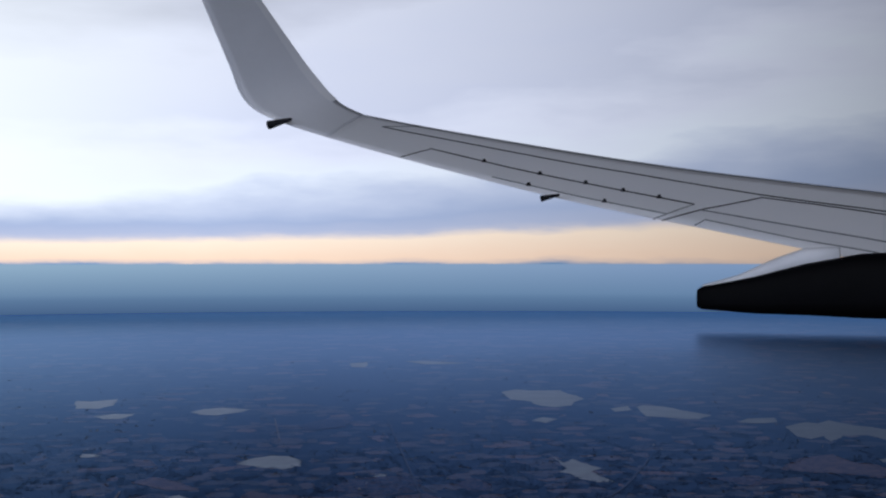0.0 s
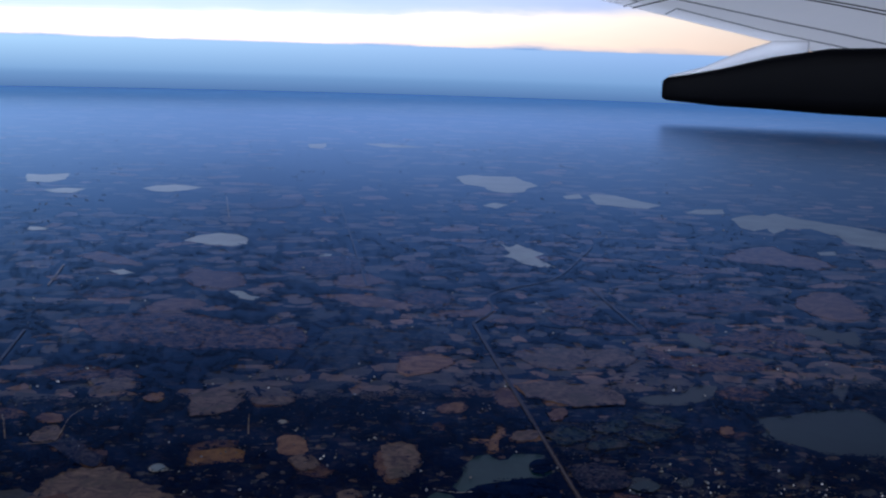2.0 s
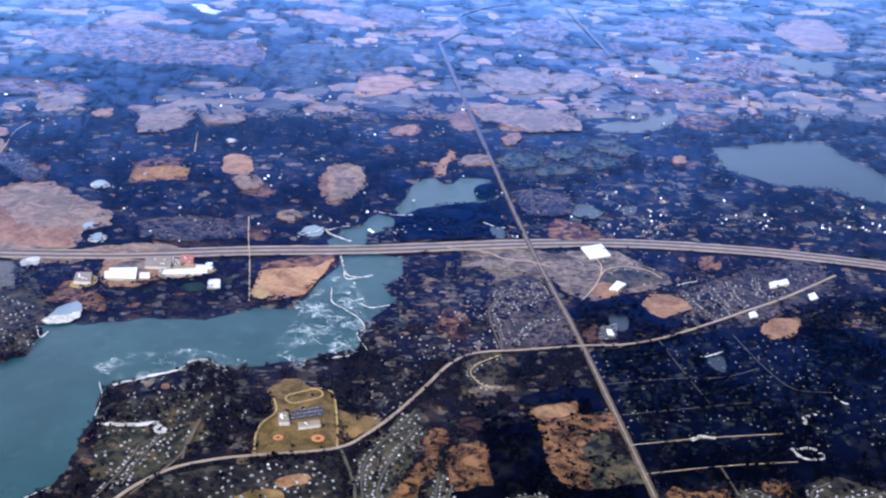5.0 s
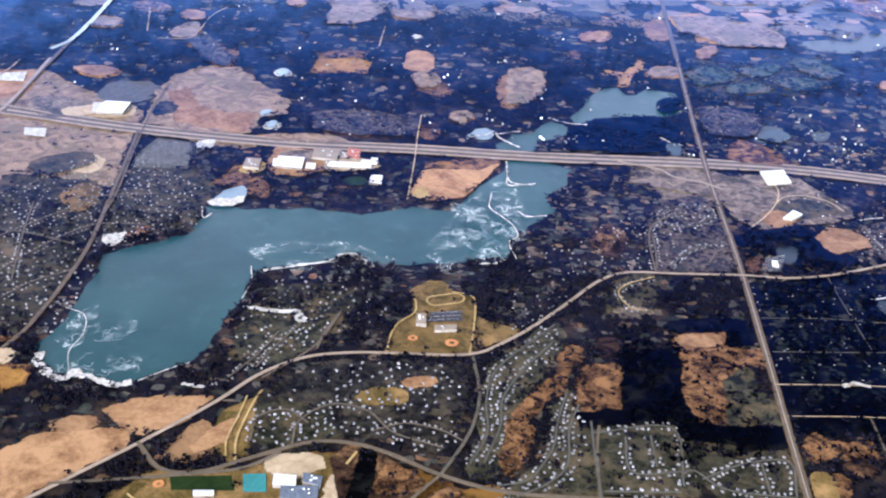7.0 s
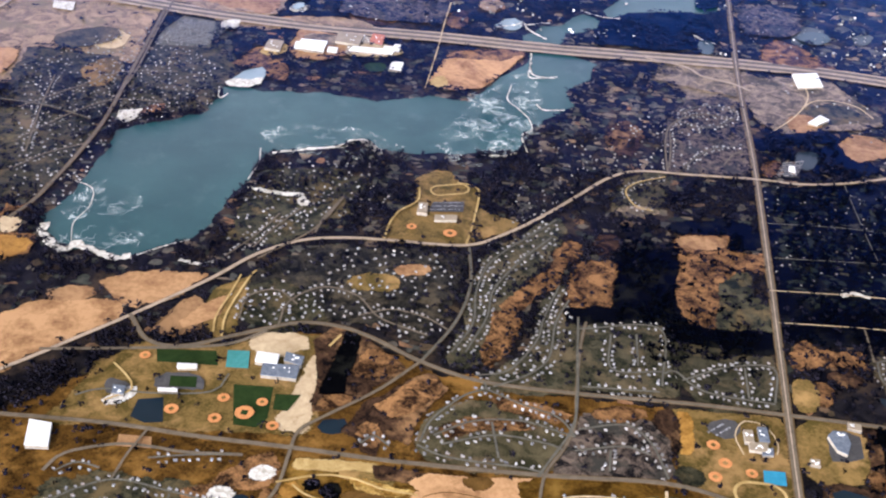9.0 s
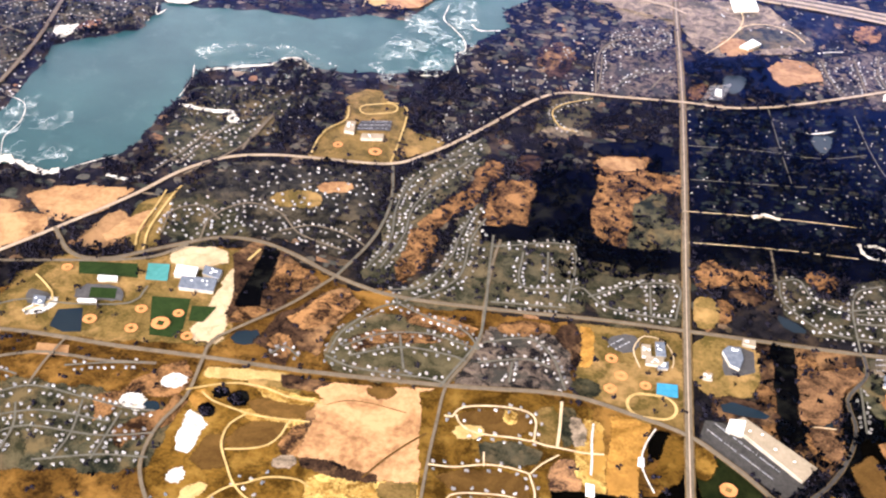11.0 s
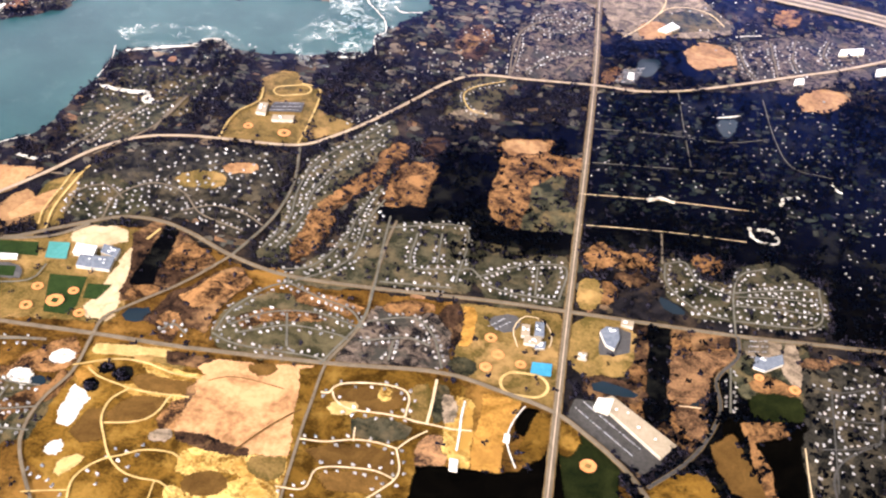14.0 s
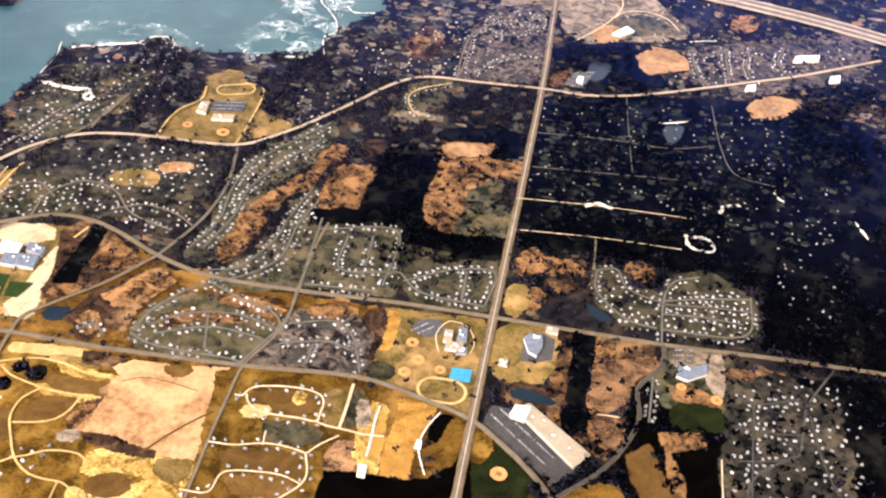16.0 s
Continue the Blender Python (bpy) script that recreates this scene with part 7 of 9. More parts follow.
area('glade', 'tan', [(-107.0, -72.4), (-98.5, -69.2), (-96.9, -72.6), (-105.0, -75.6)], 'small tan clearing', wob=0.5)
area('glade', 'lawn', [(-86.7, -37.1), (-80.0, -40.8), (-74.4, -42.5), (-77.4, -47.8), (-85.6, -52.6), (-86.5, -43.4)], 'dry lawn east of the lakeside school', wob=0.8)
area('brushland', 'brush', [(24.9, -125.5), (37.5, -119.8), (39.6, -121.9), (34.2, -127.8), (32.5, -136.8), (27.1, -140.4), (23.0, -139.8)], 'tan marsh of dead reeds beside the dark strip', wob=0.8, share=0.03)
area('brushland', 'brush', [(25.0, -142.2), (30.7, -142.2), (31.1, -152.8), (28.0, -150.8), (25.3, -147.1)], 'tan marsh of dead reeds by the pond', wob=0.6, share=0.03)
road("road", 0.75, "street", [(-87.7, -58.2), (-85.5, -74.4), (-86.2, -86.9), (-88.8, -97.6), (-94.1, -110.7)], "dark road along the diagonal estate", verge=1.0)
road("road", 0.55, "road", [(-128.5, -38.8), (-132.3, -54.6), (-137.2, -63.8), (-145.9, -75.6)], "grey lane beside the lake road", verge=0.8)
road("road", 0.45, "pale", [(-148.2, -84.1), (-148.8, -93.5), (-149.7, -103.1), (-148.5, -109.7)], "pale track between fields and houses")
road("road", 0.4, "street", [(41.8, -98.8), (53.2, -97.2), (64.6, -96.4)], "grey street of the ring-shaped estate", houses=1)


# ---- plan: farmland and lots north of the highway ----
area('field', 'prairie', [(-227.0, 102.3), (-230.0, 127.4), (-227.4, 145.4), (-219.4, 161.0), (-207.5, 160.6), (-202.1, 163.4), (-186.3, 140.8), (-174.0, 126.9), (-171.1, 112.6), (-180.6, 107.9), (-182.8, 90.6), (-205.9, 88.6), (-225.5, 93.9)], 'grey-tan rolling land north of the highway', wob=1.3, share=0.06)
area('field', 'tan', [(-224.0, 128.1), (-216.9, 131.0), (-209.2, 115.1), (-197.1, 109.4), (-182.2, 109.5), (-184.9, 91.0), (-198.8, 92.0), (-214.8, 98.6)], 'tan hollow in the rolling land', wob=1.3, share=0.06)
area('field', 'darklot', [(-227.5, 109.3), (-225.1, 118.6), (-218.5, 114.0), (-217.3, 103.5), (-224.0, 100.9)], 'dark thicket in the rolling land', wob=1.3, share=0.06)
area('field', 'prairie', [(-122.4, 170.1), (-110.3, 172.7), (-108.8, 153.0), (-120.6, 153.5)], 'dull field below the square tan field', wob=1.3, share=0.06)
area('field', 'prairie', [(-171.3, 232.6), (-171.5, 269.1), (-158.7, 282.1), (-142.8, 273.9), (-148.1, 244.4), (-159.1, 236.1)], 'mauve-tan field with a wooded side', wob=1.3, share=0.06)
area('field', 'prairie', [(-140.9, 261.3), (-118.3, 265.1), (-118.5, 250.3), (-136.5, 249.0)], 'long mauve-tan field', wob=1.3, share=0.06)
area('field', 'tan', [(-196.9, 271.9), (-189.0, 274.5), (-187.5, 260.5), (-194.1, 258.2)], 'small tan field', wob=1.3, share=0.06)
area('field', 'tan', [(-247.9, 240.3), (-236.1, 242.2), (-233.5, 228.0), (-243.0, 226.5)], 'small tan field by the curved lane', wob=1.3, share=0.06)
area('field', 'prairie', [(-243.3, 201.0), (-242.9, 216.1), (-233.7, 225.3), (-231.1, 202.9), (-236.8, 197.1)], 'dull field by the curved lane', wob=1.3, share=0.06)
area('field', 'tan', [(-270.4, 149.8), (-255.4, 152.7), (-253.4, 144.7), (-267.5, 142.8)], 'narrow tan field', wob=1.3, share=0.06)
area('field', 'prairie', [(-305.3, 245.2), (-287.6, 250.5), (-285.6, 241.8), (-303.0, 237.8)], 'narrow mauve field', wob=1.3, share=0.06)
area('field', 'prairie', [(-287.8, 220.9), (-274.2, 224.1), (-270.5, 208.2), (-282.1, 207.4)], 'mauve field beside the winding road', wob=1.3, share=0.06)
area('field', 'yards', [(-160.6, 115.7), (-141.2, 121.7), (-115.7, 115.7), (-115.4, 98.4), (-138.6, 95.7), (-157.9, 100.2)], 'brown scrub north of the highway', wob=1.3, share=0.06)
area('field', 'prairie', [(-230.7, 302.3), (-207.0, 303.4), (-202.2, 285.0), (-220.5, 277.5)], 'far mauve field', wob=1.3, share=0.06)
area('field', 'yards', [(-234.6, 197.5), (-225.7, 203.7), (-213.8, 184.0), (-205.6, 173.9), (-208.3, 164.7), (-218.4, 169.9)], 'brown land along the lane', wob=1.3, share=0.06)
area('field', 'prairie', [(-177.2, 88.6), (-156.9, 92.9), (-143.4, 90.2), (-144.3, 86.8), (-171.4, 84.7)], 'tan verge north of the highway', wob=1.3, share=0.06)
area('field', 'prairie', [(-102.1, 126.5), (-94.3, 127.5), (-94.8, 114.7), (-101.1, 115.7)], 'small dull field by the ponds', wob=1.3, share=0.06)
area('field', 'prairie', [(23.9, 345.4), (54.2, 358.0), (70.4, 357.4), (65.7, 318.9), (49.5, 309.7), (31.4, 316.2)], 'broad far field east of the straight road', wob=1.3, share=0.06)
area('field', 'prairie', [(74.2, 350.9), (95.5, 351.3), (98.6, 334.6), (85.4, 315.8), (70.0, 316.4)], 'far field of mauve stubble', wob=1.3, share=0.06)
area('field', 'prairie', [(10.9, 278.7), (28.3, 284.5), (47.5, 278.8), (62.7, 272.5), (65.8, 253.4), (61.6, 238.4), (32.6, 236.1), (20.9, 249.2), (11.3, 255.9)], 'broad mauve-tan field east of the straight road', wob=1.3, share=0.06)
area('field', 'tan', [(17.9, 230.3), (28.9, 234.5), (22.4, 215.9), (15.1, 212.4)], 'orange-tan bare lot', wob=1.3, share=0.06)
area('field', 'pasture', [(7.2, 192.5), (20.5, 204.6), (27.4, 197.6), (32.8, 191.4), (23.1, 182.1), (9.8, 178.5)], 'dull green pasture with hedges', wob=1.8, share=0.22)
area('field', 'pasture', [(35.0, 203.3), (52.1, 213.9), (53.7, 205.9), (44.4, 193.0), (34.8, 193.5)], 'dull green pasture with hedges', wob=1.8, share=0.22)
area('field', 'pasture', [(60.2, 213.1), (65.7, 222.2), (78.9, 220.7), (83.8, 204.0), (74.6, 197.2), (66.2, 203.0)], 'dull green pasture with hedges', wob=1.8, share=0.22)
area('field', 'pasture', [(22.1, 176.7), (35.7, 182.0), (44.8, 179.7), (39.9, 171.3), (22.1, 168.1)], 'dull green pasture with hedges', wob=1.8, share=0.22)
area('field', 'pasture', [(49.8, 188.4), (62.8, 195.6), (72.5, 188.7), (60.3, 178.3), (50.3, 179.6)], 'dull green pasture with hedges', wob=1.8, share=0.22)
area('field', 'yards', [(5.0, 147.6), (17.6, 151.1), (30.6, 141.0), (30.5, 126.0), (20.2, 117.6), (6.3, 119.5)], 'brown lots of a roadside settlement', wob=1.3, share=0.06)
area('field', 'rust', [(11.0, 106.1), (22.4, 114.3), (36.1, 93.9), (28.6, 90.8), (11.3, 92.8)], 'brown scrub by the highway crossing', wob=1.3, share=0.06)
area('field', 'tan', [(99.7, 196.0), (105.7, 196.9), (105.3, 187.8), (97.1, 184.5)], 'small tan clearing in dark woods', wob=1.3, share=0.06)
area('field', 'prairie', [(-77.7, 180.7), (-68.2, 186.5), (-60.6, 178.6), (-62.3, 157.1), (-71.0, 139.9), (-78.3, 139.0)], 'mauve field west of the bay', wob=1.3, share=0.06)
area('field', 'prairie', [(-11.9, 194.4), (3.5, 200.3), (2.3, 186.4), (-11.6, 183.1)], 'tan field at the straight road', wob=1.3, share=0.06)
area('field', 'tan', [(-24.0, 185.9), (-21.1, 186.3), (-23.3, 169.8), (-25.9, 170.3)], 'narrow tan strip at the bay', wob=1.3, share=0.06)
area('pond', 'ice', [(-184.6, 161.6), (-181.7, 166.3), (-177.8, 162.5), (-177.9, 156.2), (-182.8, 155.1)], 'small frozen pond north of the highway', wob=0.3)
area('pond', 'ice', [(-182.8, 113.0), (-178.5, 116.0), (-176.8, 111.2), (-180.6, 107.9)], 'small frozen pond in the rolling land', wob=0.3)
area('pond', 'ice', [(-178.5, 99.5), (-174.7, 105.1), (-172.1, 101.3), (-175.1, 95.5)], 'small frozen pond by the highway', wob=0.3)
area('pond', 'pale_lake', [(26.0, 118.3), (31.9, 126.2), (40.7, 126.5), (41.7, 118.3), (33.4, 112.8)], 'grey-blue pond by the settlement', wob=0.3)
area('pond', 'pale_lake', [(-14.2, 104.9), (-6.9, 107.5), (-7.5, 94.0), (-13.0, 93.4)], 'grey-blue pond near the crossing', wob=0.3)
road("lane", 0.5, "sand", [(-225.5, 249.6), (-230.6, 233.8), (-231.2, 210.3), (-233.8, 197.6), (-248.1, 195.4)], "pale curved farm lane")
road("lane", 0.45, "sand", [(-262.6, 235.7), (-255.6, 204.0)], "pale farm lane")
road("lane", 0.45, "sand", [(-141.1, 233.6), (-141.2, 203.2)], "pale farm lane")


def ice_ribbon(width, pts):
    ob = link("ice_ridge", ribbon(glide(pts, 0.5), width * 0.7, 0.5, 0.9, 0.05), "white", label="white ridge of broken ice and snow along the water", category="ice", kind="structure")
    return ob


LACE = []


def ice_lace(cx, cy, rx, ry):
    """Loose net of thin white cracks in the ice."""
    rnd = random.Random(int(cx * 7 + cy * 13))
    edge = ragged([(cx + rx * 1.2 * math.cos(k * math.tau / 18), cy + ry * 1.2 * math.sin(k * math.tau / 18)) for k in range(18)], 1.5, 2.5)
    link("ice_sheet", sheet(edge, 0.42 + 0.001 * len(LACE) % 0.03), "ice_film", label="lacy grey sheet of rotten lake ice", category="ice", kind="structure")
    for _ in range(int(8 + rx * ry * 0.02)):
        a, r = rnd.uniform(0, math.tau), math.sqrt(rnd.random())
        x, y, turn = cx + rx * r * math.cos(a), cy + ry * r * math.sin(a), rnd.uniform(0, math.tau)
        pts = []
        for _ in range(rnd.randint(4, 9)):
            pts.append((x, y))
            turn += rnd.uniform(-1.4, 1.4)
            x, y = x + 0.9 * math.cos(turn), y + 0.9 * math.sin(turn)
        LACE.append((pts, rnd.choice((0.05, 0.06, 0.08, 0.12))))


ice_ribbon(3.4, [(-210.4, -70.7), (-205.6, -78.6), (-200.1, -81.8), (-197.0, -79.1), (-191.4, -80.8), (-183.9, -83.1), (-180.3, -81.8)])
ice_ribbon(1.5, [(-158.5, -39.2), (-146.5, -40.5), (-141.5, -39.4), (-141.1, -44.3), (-137.2, -45.7)])
ice_ribbon(0.5, [(-160.7, -15.3), (-159.1, -24.2), (-159.7, -35.0)])
ice_ribbon(1.8, [(-156.4, -17.3), (-146.3, -12.7), (-135.9, -8.7), (-130.4, -3.6), (-121.9, -10.7)])
ice_ribbon(0.55, [(-74.9, 1.0), (-77.5, 12.1), (-74.4, 16.9), (-76.1, 24.7), (-80.8, 32.2), (-84.5, 37.9), (-84.0, 49.3)])
ice_ribbon(0.8, [(-78.1, 70.1), (-78.1, 57.9), (-73.8, 57.5), (-67.6, 60.0)])
ice_ribbon(0.8, [(-74.1, 36.0), (-70.8, 32.4), (-63.8, 34.1)])
ice_ribbon(1.3, [(-89.5, -3.9), (-82.1, -3.0), (-78.6, 0.1)])
ice_ribbon(0.6, [(-186.1, 23.9), (-183.5, 15.7), (-181.7, 19.6)])
ice_ribbon(0.3, [(-210.6, -46.6), (-203.8, -50.1), (-201.0, -59.3), (-202.1, -68.9), (-198.9, -78.6)])
ice_ribbon(0.5, [(-180.3, -81.8), (-172.3, -74.3), (-167.0, -70.3)])
ice_ribbon(1.4, [(-166.9, -80.4), (-161.7, -81.2), (-157.3, -79.7)])
ice_ribbon(2.5, [(-211.5, -2.6), (-209.0, -0.3), (-206.4, 1.6)])
ice_ribbon(1.2, [(-94.2, 99.7), (-87.2, 103.2), (-83.6, 106.4), (-81.4, 100.6), (-73.5, 92.6)])
ice_ribbon(1, [(-84.8, 103.3), (-75.2, 108.2), (-72.9, 108.4)])
ice_ribbon(1.1, [(-61.1, 125.4), (-52.8, 121.0), (-44.3, 120.4)])
ice_ribbon(1.1, [(-14.7, 111.5), (-10.6, 106.9), (-6.0, 104.9)])
ice_ribbon(0.8, [(-78.6, 78.5), (-77.1, 60.4), (-68.5, 58.4)])
ice_ribbon(2, [(17.7, -60.9), (21.0, -59.0), (26.1, -59.7)])
ice_ribbon(1.8, [(57.9, -54.6), (59.3, -51.4), (63.8, -48.7)])
ice_ribbon(1.6, [(47.5, -67.0), (48.8, -72.0), (52.7, -73.6), (55.3, -71.8), (54.0, -67.4), (49.0, -68.0)])
ice_ribbon(1.2, [(74.9, -39.7), (76.3, -42.9), (77.6, -43.5)])
ice_ribbon(0.9, [(39.4, -10.5), (44.1, -9.3), (48.8, -7.1)])
ice_ribbon(1, [(49.4, 45.4), (53.7, 47.4), (60.0, 49.5)])
ice_ribbon(1, [(98.4, -48.5), (101.3, -56.1)])
ice_ribbon(2.8, [(-135.9, -8.7), (-130.5, -2.8), (-125.1, -6.2), (-121.9, -10.7)])
ice_lace(-192.7, -55.8, 5.0, 5.8)
ice_lace(-185.6, -74.3, 4.7, 5.3)
ice_lace(-203.0, -56.5, 4.1, 9.8)
ice_lace(-140.4, -5.9, 20.6, 8.4)
ice_lace(-93.0, 8.4, 11.6, 16.1)
ice_lace(-81.4, 27.7, 9.1, 26.4)
ice_lace(-199.5, -77.3, 4.7, 5.9)
ice_lace(-86.3, 29.5, 10.2, 18.3)


verts, faces = [], []
for pts, width in LACE:
    bm = ribbon(glide(pts, 0.5), width, 0.45, 0.7, 0.02)
    bm.verts.index_update()
    start = len(verts)
    verts += [tuple(v.co) for v in bm.verts]
    faces += [[start + v.index for v in f.verts] for f in bm.faces]
    bm.free()
from_arrays("ice_cracks", verts, faces, "thin_ice", label="thin white cracks in grey lake ice", category="ice", kind="stuff")


# ---- sports grounds ----
def infield(x, y, r):
    LEVEL[0] += 0.002
    pts = [(x + r * math.cos(a * math.tau / 20) * (1 + 0.06 * math.sin(a * 2.3)), y + r * math.sin(a * math.tau / 20)) for a in range(20)]
    dirt = link("infield", sheet(pts, LEVEL[0]), "infield", label="orange dirt infield of a ball field", category="ball field", kind="structure")
    LEVEL[0] += 0.002
    part("turf", sheet([(x + r * 0.5 * math.cos(a * math.tau / 4 + r), y + r * 0.5 * math.sin(a * math.tau / 4 + r)) for a in range(4)], LEVEL[0]), "lawn" if r < 2.2 else "green", dirt, "square of grass inside the dirt")


infield(-138.9, -133.3, 1.5)
infield(-139.0, -140.5, 1.6)
infield(-129.5, -133.1, 1.4)
infield(-132.7, -137.4, 2.3)
infield(-125.1, -140.6, 1.5)
infield(-149.8, -139.3, 1.7)
infield(-162.3, -121.7, 1.4)
infield(-22.1, -128.1, 1.6)
infield(-19.7, -133.7, 1.6)
infield(-22.3, -138.6, 1.6)
infield(-13.8, -136.0, 1.4)
infield(4.1, -165.0, 2.0)
infield(-105.8, -50.8, 1.5)
infield(-94.2, -52.0, 2.0)
infield(45.8, -128.4, 1.3)
infield(54.5, -131.0, 1.5)



def oval(name, cx, cy, half, radius, turn, width, material, label):
    """Running track: two straights and two half circles."""
    pts = []
    for k in range(25):
        a = -math.pi / 2 + math.pi * k / 24
        pts.append((half + radius * math.cos(a), radius * math.sin(a)))
    pts += [(-x, -y) for x, y in pts]
    pts.append(pts[0])
    c, s = math.cos(turn), math.sin(turn)
    line = [Vector((cx + x * c - y * s, cy + x * s + y * c)) for x, y in pts]
    return link(name, ribbon(line, width, 0.6), material, label=label, category="running track", kind="structure")


oval("running_track", -12.4, -142.6, 2.0, 3.8, 0.01, 0.75, "pale", "pale oval running track beside the tennis courts")
oval("running_track", -97.2, -27.8, 3.2, 2.8, 0.36, 0.6, "pale", "pale oval running track of the lakeside school")


# ---- buildings ----
def prism(outline, z0, z1):
    bm = sheet(outline, z0)
    bm.free()
    bm = bmesh.new()
    low = [bm.verts.new((x, y, z0)) for x, y in outline]
    top = [bm.verts.new((x, y, z1)) for x, y in outline]
    bm.faces.new(low)
    bm.faces.new(top)
    for i in range(len(low)):
        j = (i + 1) % len(low)
        bm.faces.new((low[i], low[j], top[j], top[i]))
    bmesh.ops.recalc_face_normals(bm, faces=bm.faces)
    return bm


def inset(outline, share):
    cx, cy = sum(p[0] for p in outline) / len(outline), sum(p[1] for p in outline) / len(outline)
    return [(cx + (x - cx) * share, cy + (y - cy) * share) for x, y in outline]




def building(name, outline, height, roof, label):
    """Flat-roofed hall: walls, roof slab, parapet and roof units."""
    thing = tagged(new(name), label, name.replace("_", " "))
    outline = [Vector(p) for p in outline]
    base = sum(outline, Vector((0, 0))) / len(outline)
    thing.location = (base.x, base.y, land_height(base.x, base.y))
    rel = [(p.x - base.x, p.y - base.y) for p in outline]
    CLEAR.append((np.array([tuple(p) for p in outline]), 0.0))
    part("wall", prism(inset(rel, 0.98), 0.0, height), "hall_wall", thing)
    part("roof", prism(rel, height, height + 0.10), roof, thing)
    part("parapet", prism(inset(rel, 0.985), height + 0.10, height + 0.14), roof, thing)
    rnd = random.Random(int(base.x * 31 + base.y))
    for _ in range(4):
        a, b = rnd.uniform(0.2, 0.8), rnd.uniform(0.2, 0.8)
        p = Vector(rel[0]).lerp(Vector(rel[1]), a).lerp(Vector(rel[3]).lerp(Vector(rel[2]), a), b)
        s = rnd.uniform(0.15, 0.35)
        part("roof_unit", prism([(p.x - s, p.y - s * 0.7), (p.x + s, p.y - s * 0.7), (p.x + s, p.y + s * 0.7), (p.x - s, p.y + s * 0.7)], height + 0.14, height + 0.34), "roof_light", thing)
    return thing


# ---- large buildings, each a footprint in metres ----
building('store', [(5.3, -144.7), (9.1, -142.5), (24.6, -155.4), (20.9, -160.0)], 1.1, 'roof_tan', 'big flat-roofed store with a tan roof')
building('school_building', [(-134.9, -119.7), (-135.2, -115.8), (-129.5, -115.9), (-129.2, -119.6)], 1.2, 'roof_light', 'white-roofed school wing beside the tennis courts')
building('school_building', [(-132.3, -124.2), (-132.8, -119.9), (-123.6, -118.8), (-123.3, -124.0)], 1, 'roof_blue', 'blue-grey flat-roofed school wing')
building('school_building', [(-127.9, -118.0), (-128.1, -114.6), (-123.2, -115.7), (-123.2, -119.1)], 1.2, 'roof_blue', 'blue-grey school wing beside the gravel lot')
building('school_building', [(-105.4, -43.5), (-105.5, -37.9), (-102.7, -37.7), (-102.2, -43.7)], 1, 'roof_tan', 'tan-roofed lakeside school wing')
building('school_building', [(-99.7, -46.4), (-99.8, -43.5), (-93.1, -42.3), (-93.0, -45.2)], 0.8, 'roof_tan', 'long tan-roofed lakeside school wing')
building('school_building', [(-14.6, -126.3), (-14.7, -122.1), (-12.5, -122.0), (-12.4, -126.2)], 0.9, 'roof_tan', 'brown-grey school wing beside the ball fields')
building('school_building', [(-11.2, -125.6), (-11.3, -120.5), (-9.0, -120.4), (-8.7, -125.4)], 0.9, 'roof_blue', 'grey school wing beside the ball fields')
building('church', [(5.4, -120.5), (7.0, -118.5), (10.1, -118.5), (10.6, -122.4), (9.3, -126.4), (7.0, -125.2)], 0.9, 'roof_blue', 'broad grey-roofed church beside an asphalt lot')
building('building', [(10.7, -116.9), (11.0, -114.7), (14.2, -115.0), (14.0, -117.4)], 0.8, 'roof_tan', 'small tan-roofed hall beside the church')
building('school_building', [(44.4, -125.3), (45.2, -121.5), (47.6, -121.8), (52.3, -119.4), (52.4, -122.8), (47.4, -126.3)], 0.8, 'roof_blue', 'blue-grey east school with a low roof')
building('building', [(0.1, -131.1), (0.2, -129.1), (2.5, -129.0), (2.4, -131.3)], 0.7, 'roof_tan', 'tan-roofed shop beside the straight road')
building('warehouse', [(20.9, 82.0), (30.8, 85.2), (31.6, 73.7), (21.9, 70.6)], 0.8, 'roof_light', 'white flat-roofed warehouse near the interchange')
building('warehouse', [(21.9, 42.6), (27.1, 49.6), (30.0, 46.6), (25.2, 41.6)], 0.8, 'roof_light', 'white flat-roofed warehouse on the building site')
building('warehouse', [(-247.7, 99.4), (-247.2, 110.9), (-236.4, 111.0), (-236.6, 99.5)], 1.2, 'roof_light', 'large white-roofed factory beside the county road')
building('warehouse', [(-141.0, 72.6), (-141.0, 80.6), (-136.0, 80.0), (-135.6, 70.5)], 0.9, 'roof_red', 'red-roofed factory hall in the concrete yard')
building('warehouse', [(-166.4, 59.6), (-166.7, 68.2), (-156.4, 68.3), (-156.1, 58.7)], 0.9, 'roof_light', 'white factory hall in the concrete yard')
building('warehouse', [(-153.9, 69.1), (-154.2, 78.0), (-143.9, 77.0), (-144.1, 67.5)], 0.9, 'roof_tan', 'tan factory hall in the concrete yard')
building('warehouse', [(-147.0, 62.2), (-146.4, 66.3), (-130.2, 67.0), (-130.3, 62.9)], 0.8, 'roof_light', 'long white factory shed')
building('warehouse', [(-178.4, 56.8), (-178.4, 64.9), (-172.5, 64.5), (-172.1, 56.0)], 0.9, 'roof_tan', 'tan warehouse by the lake woods')
building('warehouse', [(-129.9, 51.1), (-129.5, 58.0), (-125.2, 57.4), (-125.1, 50.6)], 0.9, 'roof_light', 'pale round-roofed hall by the sports field')
building('warehouse', [(-177.9, -157.4), (-180.2, -149.2), (-174.6, -149.5), (-172.5, -156.8)], 1.2, 'roof_light', 'white-roofed warehouse beside the south road')
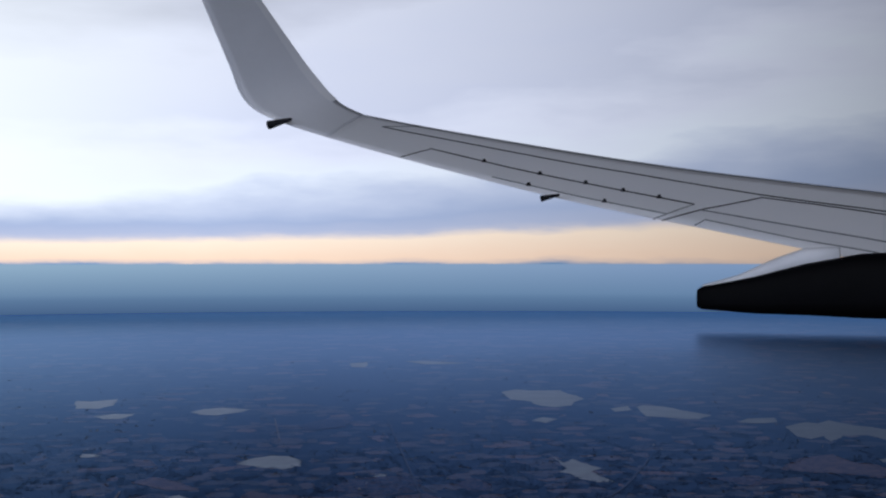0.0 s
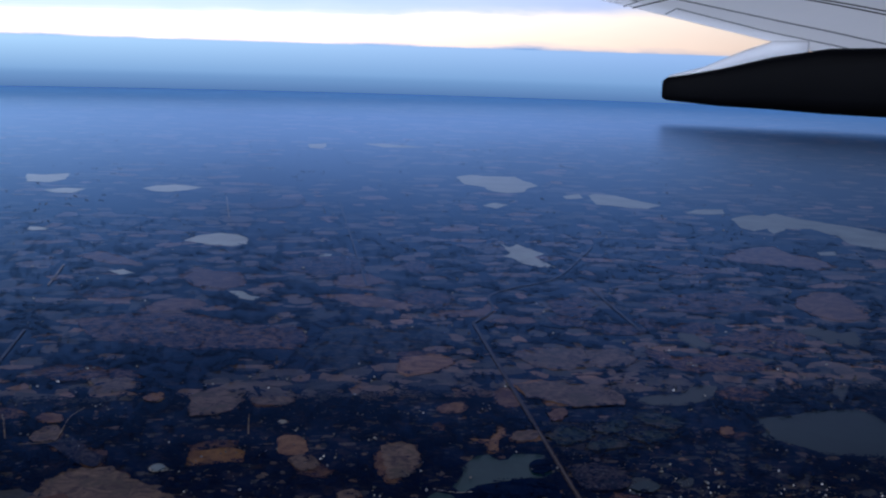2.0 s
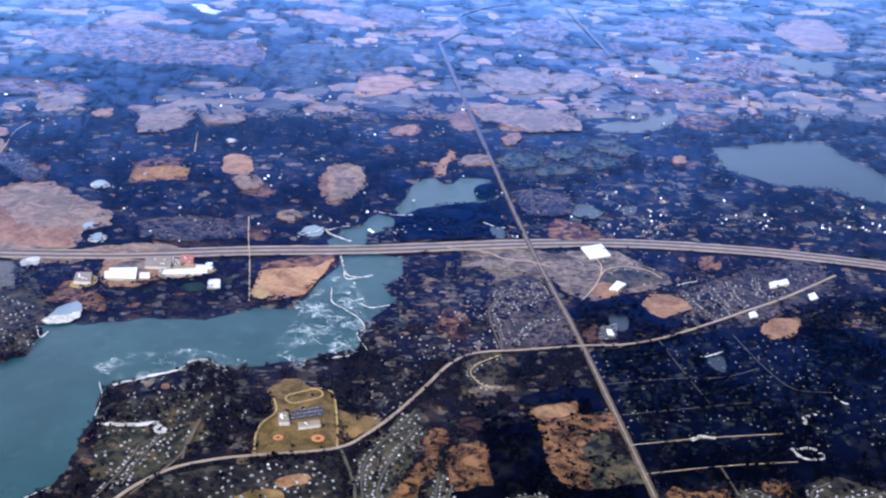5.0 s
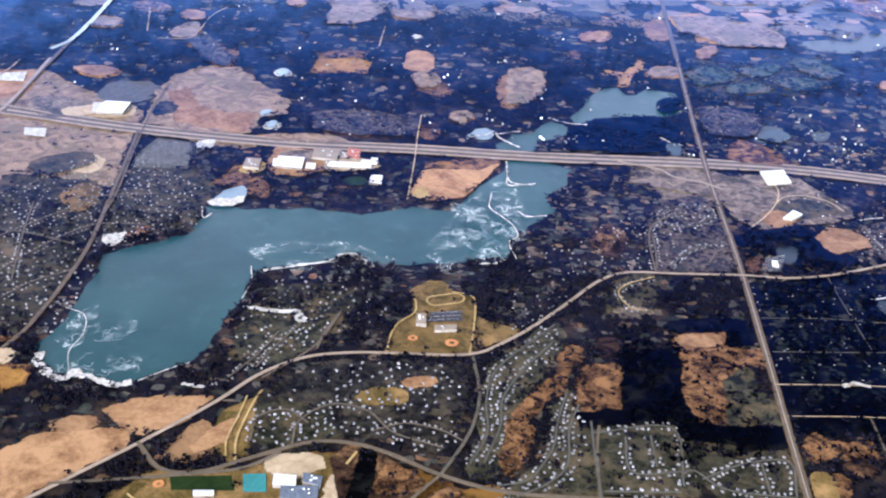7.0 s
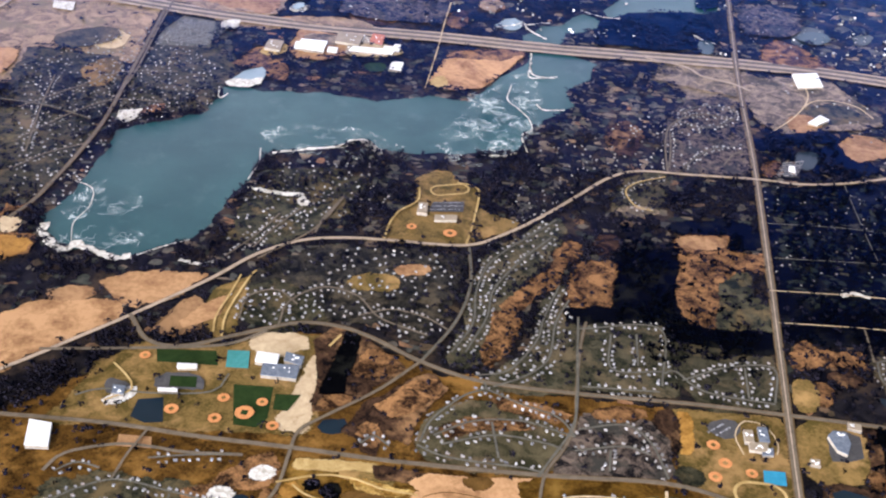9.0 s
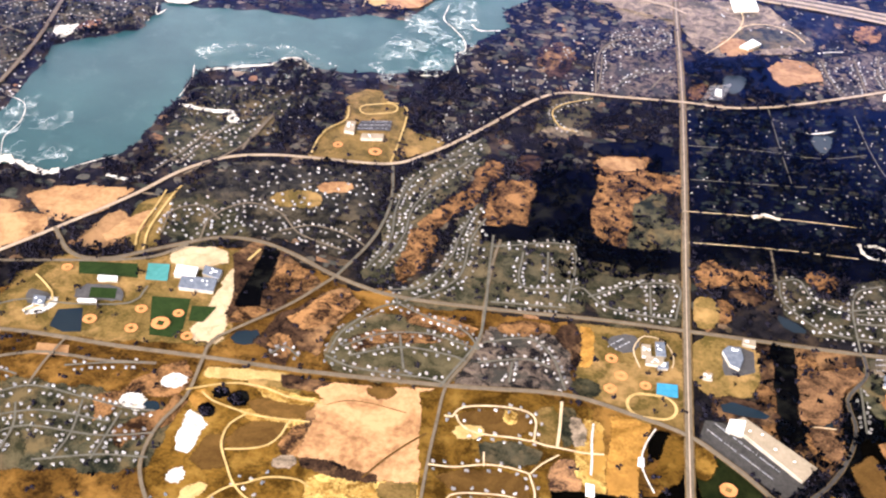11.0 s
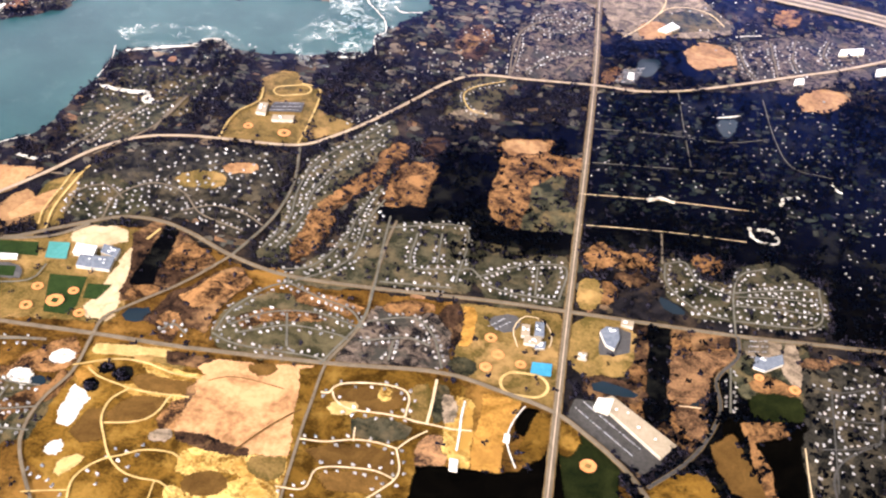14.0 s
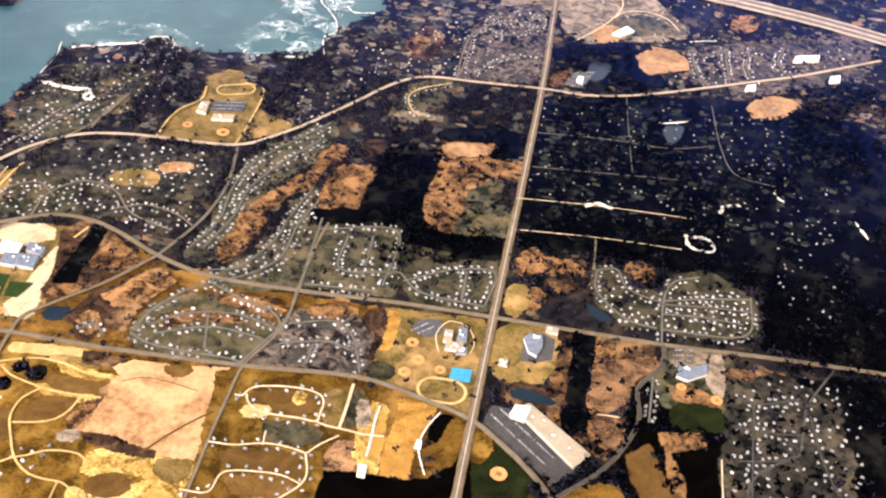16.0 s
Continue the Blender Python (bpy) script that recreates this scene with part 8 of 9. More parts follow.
building('building', [(86.9, 41.4), (88.4, 45.8), (97.4, 49.0), (96.4, 44.7)], 0.8, 'roof_light', 'pale apartment block beside the east road')
building('building', [(68.5, 16.6), (69.5, 20.6), (72.7, 22.2), (72.3, 18.0)], 0.7, 'roof_light', 'white-roofed shop by the east road')
building('building', [(98.3, 29.5), (99.7, 34.9), (103.3, 36.6), (102.6, 31.8)], 0.7, 'roof_light', 'white shed by the east road')
building('building', [(11.0, 6.4), (11.5, 10.2), (13.5, 10.3), (13.2, 5.8)], 0.6, 'roof_light', 'white boat shed by the pond')
building('farmhouse', [(-15.9, -161.7), (-15.7, -159.1), (-14.4, -159.2), (-14.4, -161.8)], 0.6, 'roof_light', 'white farmhouse at the end of the lane')
building('barn', [(-27.2, -172.4), (-27.4, -169.1), (-25.4, -169.2), (-25.3, -172.5)], 0.6, 'roof_light', 'pale barn in the rubble yard')
building('school_building', [(-13.8, -128.8), (-13.7, -126.1), (-9.3, -125.8), (-9.3, -128.9)], 0.8, 'roof_tan', 'brown-grey middle wing of the ball field school')
building('school_building', [(-10.8, -130.0), (-10.9, -128.2), (-8.1, -127.0), (-8.2, -129.5)], 0.7, 'roof_blue', 'grey south wing of the ball field school')
building('shed', [(-167.7, 60.0), (-168.3, 66.0), (-165.7, 65.8), (-165.1, 59.7)], 0.6, 'roof_light', 'small pale-roofed shed of the highway yards')
building('shed', [(-163.7, 58.9), (-164.0, 63.4), (-160.4, 63.3), (-160.1, 58.8)], 0.6, 'roof_tan', 'small tan-roofed shed of the highway yards')
building('shed', [(-159.3, 61.9), (-159.8, 68.4), (-157.3, 67.7), (-156.9, 61.6)], 0.6, 'roof_blue', 'small grey-roofed shed of the highway yards')
building('shed', [(-155.0, 59.8), (-155.2, 64.3), (-151.5, 64.2), (-151.3, 59.7)], 0.6, 'roof_light', 'small pale-roofed shed of the highway yards')
building('shed', [(-148.1, 61.0), (-148.4, 67.1), (-145.8, 66.9), (-145.5, 60.8)], 0.6, 'roof_tan', 'small tan-roofed shed of the highway yards')
building('shed', [(-147.3, 74.0), (-147.4, 78.8), (-143.7, 78.7), (-143.5, 73.4)], 0.6, 'roof_light', 'small pale-roofed shed of the highway yards')
building('shed', [(-143.3, 71.3), (-143.5, 77.6), (-140.9, 77.4), (-140.6, 71.0)], 0.6, 'roof_tan', 'small tan-roofed shed of the highway yards')
building('shed', [(-134.6, 65.5), (-134.7, 70.1), (-130.9, 70.0), (-130.9, 64.9)], 0.6, 'roof_light', 'small pale-roofed shed of the highway yards')
building('shed', [(-131.1, 66.4), (-131.2, 72.6), (-128.5, 72.4), (-128.4, 66.1)], 0.6, 'roof_light', 'small pale-roofed shed of the highway yards')
building('grandstand', [(-153.0, -125.3), (-153.4, -123.6), (-148.5, -123.0), (-148.1, -124.5)], 0.9, 'roof_light', 'white stadium grandstand beside the turf')
building('grandstand', [(-155.0, -133.9), (-155.2, -132.9), (-150.5, -132.4), (-150.3, -133.4)], 0.7, 'roof_light', 'small white stadium grandstand')
building('building', [(-165.1, -137.1), (-165.9, -134.1), (-162.7, -134.1), (-162.2, -137.0)], 0.8, 'roof_blue', 'grey plant hall west of the stadium')
# glint of the sun on the store roof, put in as a white-roofed block
building('store_annex', [(4.6, -147.3), (5.7, -143.9), (9.5, -143.7), (8.4, -148.4)], 1.25, 'roof_light', 'sun glint on the store roof, built as a white block')



CARS = []


def parked(a, b, c):
    """Rows of parked cars: a row runs from a to b, the rows follow each other towards c."""
    a, b, c = Vector(a), Vector(b), Vector(c)
    rnd = random.Random(int(a.x * 17 + a.y))
    rows = max(2, int((c - a).length / 1.3))
    for r in range(rows):
        for k in range(int((b - a).length / 0.34)):
            if rnd.random() < 0.72:
                p = a + (c - a) * (r / (rows - 1)) + (b - a).normalized() * k * 0.34
                CARS.append((p, math.atan2((b - a).y, (b - a).x) + math.pi / 2))


parked((0.4, -147.8), (14.4, -160.3), (2.3, -145.5))
parked((-101.5, -40.7), (-92.5, -38.7), (-100.8, -36.6))
parked((-23.0, -124.1), (-19.0, -120.2), (-21.4, -125.0))
parked((6.5, 2.6), (14.2, 5.8), (9.7, 11.9))
parked((43.8, -121.6), (48.9, -120.7), (44.1, -115.7))
parked((-219.8, 56.4), (-199.7, 55.6), (-215.3, 76.1))


verts, faces = [], []
for p, turn in CARS:
    c, s = math.cos(turn), math.sin(turn)
    start = len(verts)
    for x, y, z in ((-.23, -.09, 0), (.23, -.09, 0), (.23, .09, 0), (-.23, .09, 0), (-.23, -.09, .08), (.23, -.09, .07), (.23, .09, .07), (-.23, .09, .08), (-.15, -.075, .15), (.08, -.075, .15), (.08, .075, .15), (-.15, .075, .15)):
        verts.append((p.x + x * c - y * s, p.y + x * s + y * c, z + 0.75))
    faces += [[start + i for i in f] for f in ((0, 1, 5, 4), (1, 2, 6, 5), (2, 3, 7, 6), (3, 0, 4, 7), (4, 5, 9, 8), (5, 6, 10, 9), (6, 7, 11, 10), (7, 4, 8, 11), (8, 9, 10, 11))]
from_arrays("parked_cars", verts, faces, "car_paint", label="rows of parked cars on the asphalt lots", category="cars", kind="stuff")


def house_parts(w, d, h, rise, wing):
    """Walls with an attached garage, and a gable roof with eaves, for one plan of house."""
    wall = bmesh.new()
    roof = bmesh.new()

    def gable(x0, x1, y0, y1, top, peak, along_x):
        for v in (bmesh.ops.create_cube(wall, size=1.0)["verts"],):
            for q in v:
                q.co = Vector(((x0 + x1) / 2 + q.co.x * (x1 - x0), (y0 + y1) / 2 + q.co.y * (y1 - y0), top / 2 + q.co.z * top))
        e = 0.06
        x0, x1, y0, y1 = x0 - e, x1 + e, y0 - e, y1 + e
        low = top - 0.02
        if along_x:
            ends = [((x, y0, low), (x, (y0 + y1) / 2, peak), (x, y1, low)) for x in (x0, x1)]
        else:
            ends = [((x0, y, low), ((x0 + x1) / 2, y, peak), (x1, y, low)) for y in (y0, y1)]
        a, b = [[roof.verts.new(c) for c in end] for end in ends]
        roof.faces.new(a)
        roof.faces.new(b)
        for i in range(3):
            j = (i + 1) % 3
            roof.faces.new((a[i], a[j], b[j], b[i]))

    gable(-w / 2, w / 2, -d / 2, d / 2, h, h + rise, True)
    gable(w / 2 - 0.45, w / 2 + wing, -d / 2 - 0.35, d / 2 - 0.35, h * 0.85, h * 0.85 + rise * 0.8, False)
    bmesh.ops.recalc_face_normals(roof, faces=roof.faces)
    return wall, roof


PLANS = [(0.98, 0.70, 0.42, 0.30, 0.10), (1.10, 0.74, 0.42, 0.32, 0.16), (0.88, 0.66, 0.46, 0.26, 0.20), (1.20, 0.78, 0.36, 0.28, 0.08)]
PLAN_MESHES = []
for plan in PLANS:
    meshes = []
    for bm, name, material in zip(house_parts(*plan), ("wall", "roof"), ("house_wall", "roof")):
        data = bpy.data.meshes.new(name)
        bm.to_mesh(data)
        bm.free()
        data.materials.append(MATS[material])
        meshes.append(data)
    PLAN_MESHES.append(meshes)

TAKEN = collections.defaultdict(list)


def free_spot(x, y, gap):
    key = (int(x // 4), int(y // 4))
    for i in (-1, 0, 1):
        for j in (-1, 0, 1):
            for a, b in TAKEN[key[0] + i, key[1] + j]:
                if (a - x) ** 2 + (b - y) ** 2 < gap * gap:
                    return False
    return True


def on_road(x, y, extra=0.0):
    return any(near and np.min((near[0] - x) ** 2 + (near[1] - y) ** 2) < (near[2] + extra) ** 2 for near in road_boxes(x, y))


BOXES = None


def road_boxes(x, y):
    return [(l[:, 0], l[:, 1], half) for l, half, lo, hi in BOXES if lo[0] < x < hi[0] and lo[1] < y < hi[1]]


BOXES = [(l, half, l.min(0) - 4, l.max(0) + 4) for l, half in LINES]
rnd = random.Random(4)


def stand(x, y, turn, gap=1.12):
    if free_spot(x, y, gap) and not on_road(x, y, 0.1):
        TAKEN[int(x // 4), int(y // 4)].append((x, y))
        HOUSES.append((x, y, turn, rnd.randrange(len(PLANS))))


for line, width, every in PLOTS:
    gone, step = 0.0, 1.4
    for a, b in zip(line, line[1:]):
        gone += (b - a).length
        if gone > step:
            gone, step = 0.0, rnd.uniform(0.95, 1.5) if every == 1 else rnd.uniform(1.6, 3.6)
            way = (b - a).normalized()
            for side in (-1, 1):
                if rnd.random() < 0.2:
                    continue
                off = width / 2 + 0.62 + 0.75 * rnd.random() ** 2
                p = a + way * rnd.uniform(-0.5, 0.5) + Vector((-way.y, way.x)) * side * off
                stand(p.x, p.y, math.atan2(way.y, way.x) + (math.pi if side > 0 else 0) + rnd.choice((0, 0, 0, math.pi / 2)) + rnd.uniform(-0.15, 0.15))


WATER = [np.array(o) for o in (LAKE, BAY, ARM, LAKE_EAST)]


def scatter(outline, count):
    """Houses among the trees, turned to no common street."""
    outline = np.array(outline)
    lo, hi = outline.min(0), outline.max(0)
    for _ in range(count):
        for _ in range(20):
            x, y = rnd.uniform(lo[0], hi[0]), rnd.uniform(lo[1], hi[1])
            if inside(outline, np.array([x]), np.array([y]))[0] and not any(inside(w, np.array([x]), np.array([y]))[0] for w in WATER):
                stand(x, y, rnd.choice((0, 1.57, 3.14, 4.71)) + rnd.uniform(-0.3, 0.3), 1.6)
                break


scatter([(-223.6, -64.5), (-259.1, 26.0), (-225.4, 70.8), (-191.5, 40.5), (-184.3, 10.4), (-210.3, -12.9), (-208.9, -59.8)], 700)
scatter([(-156.3, -24.0), (-123.4, -12.6), (-113.6, -38.8), (-127.7, -49.9), (-144.9, -66.7), (-157.5, -68.1), (-157.1, -37.7)], 190)
scatter([(-147.3, -85.9), (-133.1, -65.9), (-97.4, -61.1), (-90.1, -87.2), (-94.1, -100.5), (-113.1, -97.0), (-121.3, -101.1)], 50)
scatter([(1.8, -4.3), (80.4, 10.2), (80.3, -38.5), (63.8, -67.3), (0.8, -60.0)], 210)
scatter([(74.9, -39.7), (97.4, -25.4), (85.2, -105.2), (69.9, -85.9)], 60)
scatter([(-73.1, 1.4), (-31.8, 39.7), (-3.5, 42.2), (-29.8, 0.2), (-53.7, -7.2), (-67.1, -26.0)], 120)
scatter([(-84.4, -58.3), (-76.8, -17.8), (-58.5, -20.7), (-66.0, -38.9)], 40)
scatter([(58.3, -127.3), (83.9, -114.0), (92.5, -124.2), (85.9, -160.7), (56.0, -166.5)], 130)
scatter([(-142.2, -102.9), (-149.9, -93.1), (-138.2, -84.0), (-127.2, -89.7), (-121.6, -100.0), (-132.3, -105.8)], 45)
scatter([(10.8, 73.0), (59.5, 115.9), (73.5, 108.9), (57.9, 20.3), (41.2, 20.3), (36.6, 43.3)], 90)
scatter([(51.8, 13.9), (53.3, 41.5), (66.1, 49.0), (84.3, 45.6), (110.6, 60.9), (107.3, 39.6)], 80)
scatter([(14.5, 208.7), (91.5, 219.7), (91.9, 144.9), (43.0, 102.2), (-2.4, 86.0)], 190)
scatter([(-244.2, 54.8), (-220.0, 57.4), (-189.3, 41.3), (-182.9, 11.4), (-229.6, 9.2)], 110)
scatter([(-319.0, 287.9), (-103.5, 327.5), (-59.3, 198.1), (-98.7, 115.5), (-174.4, 145.0), (-271.2, 139.0)], 190)
scatter([(-227.2, 312.6), (2.5, 317.3), (13.5, 209.9), (-52.0, 163.2), (-157.7, 185.3), (-214.5, 221.8)], 110)
scatter([(-108.4, -183.4), (-96.0, -176.5), (-93.2, -187.0), (-102.8, -192.9)], 16)
scatter([(-120.3, -188.1), (-111.5, -186.3), (-107.9, -195.0), (-116.5, -196.7)], 14)
scatter([(-60.1, -41.1), (-73.8, -48.5), (-85.5, -63.1), (-84.4, -86.5), (-85.0, -103.2), (-80.6, -102.2), (-76.3, -79.4), (-70.5, -65.3), (-63.6, -54.1)], 120)
scatter([(-58.2, -72.5), (-64.4, -85.4), (-70.2, -98.3), (-74.5, -111.0), (-61.6, -110.5), (-56.5, -100.1), (-56.7, -87.0)], 90)
scatter([(21.4, -90.7), (29.8, -88.8), (40.6, -95.0), (44.9, -85.5), (63.4, -87.2), (65.9, -104.4), (43.5, -107.2), (28.4, -107.1), (23.1, -100.1)], 90)
scatter([(-142.7, -91.2), (-127.3, -89.4), (-110.8, -94.2), (-99.6, -96.7), (-99.4, -104.8), (-114.3, -96.7), (-141.4, -102.9)], 70)
scatter([(-131.6, -70.3), (-93.3, -63.1), (-89.4, -78.9), (-108.8, -86.9), (-127.5, -82.3)], 70)


HOUSES.sort(key=lambda h: (h[0] + 30) ** 2 * 0.6 + (h[1] + 190) ** 2 + (90000 if h[0] > 1 and h[1] > -80 else 0))
for x, y, turn, plan in HOUSES[:290]:
    thing = tagged(new("house"), "small house with pale walls and grey gable roof", "house", "houses of the estates")
    thing.matrix_basis = Matrix.Translation((x, y, land_height(x, y))) @ pose(0, 0, 0, 0, 0, math.degrees(turn)) @ Matrix.Scale(0.56 + 0.16 * ((x * 7.3 + y * 3.1) % 1.0), 4)
    for data in PLAN_MESHES[plan]:
        ob = new(data.name.split(".")[0], data)
        ob.parent = thing


def joined_houses(places, material, label):
    """The houses past the nearest, as one mesh of walls with one of roofs."""
    verts, faces = {"wall": [], "roof": []}, {"wall": [], "roof": []}
    for x, y, turn, plan in places:
        c, s, z = math.cos(turn), math.sin(turn), land_height(x, y) if y < 300 else 0.0
        size = (0.48 if material == "wood_town" else 0.54 if y > -20 else 0.60) * (0.8 + 0.4 * ((x * 7.3 + y * 3.1) % 1.0))
        for key, data in zip(("wall", "roof"), PLAN_MESHES[plan]):
            start = len(verts[key])
            verts[key] += [(x + size * (v.co.x * c - v.co.y * s), y + size * (v.co.x * s + v.co.y * c), z + size * v.co.z) for v in data.vertices]
            faces[key] += [[start + i for i in f.vertices] for f in data.polygons]
    town = from_arrays("houses", verts["wall"], faces["wall"], material, label=label, category="houses", kind="stuff")
    tops = from_arrays("roofs", verts["roof"], faces["roof"], "far_roof", kind="stuff")
    tops.parent = town


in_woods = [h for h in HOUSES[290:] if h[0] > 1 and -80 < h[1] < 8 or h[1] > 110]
joined_houses(in_woods, "wood_town", "tiny houses in the dark woods, walls dimmed in colour")
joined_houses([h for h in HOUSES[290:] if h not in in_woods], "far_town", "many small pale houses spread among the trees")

# ---- far farmland and hamlets ----
class Cover:
    """A plan of the land in small squares: how many trees may grow in each."""

    def __init__(self, x0, x1, y0, y1, res):
        self.x0, self.y0, self.res = x0, y0, res
        self.share = np.ones((int((y1 - y0) / res) + 1, int((x1 - x0) / res) + 1))

    def window(self, lo, hi):
        rows, cols = self.share.shape
        i0, i1 = max(0, int((lo[0] - self.x0) / self.res)), min(cols, int((hi[0] - self.x0) / self.res) + 2)
        j0, j1 = max(0, int((lo[1] - self.y0) / self.res)), min(rows, int((hi[1] - self.y0) / self.res) + 2)
        return (i0, i1, j0, j1) if i0 < i1 and j0 < j1 else None

    def fill(self, outline, share):
        box = self.window(outline.min(0), outline.max(0))
        if box:
            i0, i1, j0, j1 = box
            gx, gy = np.meshgrid(self.x0 + np.arange(i0, i1) * self.res, self.y0 + np.arange(j0, j1) * self.res)
            some = self.share[j0:j1, i0:i1]
            some[:] = np.where(inside(outline, gx, gy), np.minimum(some, share) if share < 1 else 1.0, some)

    def disc(self, x, y, r):
        box = self.window((x - r, y - r), (x + r, y + r))
        if box:
            i0, i1, j0, j1 = box
            gx, gy = np.meshgrid(self.x0 + np.arange(i0, i1) * self.res, self.y0 + np.arange(j0, j1) * self.res)
            self.share[j0:j1, i0:i1][(gx - x) ** 2 + (gy - y) ** 2 < r * r] = 0.0

    def at(self, x, y):
        i = np.clip(((x - self.x0) / self.res + 0.5).astype(int), 0, self.share.shape[1] - 1)
        j = np.clip(((y - self.y0) / self.res + 0.5).astype(int), 0, self.share.shape[0] - 1)
        return self.share[j, i]


LATTICE = np.random.default_rng(9).random((256, 256))


def rolling(x, y, scale, shift=0):
    """Smooth chance between -1 and 1 over the plan."""
    u, v = x * scale + 71.3 + shift, y * scale + 37.7 - shift
    i, j = np.floor(u).astype(int), np.floor(v).astype(int)
    a, b = u - i, v - j
    a, b = a * a * (3 - 2 * a), b * b * (3 - 2 * b)
    pick = lambda p, q: LATTICE[p % 256, q % 256]
    return 2 * ((pick(i, j) * (1 - a) + pick(i + 1, j) * a) * (1 - b) + (pick(i, j + 1) * (1 - a) + pick(i + 1, j + 1) * a) * b) - 1


NEAR = Cover(-340, 340, -215, 285, 0.6)
FAR = Cover(-1700, 2000, 250, 3050, 5.0)
for cover in (NEAR, FAR):
    for outline in WATER:
        cover.fill(outline, 0.0)
    for outline, share in CLEAR:
        cover.fill(outline, share)
for line, half in LINES:
    for x, y in line:
        NEAR.disc(x, y, half)
        if y > 250:
            FAR.disc(x, y, half + 2)
for x, y, turn, plan in HOUSES:
    NEAR.disc(x, y, 1.05)


def patches(name, count, place, grow_by, material, label, seed, cover, clear_share, gather=None, lift=0.012):
    """Irregular pieces of open land laid between the woods, gathered in farmed districts."""
    verts, faces = [], []
    rnd = random.Random(seed)
    for _ in range(count):
        x, y = place(rnd)
        if cover.at(np.array([x]), np.array([y]))[0] < 1.0 and y < 3000:
            continue
        grow = grow_by(y)
        if gather is not None:
            farmed = rolling(np.array([x * 1.0]), np.array([y * 0.6]), 0.010 / grow)[0] + 0.5 * rolling(np.array([x * 1.0]), np.array([y * 1.0]), 0.03 / grow, 4)[0]
            if farmed < gather + rnd.uniform(-0.25, 0.25):
                continue
        w, d = rnd.uniform(9, 34) * grow * rnd.uniform(0.5, 1.15), rnd.uniform(6, 24) * grow
        lean = rnd.uniform(-0.35, 0.35) if rnd.random() < 0.6 else rnd.uniform(-0.1, 0.1)
        count_of = rnd.choice((4, 5, 6, 7))
        turn = rnd.uniform(0, 1)
        corners = []
        for q in range(count_of):
            a = (q + turn + rnd.uniform(-0.25, 0.25)) * math.tau / count_of
            reach = rnd.uniform(0.62, 1.15) / max(abs(math.cos(a)), abs(math.sin(a))) ** 0.75
            corners.append((math.cos(a) * reach * w / 2, math.sin(a) * reach * d / 2))
        shape = [(x + a * math.cos(lean) - b * math.sin(lean), y + a * math.sin(lean) + b * math.cos(lean)) for a, b in corners]
        shape = ragged(shape, max(0.8, 3.2 * grow), 1.1 * grow, 1.6 * grow)
        start = len(verts)
        z = lift + 0.0000012 * start
        verts += [(a, b, z) for a, b in shape]
        faces.append(list(range(start, len(verts))))
        cover.fill(np.array(shape), clear_share)
    return from_arrays(name, verts, faces, material, label=label, category=name, kind="stuff")


def far_place(rnd):
    y = 265 + 4050 * rnd.random() ** 2.2
    return rnd.uniform(-0.60, 0.72) * (y + 420), y


patches("farmland", 9000, far_place, lambda y: 0.62 + y / 1000, "patchwork", "patchwork of tan, brown and mauve far fields", 12, FAR, 0.02, -0.55)
patches("farmland", 900, lambda rnd: (rnd.uniform(-2300, 2900), rnd.uniform(2400, 4150)), lambda y: 4.2, "patchwork", "hazy far fields near the horizon", 16, FAR, 0.02, -0.6)
patches("meadows", 420, lambda rnd: (rnd.uniform(10, 230), rnd.uniform(95, 275)), lambda y: 0.36, "glade", "dull green fields and lawns east of the straight road", 23, NEAR, 0.08, -0.5)
patches("farmland", 1500, lambda rnd: (rnd.uniform(-320, 320), rnd.uniform(95, 275)), lambda y: 0.24, "meadow", "small dull fields and yards between woods", 13, NEAR, 0.05, -0.6)
patches("thickets", 2200, lambda rnd: (rnd.uniform(-260, 0), rnd.uniform(-110, 85)), lambda y: 0.19, "glade", "grey-green undergrowth and lawns in the bare woods", 21, NEAR, 0.2)
patches("clearings", 1500, lambda rnd: (rnd.uniform(-235, 150), rnd.uniform(-200, 85)), lambda y: 0.17, "clearing", "small brown clearings of dead grass in the woods", 14, NEAR, 0.10)

patches("yards", 1100, lambda rnd: (rnd.uniform(-75, 140), rnd.uniform(-5, 110)), lambda y: 0.19, "meadow", "small grey-brown yards along the roads", 19, NEAR, 0.2)
patches("glades", 620, lambda rnd: (4 + 95 * rnd.random() ** 1.6, rnd.uniform(-66, 4)), lambda y: 0.14, "moss", "small glades and yards in the dark woods, dimmed in colour", 15, NEAR, 0.15, lift=0.06)


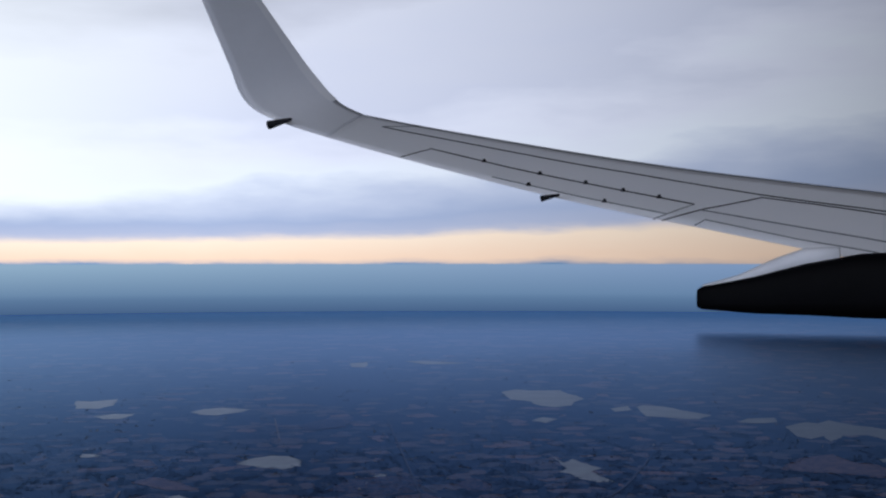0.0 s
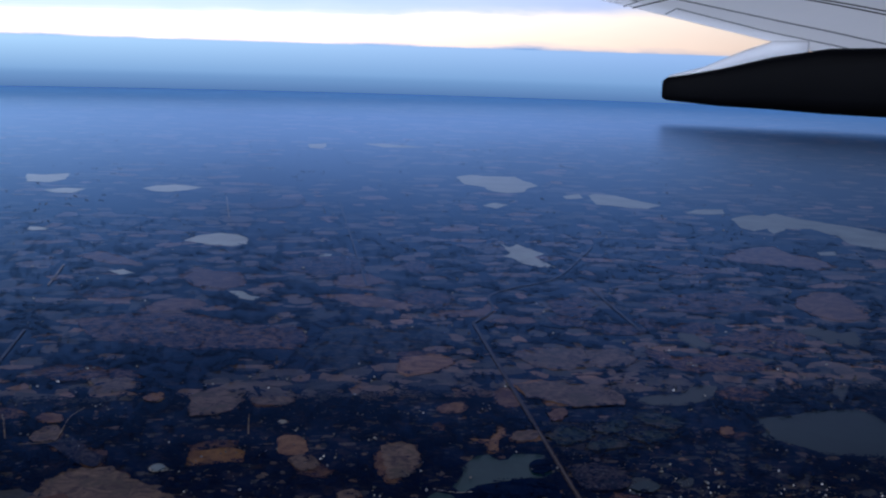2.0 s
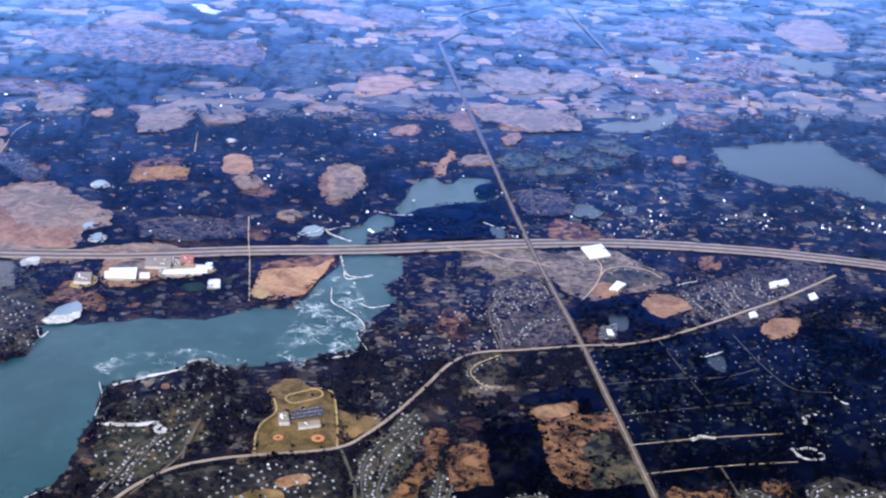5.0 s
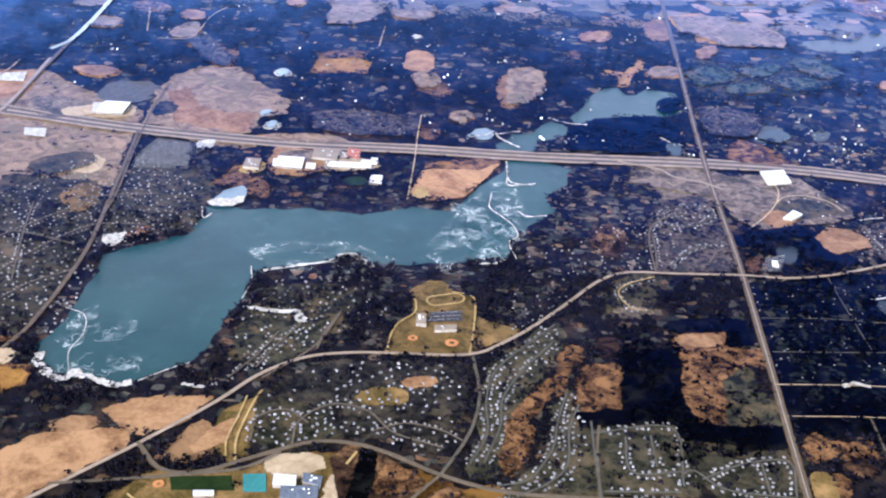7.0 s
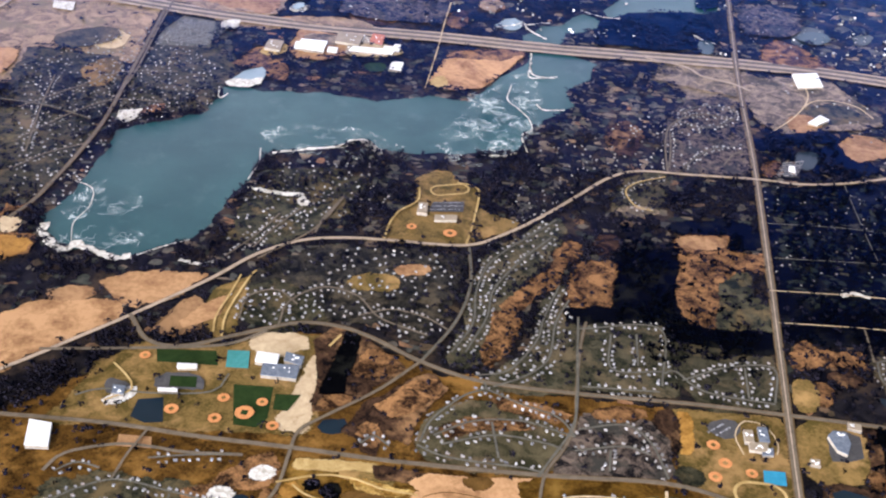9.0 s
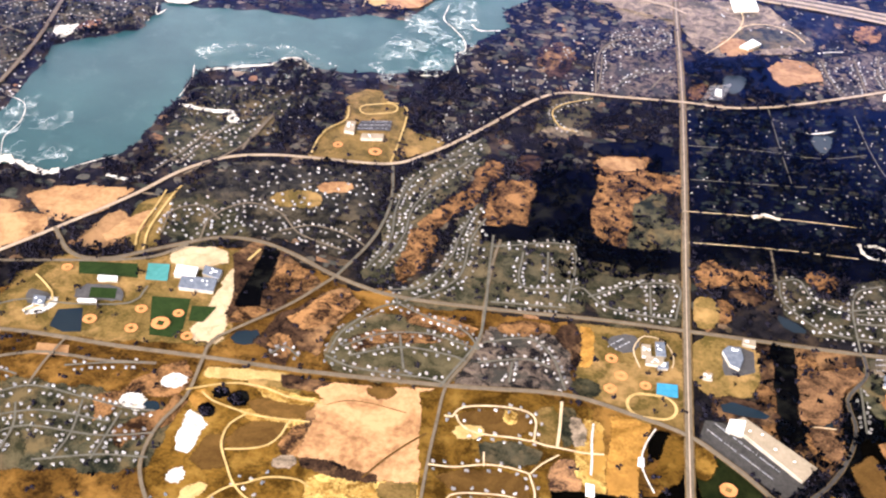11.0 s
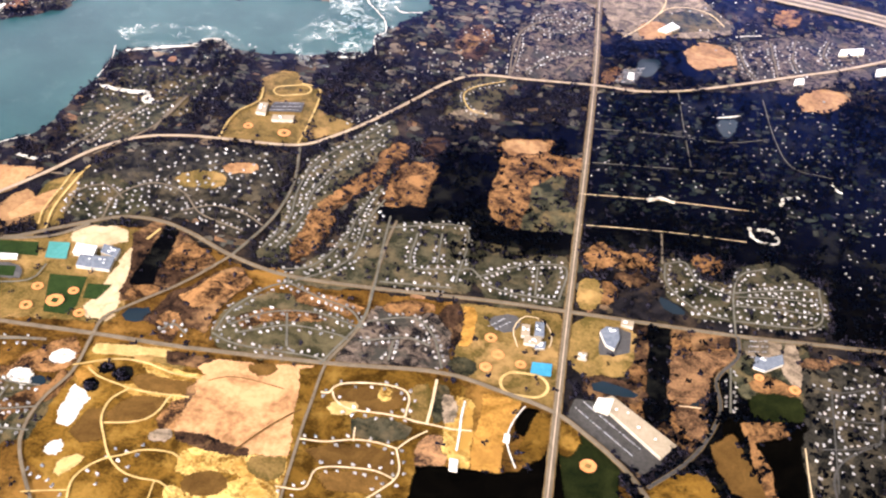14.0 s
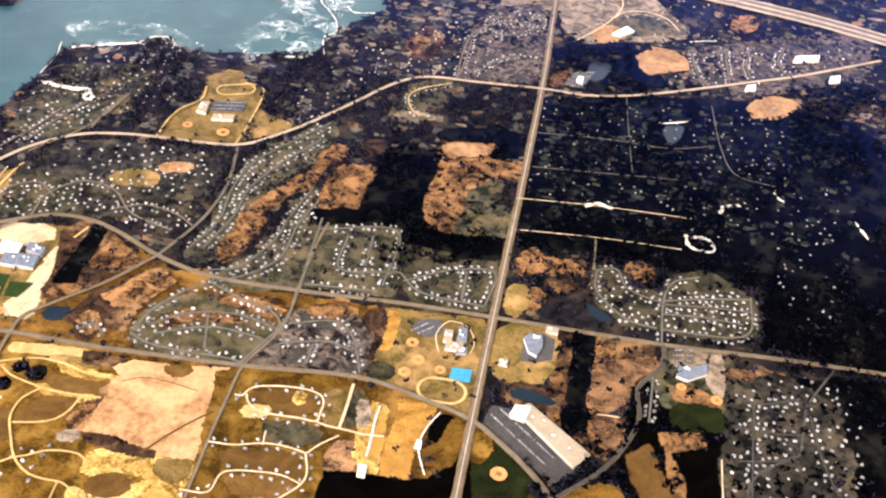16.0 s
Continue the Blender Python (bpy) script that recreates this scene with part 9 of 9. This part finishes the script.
def far_houses():
    verts, faces = [], []
    rnd = random.Random(5)
    boxes = [(0, 1, 2, 3), (4, 5, 9, 8), (6, 7, 8, 9), (0, 1, 5, 4), (1, 2, 6, 9, 5), (2, 3, 7, 6), (3, 0, 4, 8, 7)]
    for _ in range(1100):
        y = 100 + 1900 * rnd.random() ** 2
        x = rnd.uniform(-0.5, 0.6) * (y + 400)
        if (NEAR if y < 280 else FAR).at(np.array([x]), np.array([y]))[0] == 0.0:
            continue
        for _ in range(rnd.randint(1, 3)):
            grow = 0.6 if y < 260 else 0.85
            w, d, h = grow * rnd.uniform(0.8, 2.0), grow * rnd.uniform(0.6, 1.1), grow * rnd.uniform(0.3, 0.6)
            a, b = x + rnd.uniform(-5, 5), y + rnd.uniform(-5, 5)
            start = len(verts)
            verts += [(a + i * w / 2, b + j * d / 2, k) for k in (0.0, h) for i, j in ((-1, -1), (1, -1), (1, 1), (-1, 1))]
            verts += [(a - w / 2, b, h + 0.5), (a + w / 2, b, h + 0.5)]
            faces += [[start + q for q in f] for f in boxes]
    return from_arrays("far_houses", verts, faces, "far_town", label="tiny white farmhouses scattered over far land", category="houses", kind="stuff")


far_houses()


# ---- woods ----
def tree_field(name, x0, x1, y0, y1, step, wide, tall, share, material, label, seed, clumps=5, cut=-0.25, flat=0.36, fade=0):
    """Leafless trees: a tapered trunk and a loose crown of twig clumps for each, none in water, on roads or on open land."""
    gen = np.random.default_rng(seed)
    gx, gy = np.meshgrid(np.arange(x0, x1, step), np.arange(y0, y1, step))
    x = gx.ravel() + gen.uniform(-0.5, 0.5, gx.size) * step
    y = gy.ravel() + gen.uniform(-0.5, 0.5, gx.size) * step
    density = rolling(x, y, 0.05) + 0.5 * rolling(x, y, 0.17, 5) + 0.25 * rolling(x, y, 0.5, 9)
    keep = np.where(density > cut, share, share * 0.12)
    keep = np.minimum(keep, (NEAR if y1 < 285 else FAR).at(x, y))
    if fade:
        keep = keep * np.clip((y1 - y) / fade, 0.0, 1.0)
    if material in ("trees", "far_trees"):
        for outline in DARK:
            keep[inside(outline, x, y)] *= 0.10
    pick = gen.random(len(x)) < keep
    x, y = x[pick], y[pick]
    count = len(x)
    size = gen.uniform(0.65, 1.25, count)
    # trunk: a thin three-sided spike
    t = np.zeros((count, 4, 3))
    for k in range(3):
        t[:, k, 0] = x + 0.07 * math.cos(k * 2.1)
        t[:, k, 1] = y + 0.07 * math.sin(k * 2.1)
    t[:, 3] = np.stack([x, y, tall * size * 0.85], 1)
    trunk_faces = (np.arange(count)[:, None, None] * 4 + np.array([[0, 1, 3], [1, 2, 3], [2, 0, 3]])[None]).reshape(-1, 3)
    # crown: uneven four-cornered clumps
    c = np.zeros((count, clumps, 4, 3))
    ang = gen.uniform(0, math.tau, (count, clumps))
    off = np.sqrt(gen.random((count, clumps))) * 0.55 * wide * size[:, None]
    mid = np.stack([x[:, None] + np.cos(ang) * off, y[:, None] + np.sin(ang) * off, tall * size[:, None] * gen.uniform(0.85 - 1.4 * flat, 0.85, (count, clumps))], -1)
    shape = gen.normal(0, 1, (count, clumps, 4, 3))
    shape /= np.linalg.norm(shape, axis=-1, keepdims=True)
    shape *= np.array([wide * 0.5, wide * 0.5, tall * flat])
    c[:] = mid[:, :, None, :] + shape * size[:, None, None, None]
    c[..., 2] = np.maximum(c[..., 2], 0.05)
    crown_faces = (np.arange(count * clumps)[:, None, None] * 4 + np.array([[0, 1, 2], [0, 3, 1], [1, 3, 2], [0, 2, 3]])[None]).reshape(-1, 3) + count * 4
    verts = np.concatenate([t.reshape(-1, 3), c.reshape(-1, 3)])
    tris = np.concatenate([trunk_faces, crown_faces])
    data = bpy.data.meshes.new(name)
    data.vertices.add(len(verts))
    data.vertices.foreach_set("co", verts.ravel())
    data.loops.add(len(tris) * 3)
    data.loops.foreach_set("vertex_index", tris.ravel().astype(np.int32))
    data.polygons.add(len(tris))
    data.polygons.foreach_set("loop_start", np.arange(0, len(tris) * 3, 3, dtype=np.int32))
    data.update(calc_edges=True)
    data.materials.append(MATS[material])
    print(name, count, len(tris))
    return tagged(new(name, data), label, "trees", kind="stuff")


tree_field("woods", -330, 150, -205, 20, 1.25, 1.3, 1.2, 0.95, "trees", "grey-brown leafless woods of the near land", 1)
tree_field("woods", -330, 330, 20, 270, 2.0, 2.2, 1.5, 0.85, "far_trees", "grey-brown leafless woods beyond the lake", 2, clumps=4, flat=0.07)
tree_field("woods", 150, 330, -160, 20, 2.4, 2.6, 1.7, 0.9, "trees", "dark leafless woods to the east", 3, flat=0.12)
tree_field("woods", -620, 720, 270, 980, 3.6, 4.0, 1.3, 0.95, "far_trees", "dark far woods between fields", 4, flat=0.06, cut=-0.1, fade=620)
# pines to the east and southeast carry that side's dimness in their colour
tree_field("pines", 5, 250, -112, 30, 1.7, 1.6, 1.5, 0.7, "evergreen", "dense evergreen woods east of the avenue, darkened in colour", 6, cut=-0.3)
tree_field("pines", 5, 140, -205, -112, 1.8, 1.6, 1.6, 0.85, "evergreen", "evergreen trees of the southeast, darkened in colour", 9, cut=0.0)
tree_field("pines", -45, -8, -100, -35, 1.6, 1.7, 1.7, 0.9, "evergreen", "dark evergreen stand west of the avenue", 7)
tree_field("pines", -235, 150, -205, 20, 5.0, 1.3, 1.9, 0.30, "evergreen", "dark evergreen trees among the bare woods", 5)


# ---- aircraft wing seen at the start ----
WING_EYE = Vector((-150.0, -349.9, 191.9))   # the wing is drawn out from this place
WING_STATIONS = [
    ((1121.1, 1385.7, 117.4), (1328.4, 1667.6, 276.9)),
    ((951.5, 1671.7, 186.0), (1112.5, 1966.5, 339.3)),
    ((841.2, 1837.9, 222.8), (971.0, 2123.9, 373.2)),
    ((653.8, 2080.7, 283.7), (777.3, 2326.6, 419.5)),
    ((460.5, 2277.3, 342.5), (544.9, 2514.9, 475.6)),
    ((132.8, 2575.6, 456.2), (227.1, 2757.0, 557.9)),
    ((-56.4, 2711.6, 523.0), (49.5, 2858.6, 603.2)),
]
WINGLET_STATIONS = [
    ((-56.4, 2711.6, 523.0), (49.5, 2858.6, 603.2)),
    ((-137.7, 2759.9, 552.8), (-4.3, 2883.0, 630.8)),
    ((-213.2, 2795.6, 584.8), (-43.1, 2899.8, 665.7)),
    ((-258.9, 2811.0, 612.0), (-71.4, 2905.6, 699.4)),
    ((-292.2, 2813.8, 654.7), (-98.2, 2905.9, 732.2)),
    ((-319.0, 2806.5, 724.8), (-129.7, 2901.1, 773.5)),
    ((-388.6, 2774.3, 891.0), (-235.4, 2873.8, 918.0)),
    ((-436.4, 2747.5, 1005.9), (-314.1, 2847.5, 1033.7)),
]
PANEL_SEAMS = [[(5.54, 0.689), (4.58, 0.717), (3.46, 0.717), (2.29, 0.676), (1, 0.688), (0.3, 0.682)],
    [(5.54, 0.689), (5.11, 0.959)],
    [(5.04, 0.008), (4.86, 0.381), (4.34, 0.354), (3.78, 0.362), (2.8, 0.335)],
    [(2.8, 0.335), (3.1, -0.023)],
    [(4.42, 0.088), (4.08, 0.103), (3.59, 0.106), (2.99, 0.101)],
    [(3.02, -0.012), (2.72, 0.283), (2.28, 0.632), (1.82, 0.647), (1, 0.641), (0.3, 0.628)],
    [(2.74, 0.264), (2, 0.27), (1, 0.266), (0.3, 0.283)],
    [(2.76, 0.012), (2.69, 0.128), (2, 0.104), (1, 0.117), (0.3, 0.116)],
    [(5.11, 0.959), (4.41, 0.971), (3.5, 0.968), (2, 0.974), (1, 0.992)]]



def wing_point(stations, s, c, lift=0.0, thick=4.0):
    """A place on the wing: s along the span from the root, c from trailing (0) to leading edge (1), lift above the chord plane."""
    i = min(int(s), len(stations) - 2)
    k = s - i
    rows = [stations[max(i - 1, 0)], stations[i], stations[i + 1], stations[min(i + 2, len(stations) - 1)]]

    def curve(side):
        a, b, d, e = [Vector(r[side]) for r in rows]
        if i == 0:
            a = b * 2 - d
        if i + 2 > len(stations) - 1:
            e = d * 2 - b
        return 0.5 * (2 * b + (d - a) * k + (2 * a - 5 * b + 4 * d - e) * k * k + (3 * b - a - 3 * d + e) * k ** 3)

    rear, front = curve(0), curve(1)
    along = (Vector(stations[i][0]) - Vector(stations[i + 1][0])).normalized()
    up = (front - rear).cross(along).normalized()
    if up.y > 0:
        up = -up
    return rear.lerp(front, c) + up * (lift + thick * 4 * c * (1 - c))


def loft(stations, s0, s1, steps, c0=0.0, c1=1.0, depth=16.0):
    """A closed skin over a stretch of the wing."""
    bm = bmesh.new()
    rows = []
    cs = [c0 + (c1 - c0) * k / 8 for k in range(9)]
    for j in range(steps + 1):
        s = s0 + (s1 - s0) * j / steps
        top = [bm.verts.new(wing_point(stations, s, c)) for c in cs]
        low = [bm.verts.new(wing_point(stations, s, c, -depth * (0.04 + 3.0 * c * (1 - c)))) for c in reversed(cs)]
        rows.append(top + low)
    for a, b in zip(rows, rows[1:]):
        for k in range(len(a)):
            m = (k + 1) % len(a)
            bm.faces.new((a[k], a[m], b[m], b[k])).smooth = k not in (8, 17)
    bm.faces.new(rows[0])
    bm.faces.new(rows[-1])
    bmesh.ops.recalc_face_normals(bm, faces=bm.faces)
    return bm


def seam(points, width):
    """A thin dark gap along the wing's skin."""
    bm = bmesh.new()
    rows = []
    path = []
    for (s0, k0), (s1, k1) in zip(points, points[1:]):
        count = max(2, int(abs(s1 - s0) * 10))
        path += [(s0 + (s1 - s0) * q / count, k0 + (k1 - k0) * q / count) for q in range(count)]
    path.append(points[-1])
    path = [wing_point(WING_STATIONS, s, c, 1.2) for s, c in path]
    for i, p in enumerate(path):
        way = path[min(i + 1, len(path) - 1)] - path[max(i - 1, 0)]
        side = way.cross(Vector((-0.3, -0.5, 0.8))).normalized() * width / 2
        rows.append([bm.verts.new(p + side), bm.verts.new(p - side), bm.verts.new(p - side - Vector((0, 0, 1.5))), bm.verts.new(p + side - Vector((0, 0, 1.5)))])
    for a, b in zip(rows, rows[1:]):
        for k in range(4):
            m = (k + 1) % 4
            bm.faces.new((a[k], a[m], b[m], b[k]))
    bmesh.ops.recalc_face_normals(bm, faces=bm.faces)
    return bm


wing = tagged(new("aircraft_wing"), "grey-white aircraft wing with upswept tip, high in the air", "aircraft wing")
wing.matrix_basis = Matrix.Translation(WING_EYE) @ Matrix.Scale(1.45, 4) @ Matrix.Translation(-WING_EYE)
part("wing_skin", loft(WING_STATIONS, 0, len(WING_STATIONS) - 1, 40), "wing_paint", wing)
tip = part("winglet", loft(WINGLET_STATIONS, 0, len(WINGLET_STATIONS) - 1, 40, depth=8.0), "winglet_paint", wing, "upswept grey wing tip")


def edge_strip(stations, s0, s1, c0, c1):
    """Bare leading-edge strip, a little proud of the skin."""
    bm = bmesh.new()
    rows = []
    for j in range(31):
        s = s0 + (s1 - s0) * j / 30
        rows.append([bm.verts.new(wing_point(stations, s, c, 1.5)) for c in (c0, (c0 + c1) / 2, c1)] + [bm.verts.new(wing_point(stations, s, c1, -2.0))])
    for a, b in zip(rows, rows[1:]):
        for k in range(3):
            bm.faces.new((a[k], a[k + 1], b[k + 1], b[k]))
    bmesh.ops.recalc_face_normals(bm, faces=bm.faces)
    return bm


part("leading_edge", edge_strip(WINGLET_STATIONS, 1.5, 7.0, 0.87, 1.0), "wing_paint", tip, "pale leading edge strip")
for k, points in enumerate(PANEL_SEAMS):
    part("panel_seam", seam(points, 3.2 if k in (0, 2, 5, 6) else 2.2), "seam" if k in (0, 2, 5) else "soft_seam", wing, "dark gap between wing panels")


def fairing(axis, sizes):
    """Flap track fairing: a long pod with a blunt tail, flat on its sides."""
    bm = bmesh.new()
    rows = []
    for i, (p, (half, tall)) in enumerate(zip(axis, sizes)):
        way = (axis[min(i + 1, len(axis) - 1)] - axis[max(i - 1, 0)]).normalized()
        side = way.cross(Vector((0, 0, 1))).normalized()
        row = []
        for k in range(20):
            a = k * math.tau / 20
            x, y = math.cos(a), math.sin(a)
            x, y = math.copysign(abs(x) ** 0.55, x), math.copysign(abs(y) ** 0.6, y)
            row.append(bm.verts.new(p + side * x * half + Vector((0, 0, 1)) * y * tall))
        rows.append(row)
    for a, b in zip(rows, rows[1:]):
        for k in range(20):
            m = (k + 1) % 20
            bm.faces.new((a[k], a[m], b[m], b[k]))
    bm.faces.new(rows[0])
    bm.faces.new(rows[-1])
    bmesh.ops.recalc_face_normals(bm, faces=bm.faces)
    for f in bm.faces:
        f.smooth = len(f.verts) == 4
    return bm


AXIS = [Vector(p) for p in [(643.7, 1841.6, 121.3), (649.2, 1837.5, 122.5), (674.5, 1824.9, 123.8), (738.4, 1789.1, 129.0), (818.3, 1738.0, 140.8), (904.6, 1684.8, 148.0), (1044.9, 1582.5, 150.7), (1146.1, 1492.0, 152.1)]]
SIZES = [(14.6, 18.2), (18.2, 22.8), (20.9, 26.2), (29.0, 36.2), (39.6, 49.5), (48.4, 60.5), (51.5, 64.4), (51.1, 63.9)]
pod = part("flap_fairing", fairing(AXIS, SIZES), "fairing_paint", wing, "underside of the flap track pod, shade put into its colour")
CAP_AXIS = [Vector(p) for p in [(652.1, 1839.1, 143.5), (711.8, 1808.1, 159.4), (775.6, 1768.7, 185.9), (819.6, 1740.2, 202.0), (872.1, 1708.4, 207.2)]]
CAP_SIZES = [(9.1, 4.6), (9.1, 8.0), (15.8, 15.8), (18.0, 18.0), (13.5, 13.5)]
part("fairing_cap", fairing(CAP_AXIS, CAP_SIZES), "wing_paint", pod, "grey-white top of the flap track pod")
for spot, size in ((Vector((-182.7, 2767.9, 568.2)), 22.0), (Vector((440.7, 2261.2, 344.1)), 14.0)):
    bm = bmesh.new()
    bmesh.ops.create_cone(bm, cap_ends=True, segments=10, radius1=size * 0.55, radius2=size * 0.2, depth=size * 3.2, matrix=Matrix.Translation(spot) @ pose(0, 0, 0, 0, 80, -30))
    part("hinge_fairing", bm, "seam", wing, "small dark fitting at the trailing edge")
for s_along, chord in ((4.5, 0.36), (4.15, 0.357), (3.8, 0.362), (3.45, 0.35), (3.1, 0.342), (4.2, 0.10), (3.6, 0.106), (0.55, 0.95)):
    bm = bmesh.new()
    bmesh.ops.create_cone(bm, cap_ends=True, segments=8, radius1=7.0, radius2=3.0, depth=9.0, matrix=Matrix.Translation(wing_point(WING_STATIONS, s_along, chord, 3.0)))
    part("hinge_cap", bm, "seam", wing, "small dark cap on a panel gap")
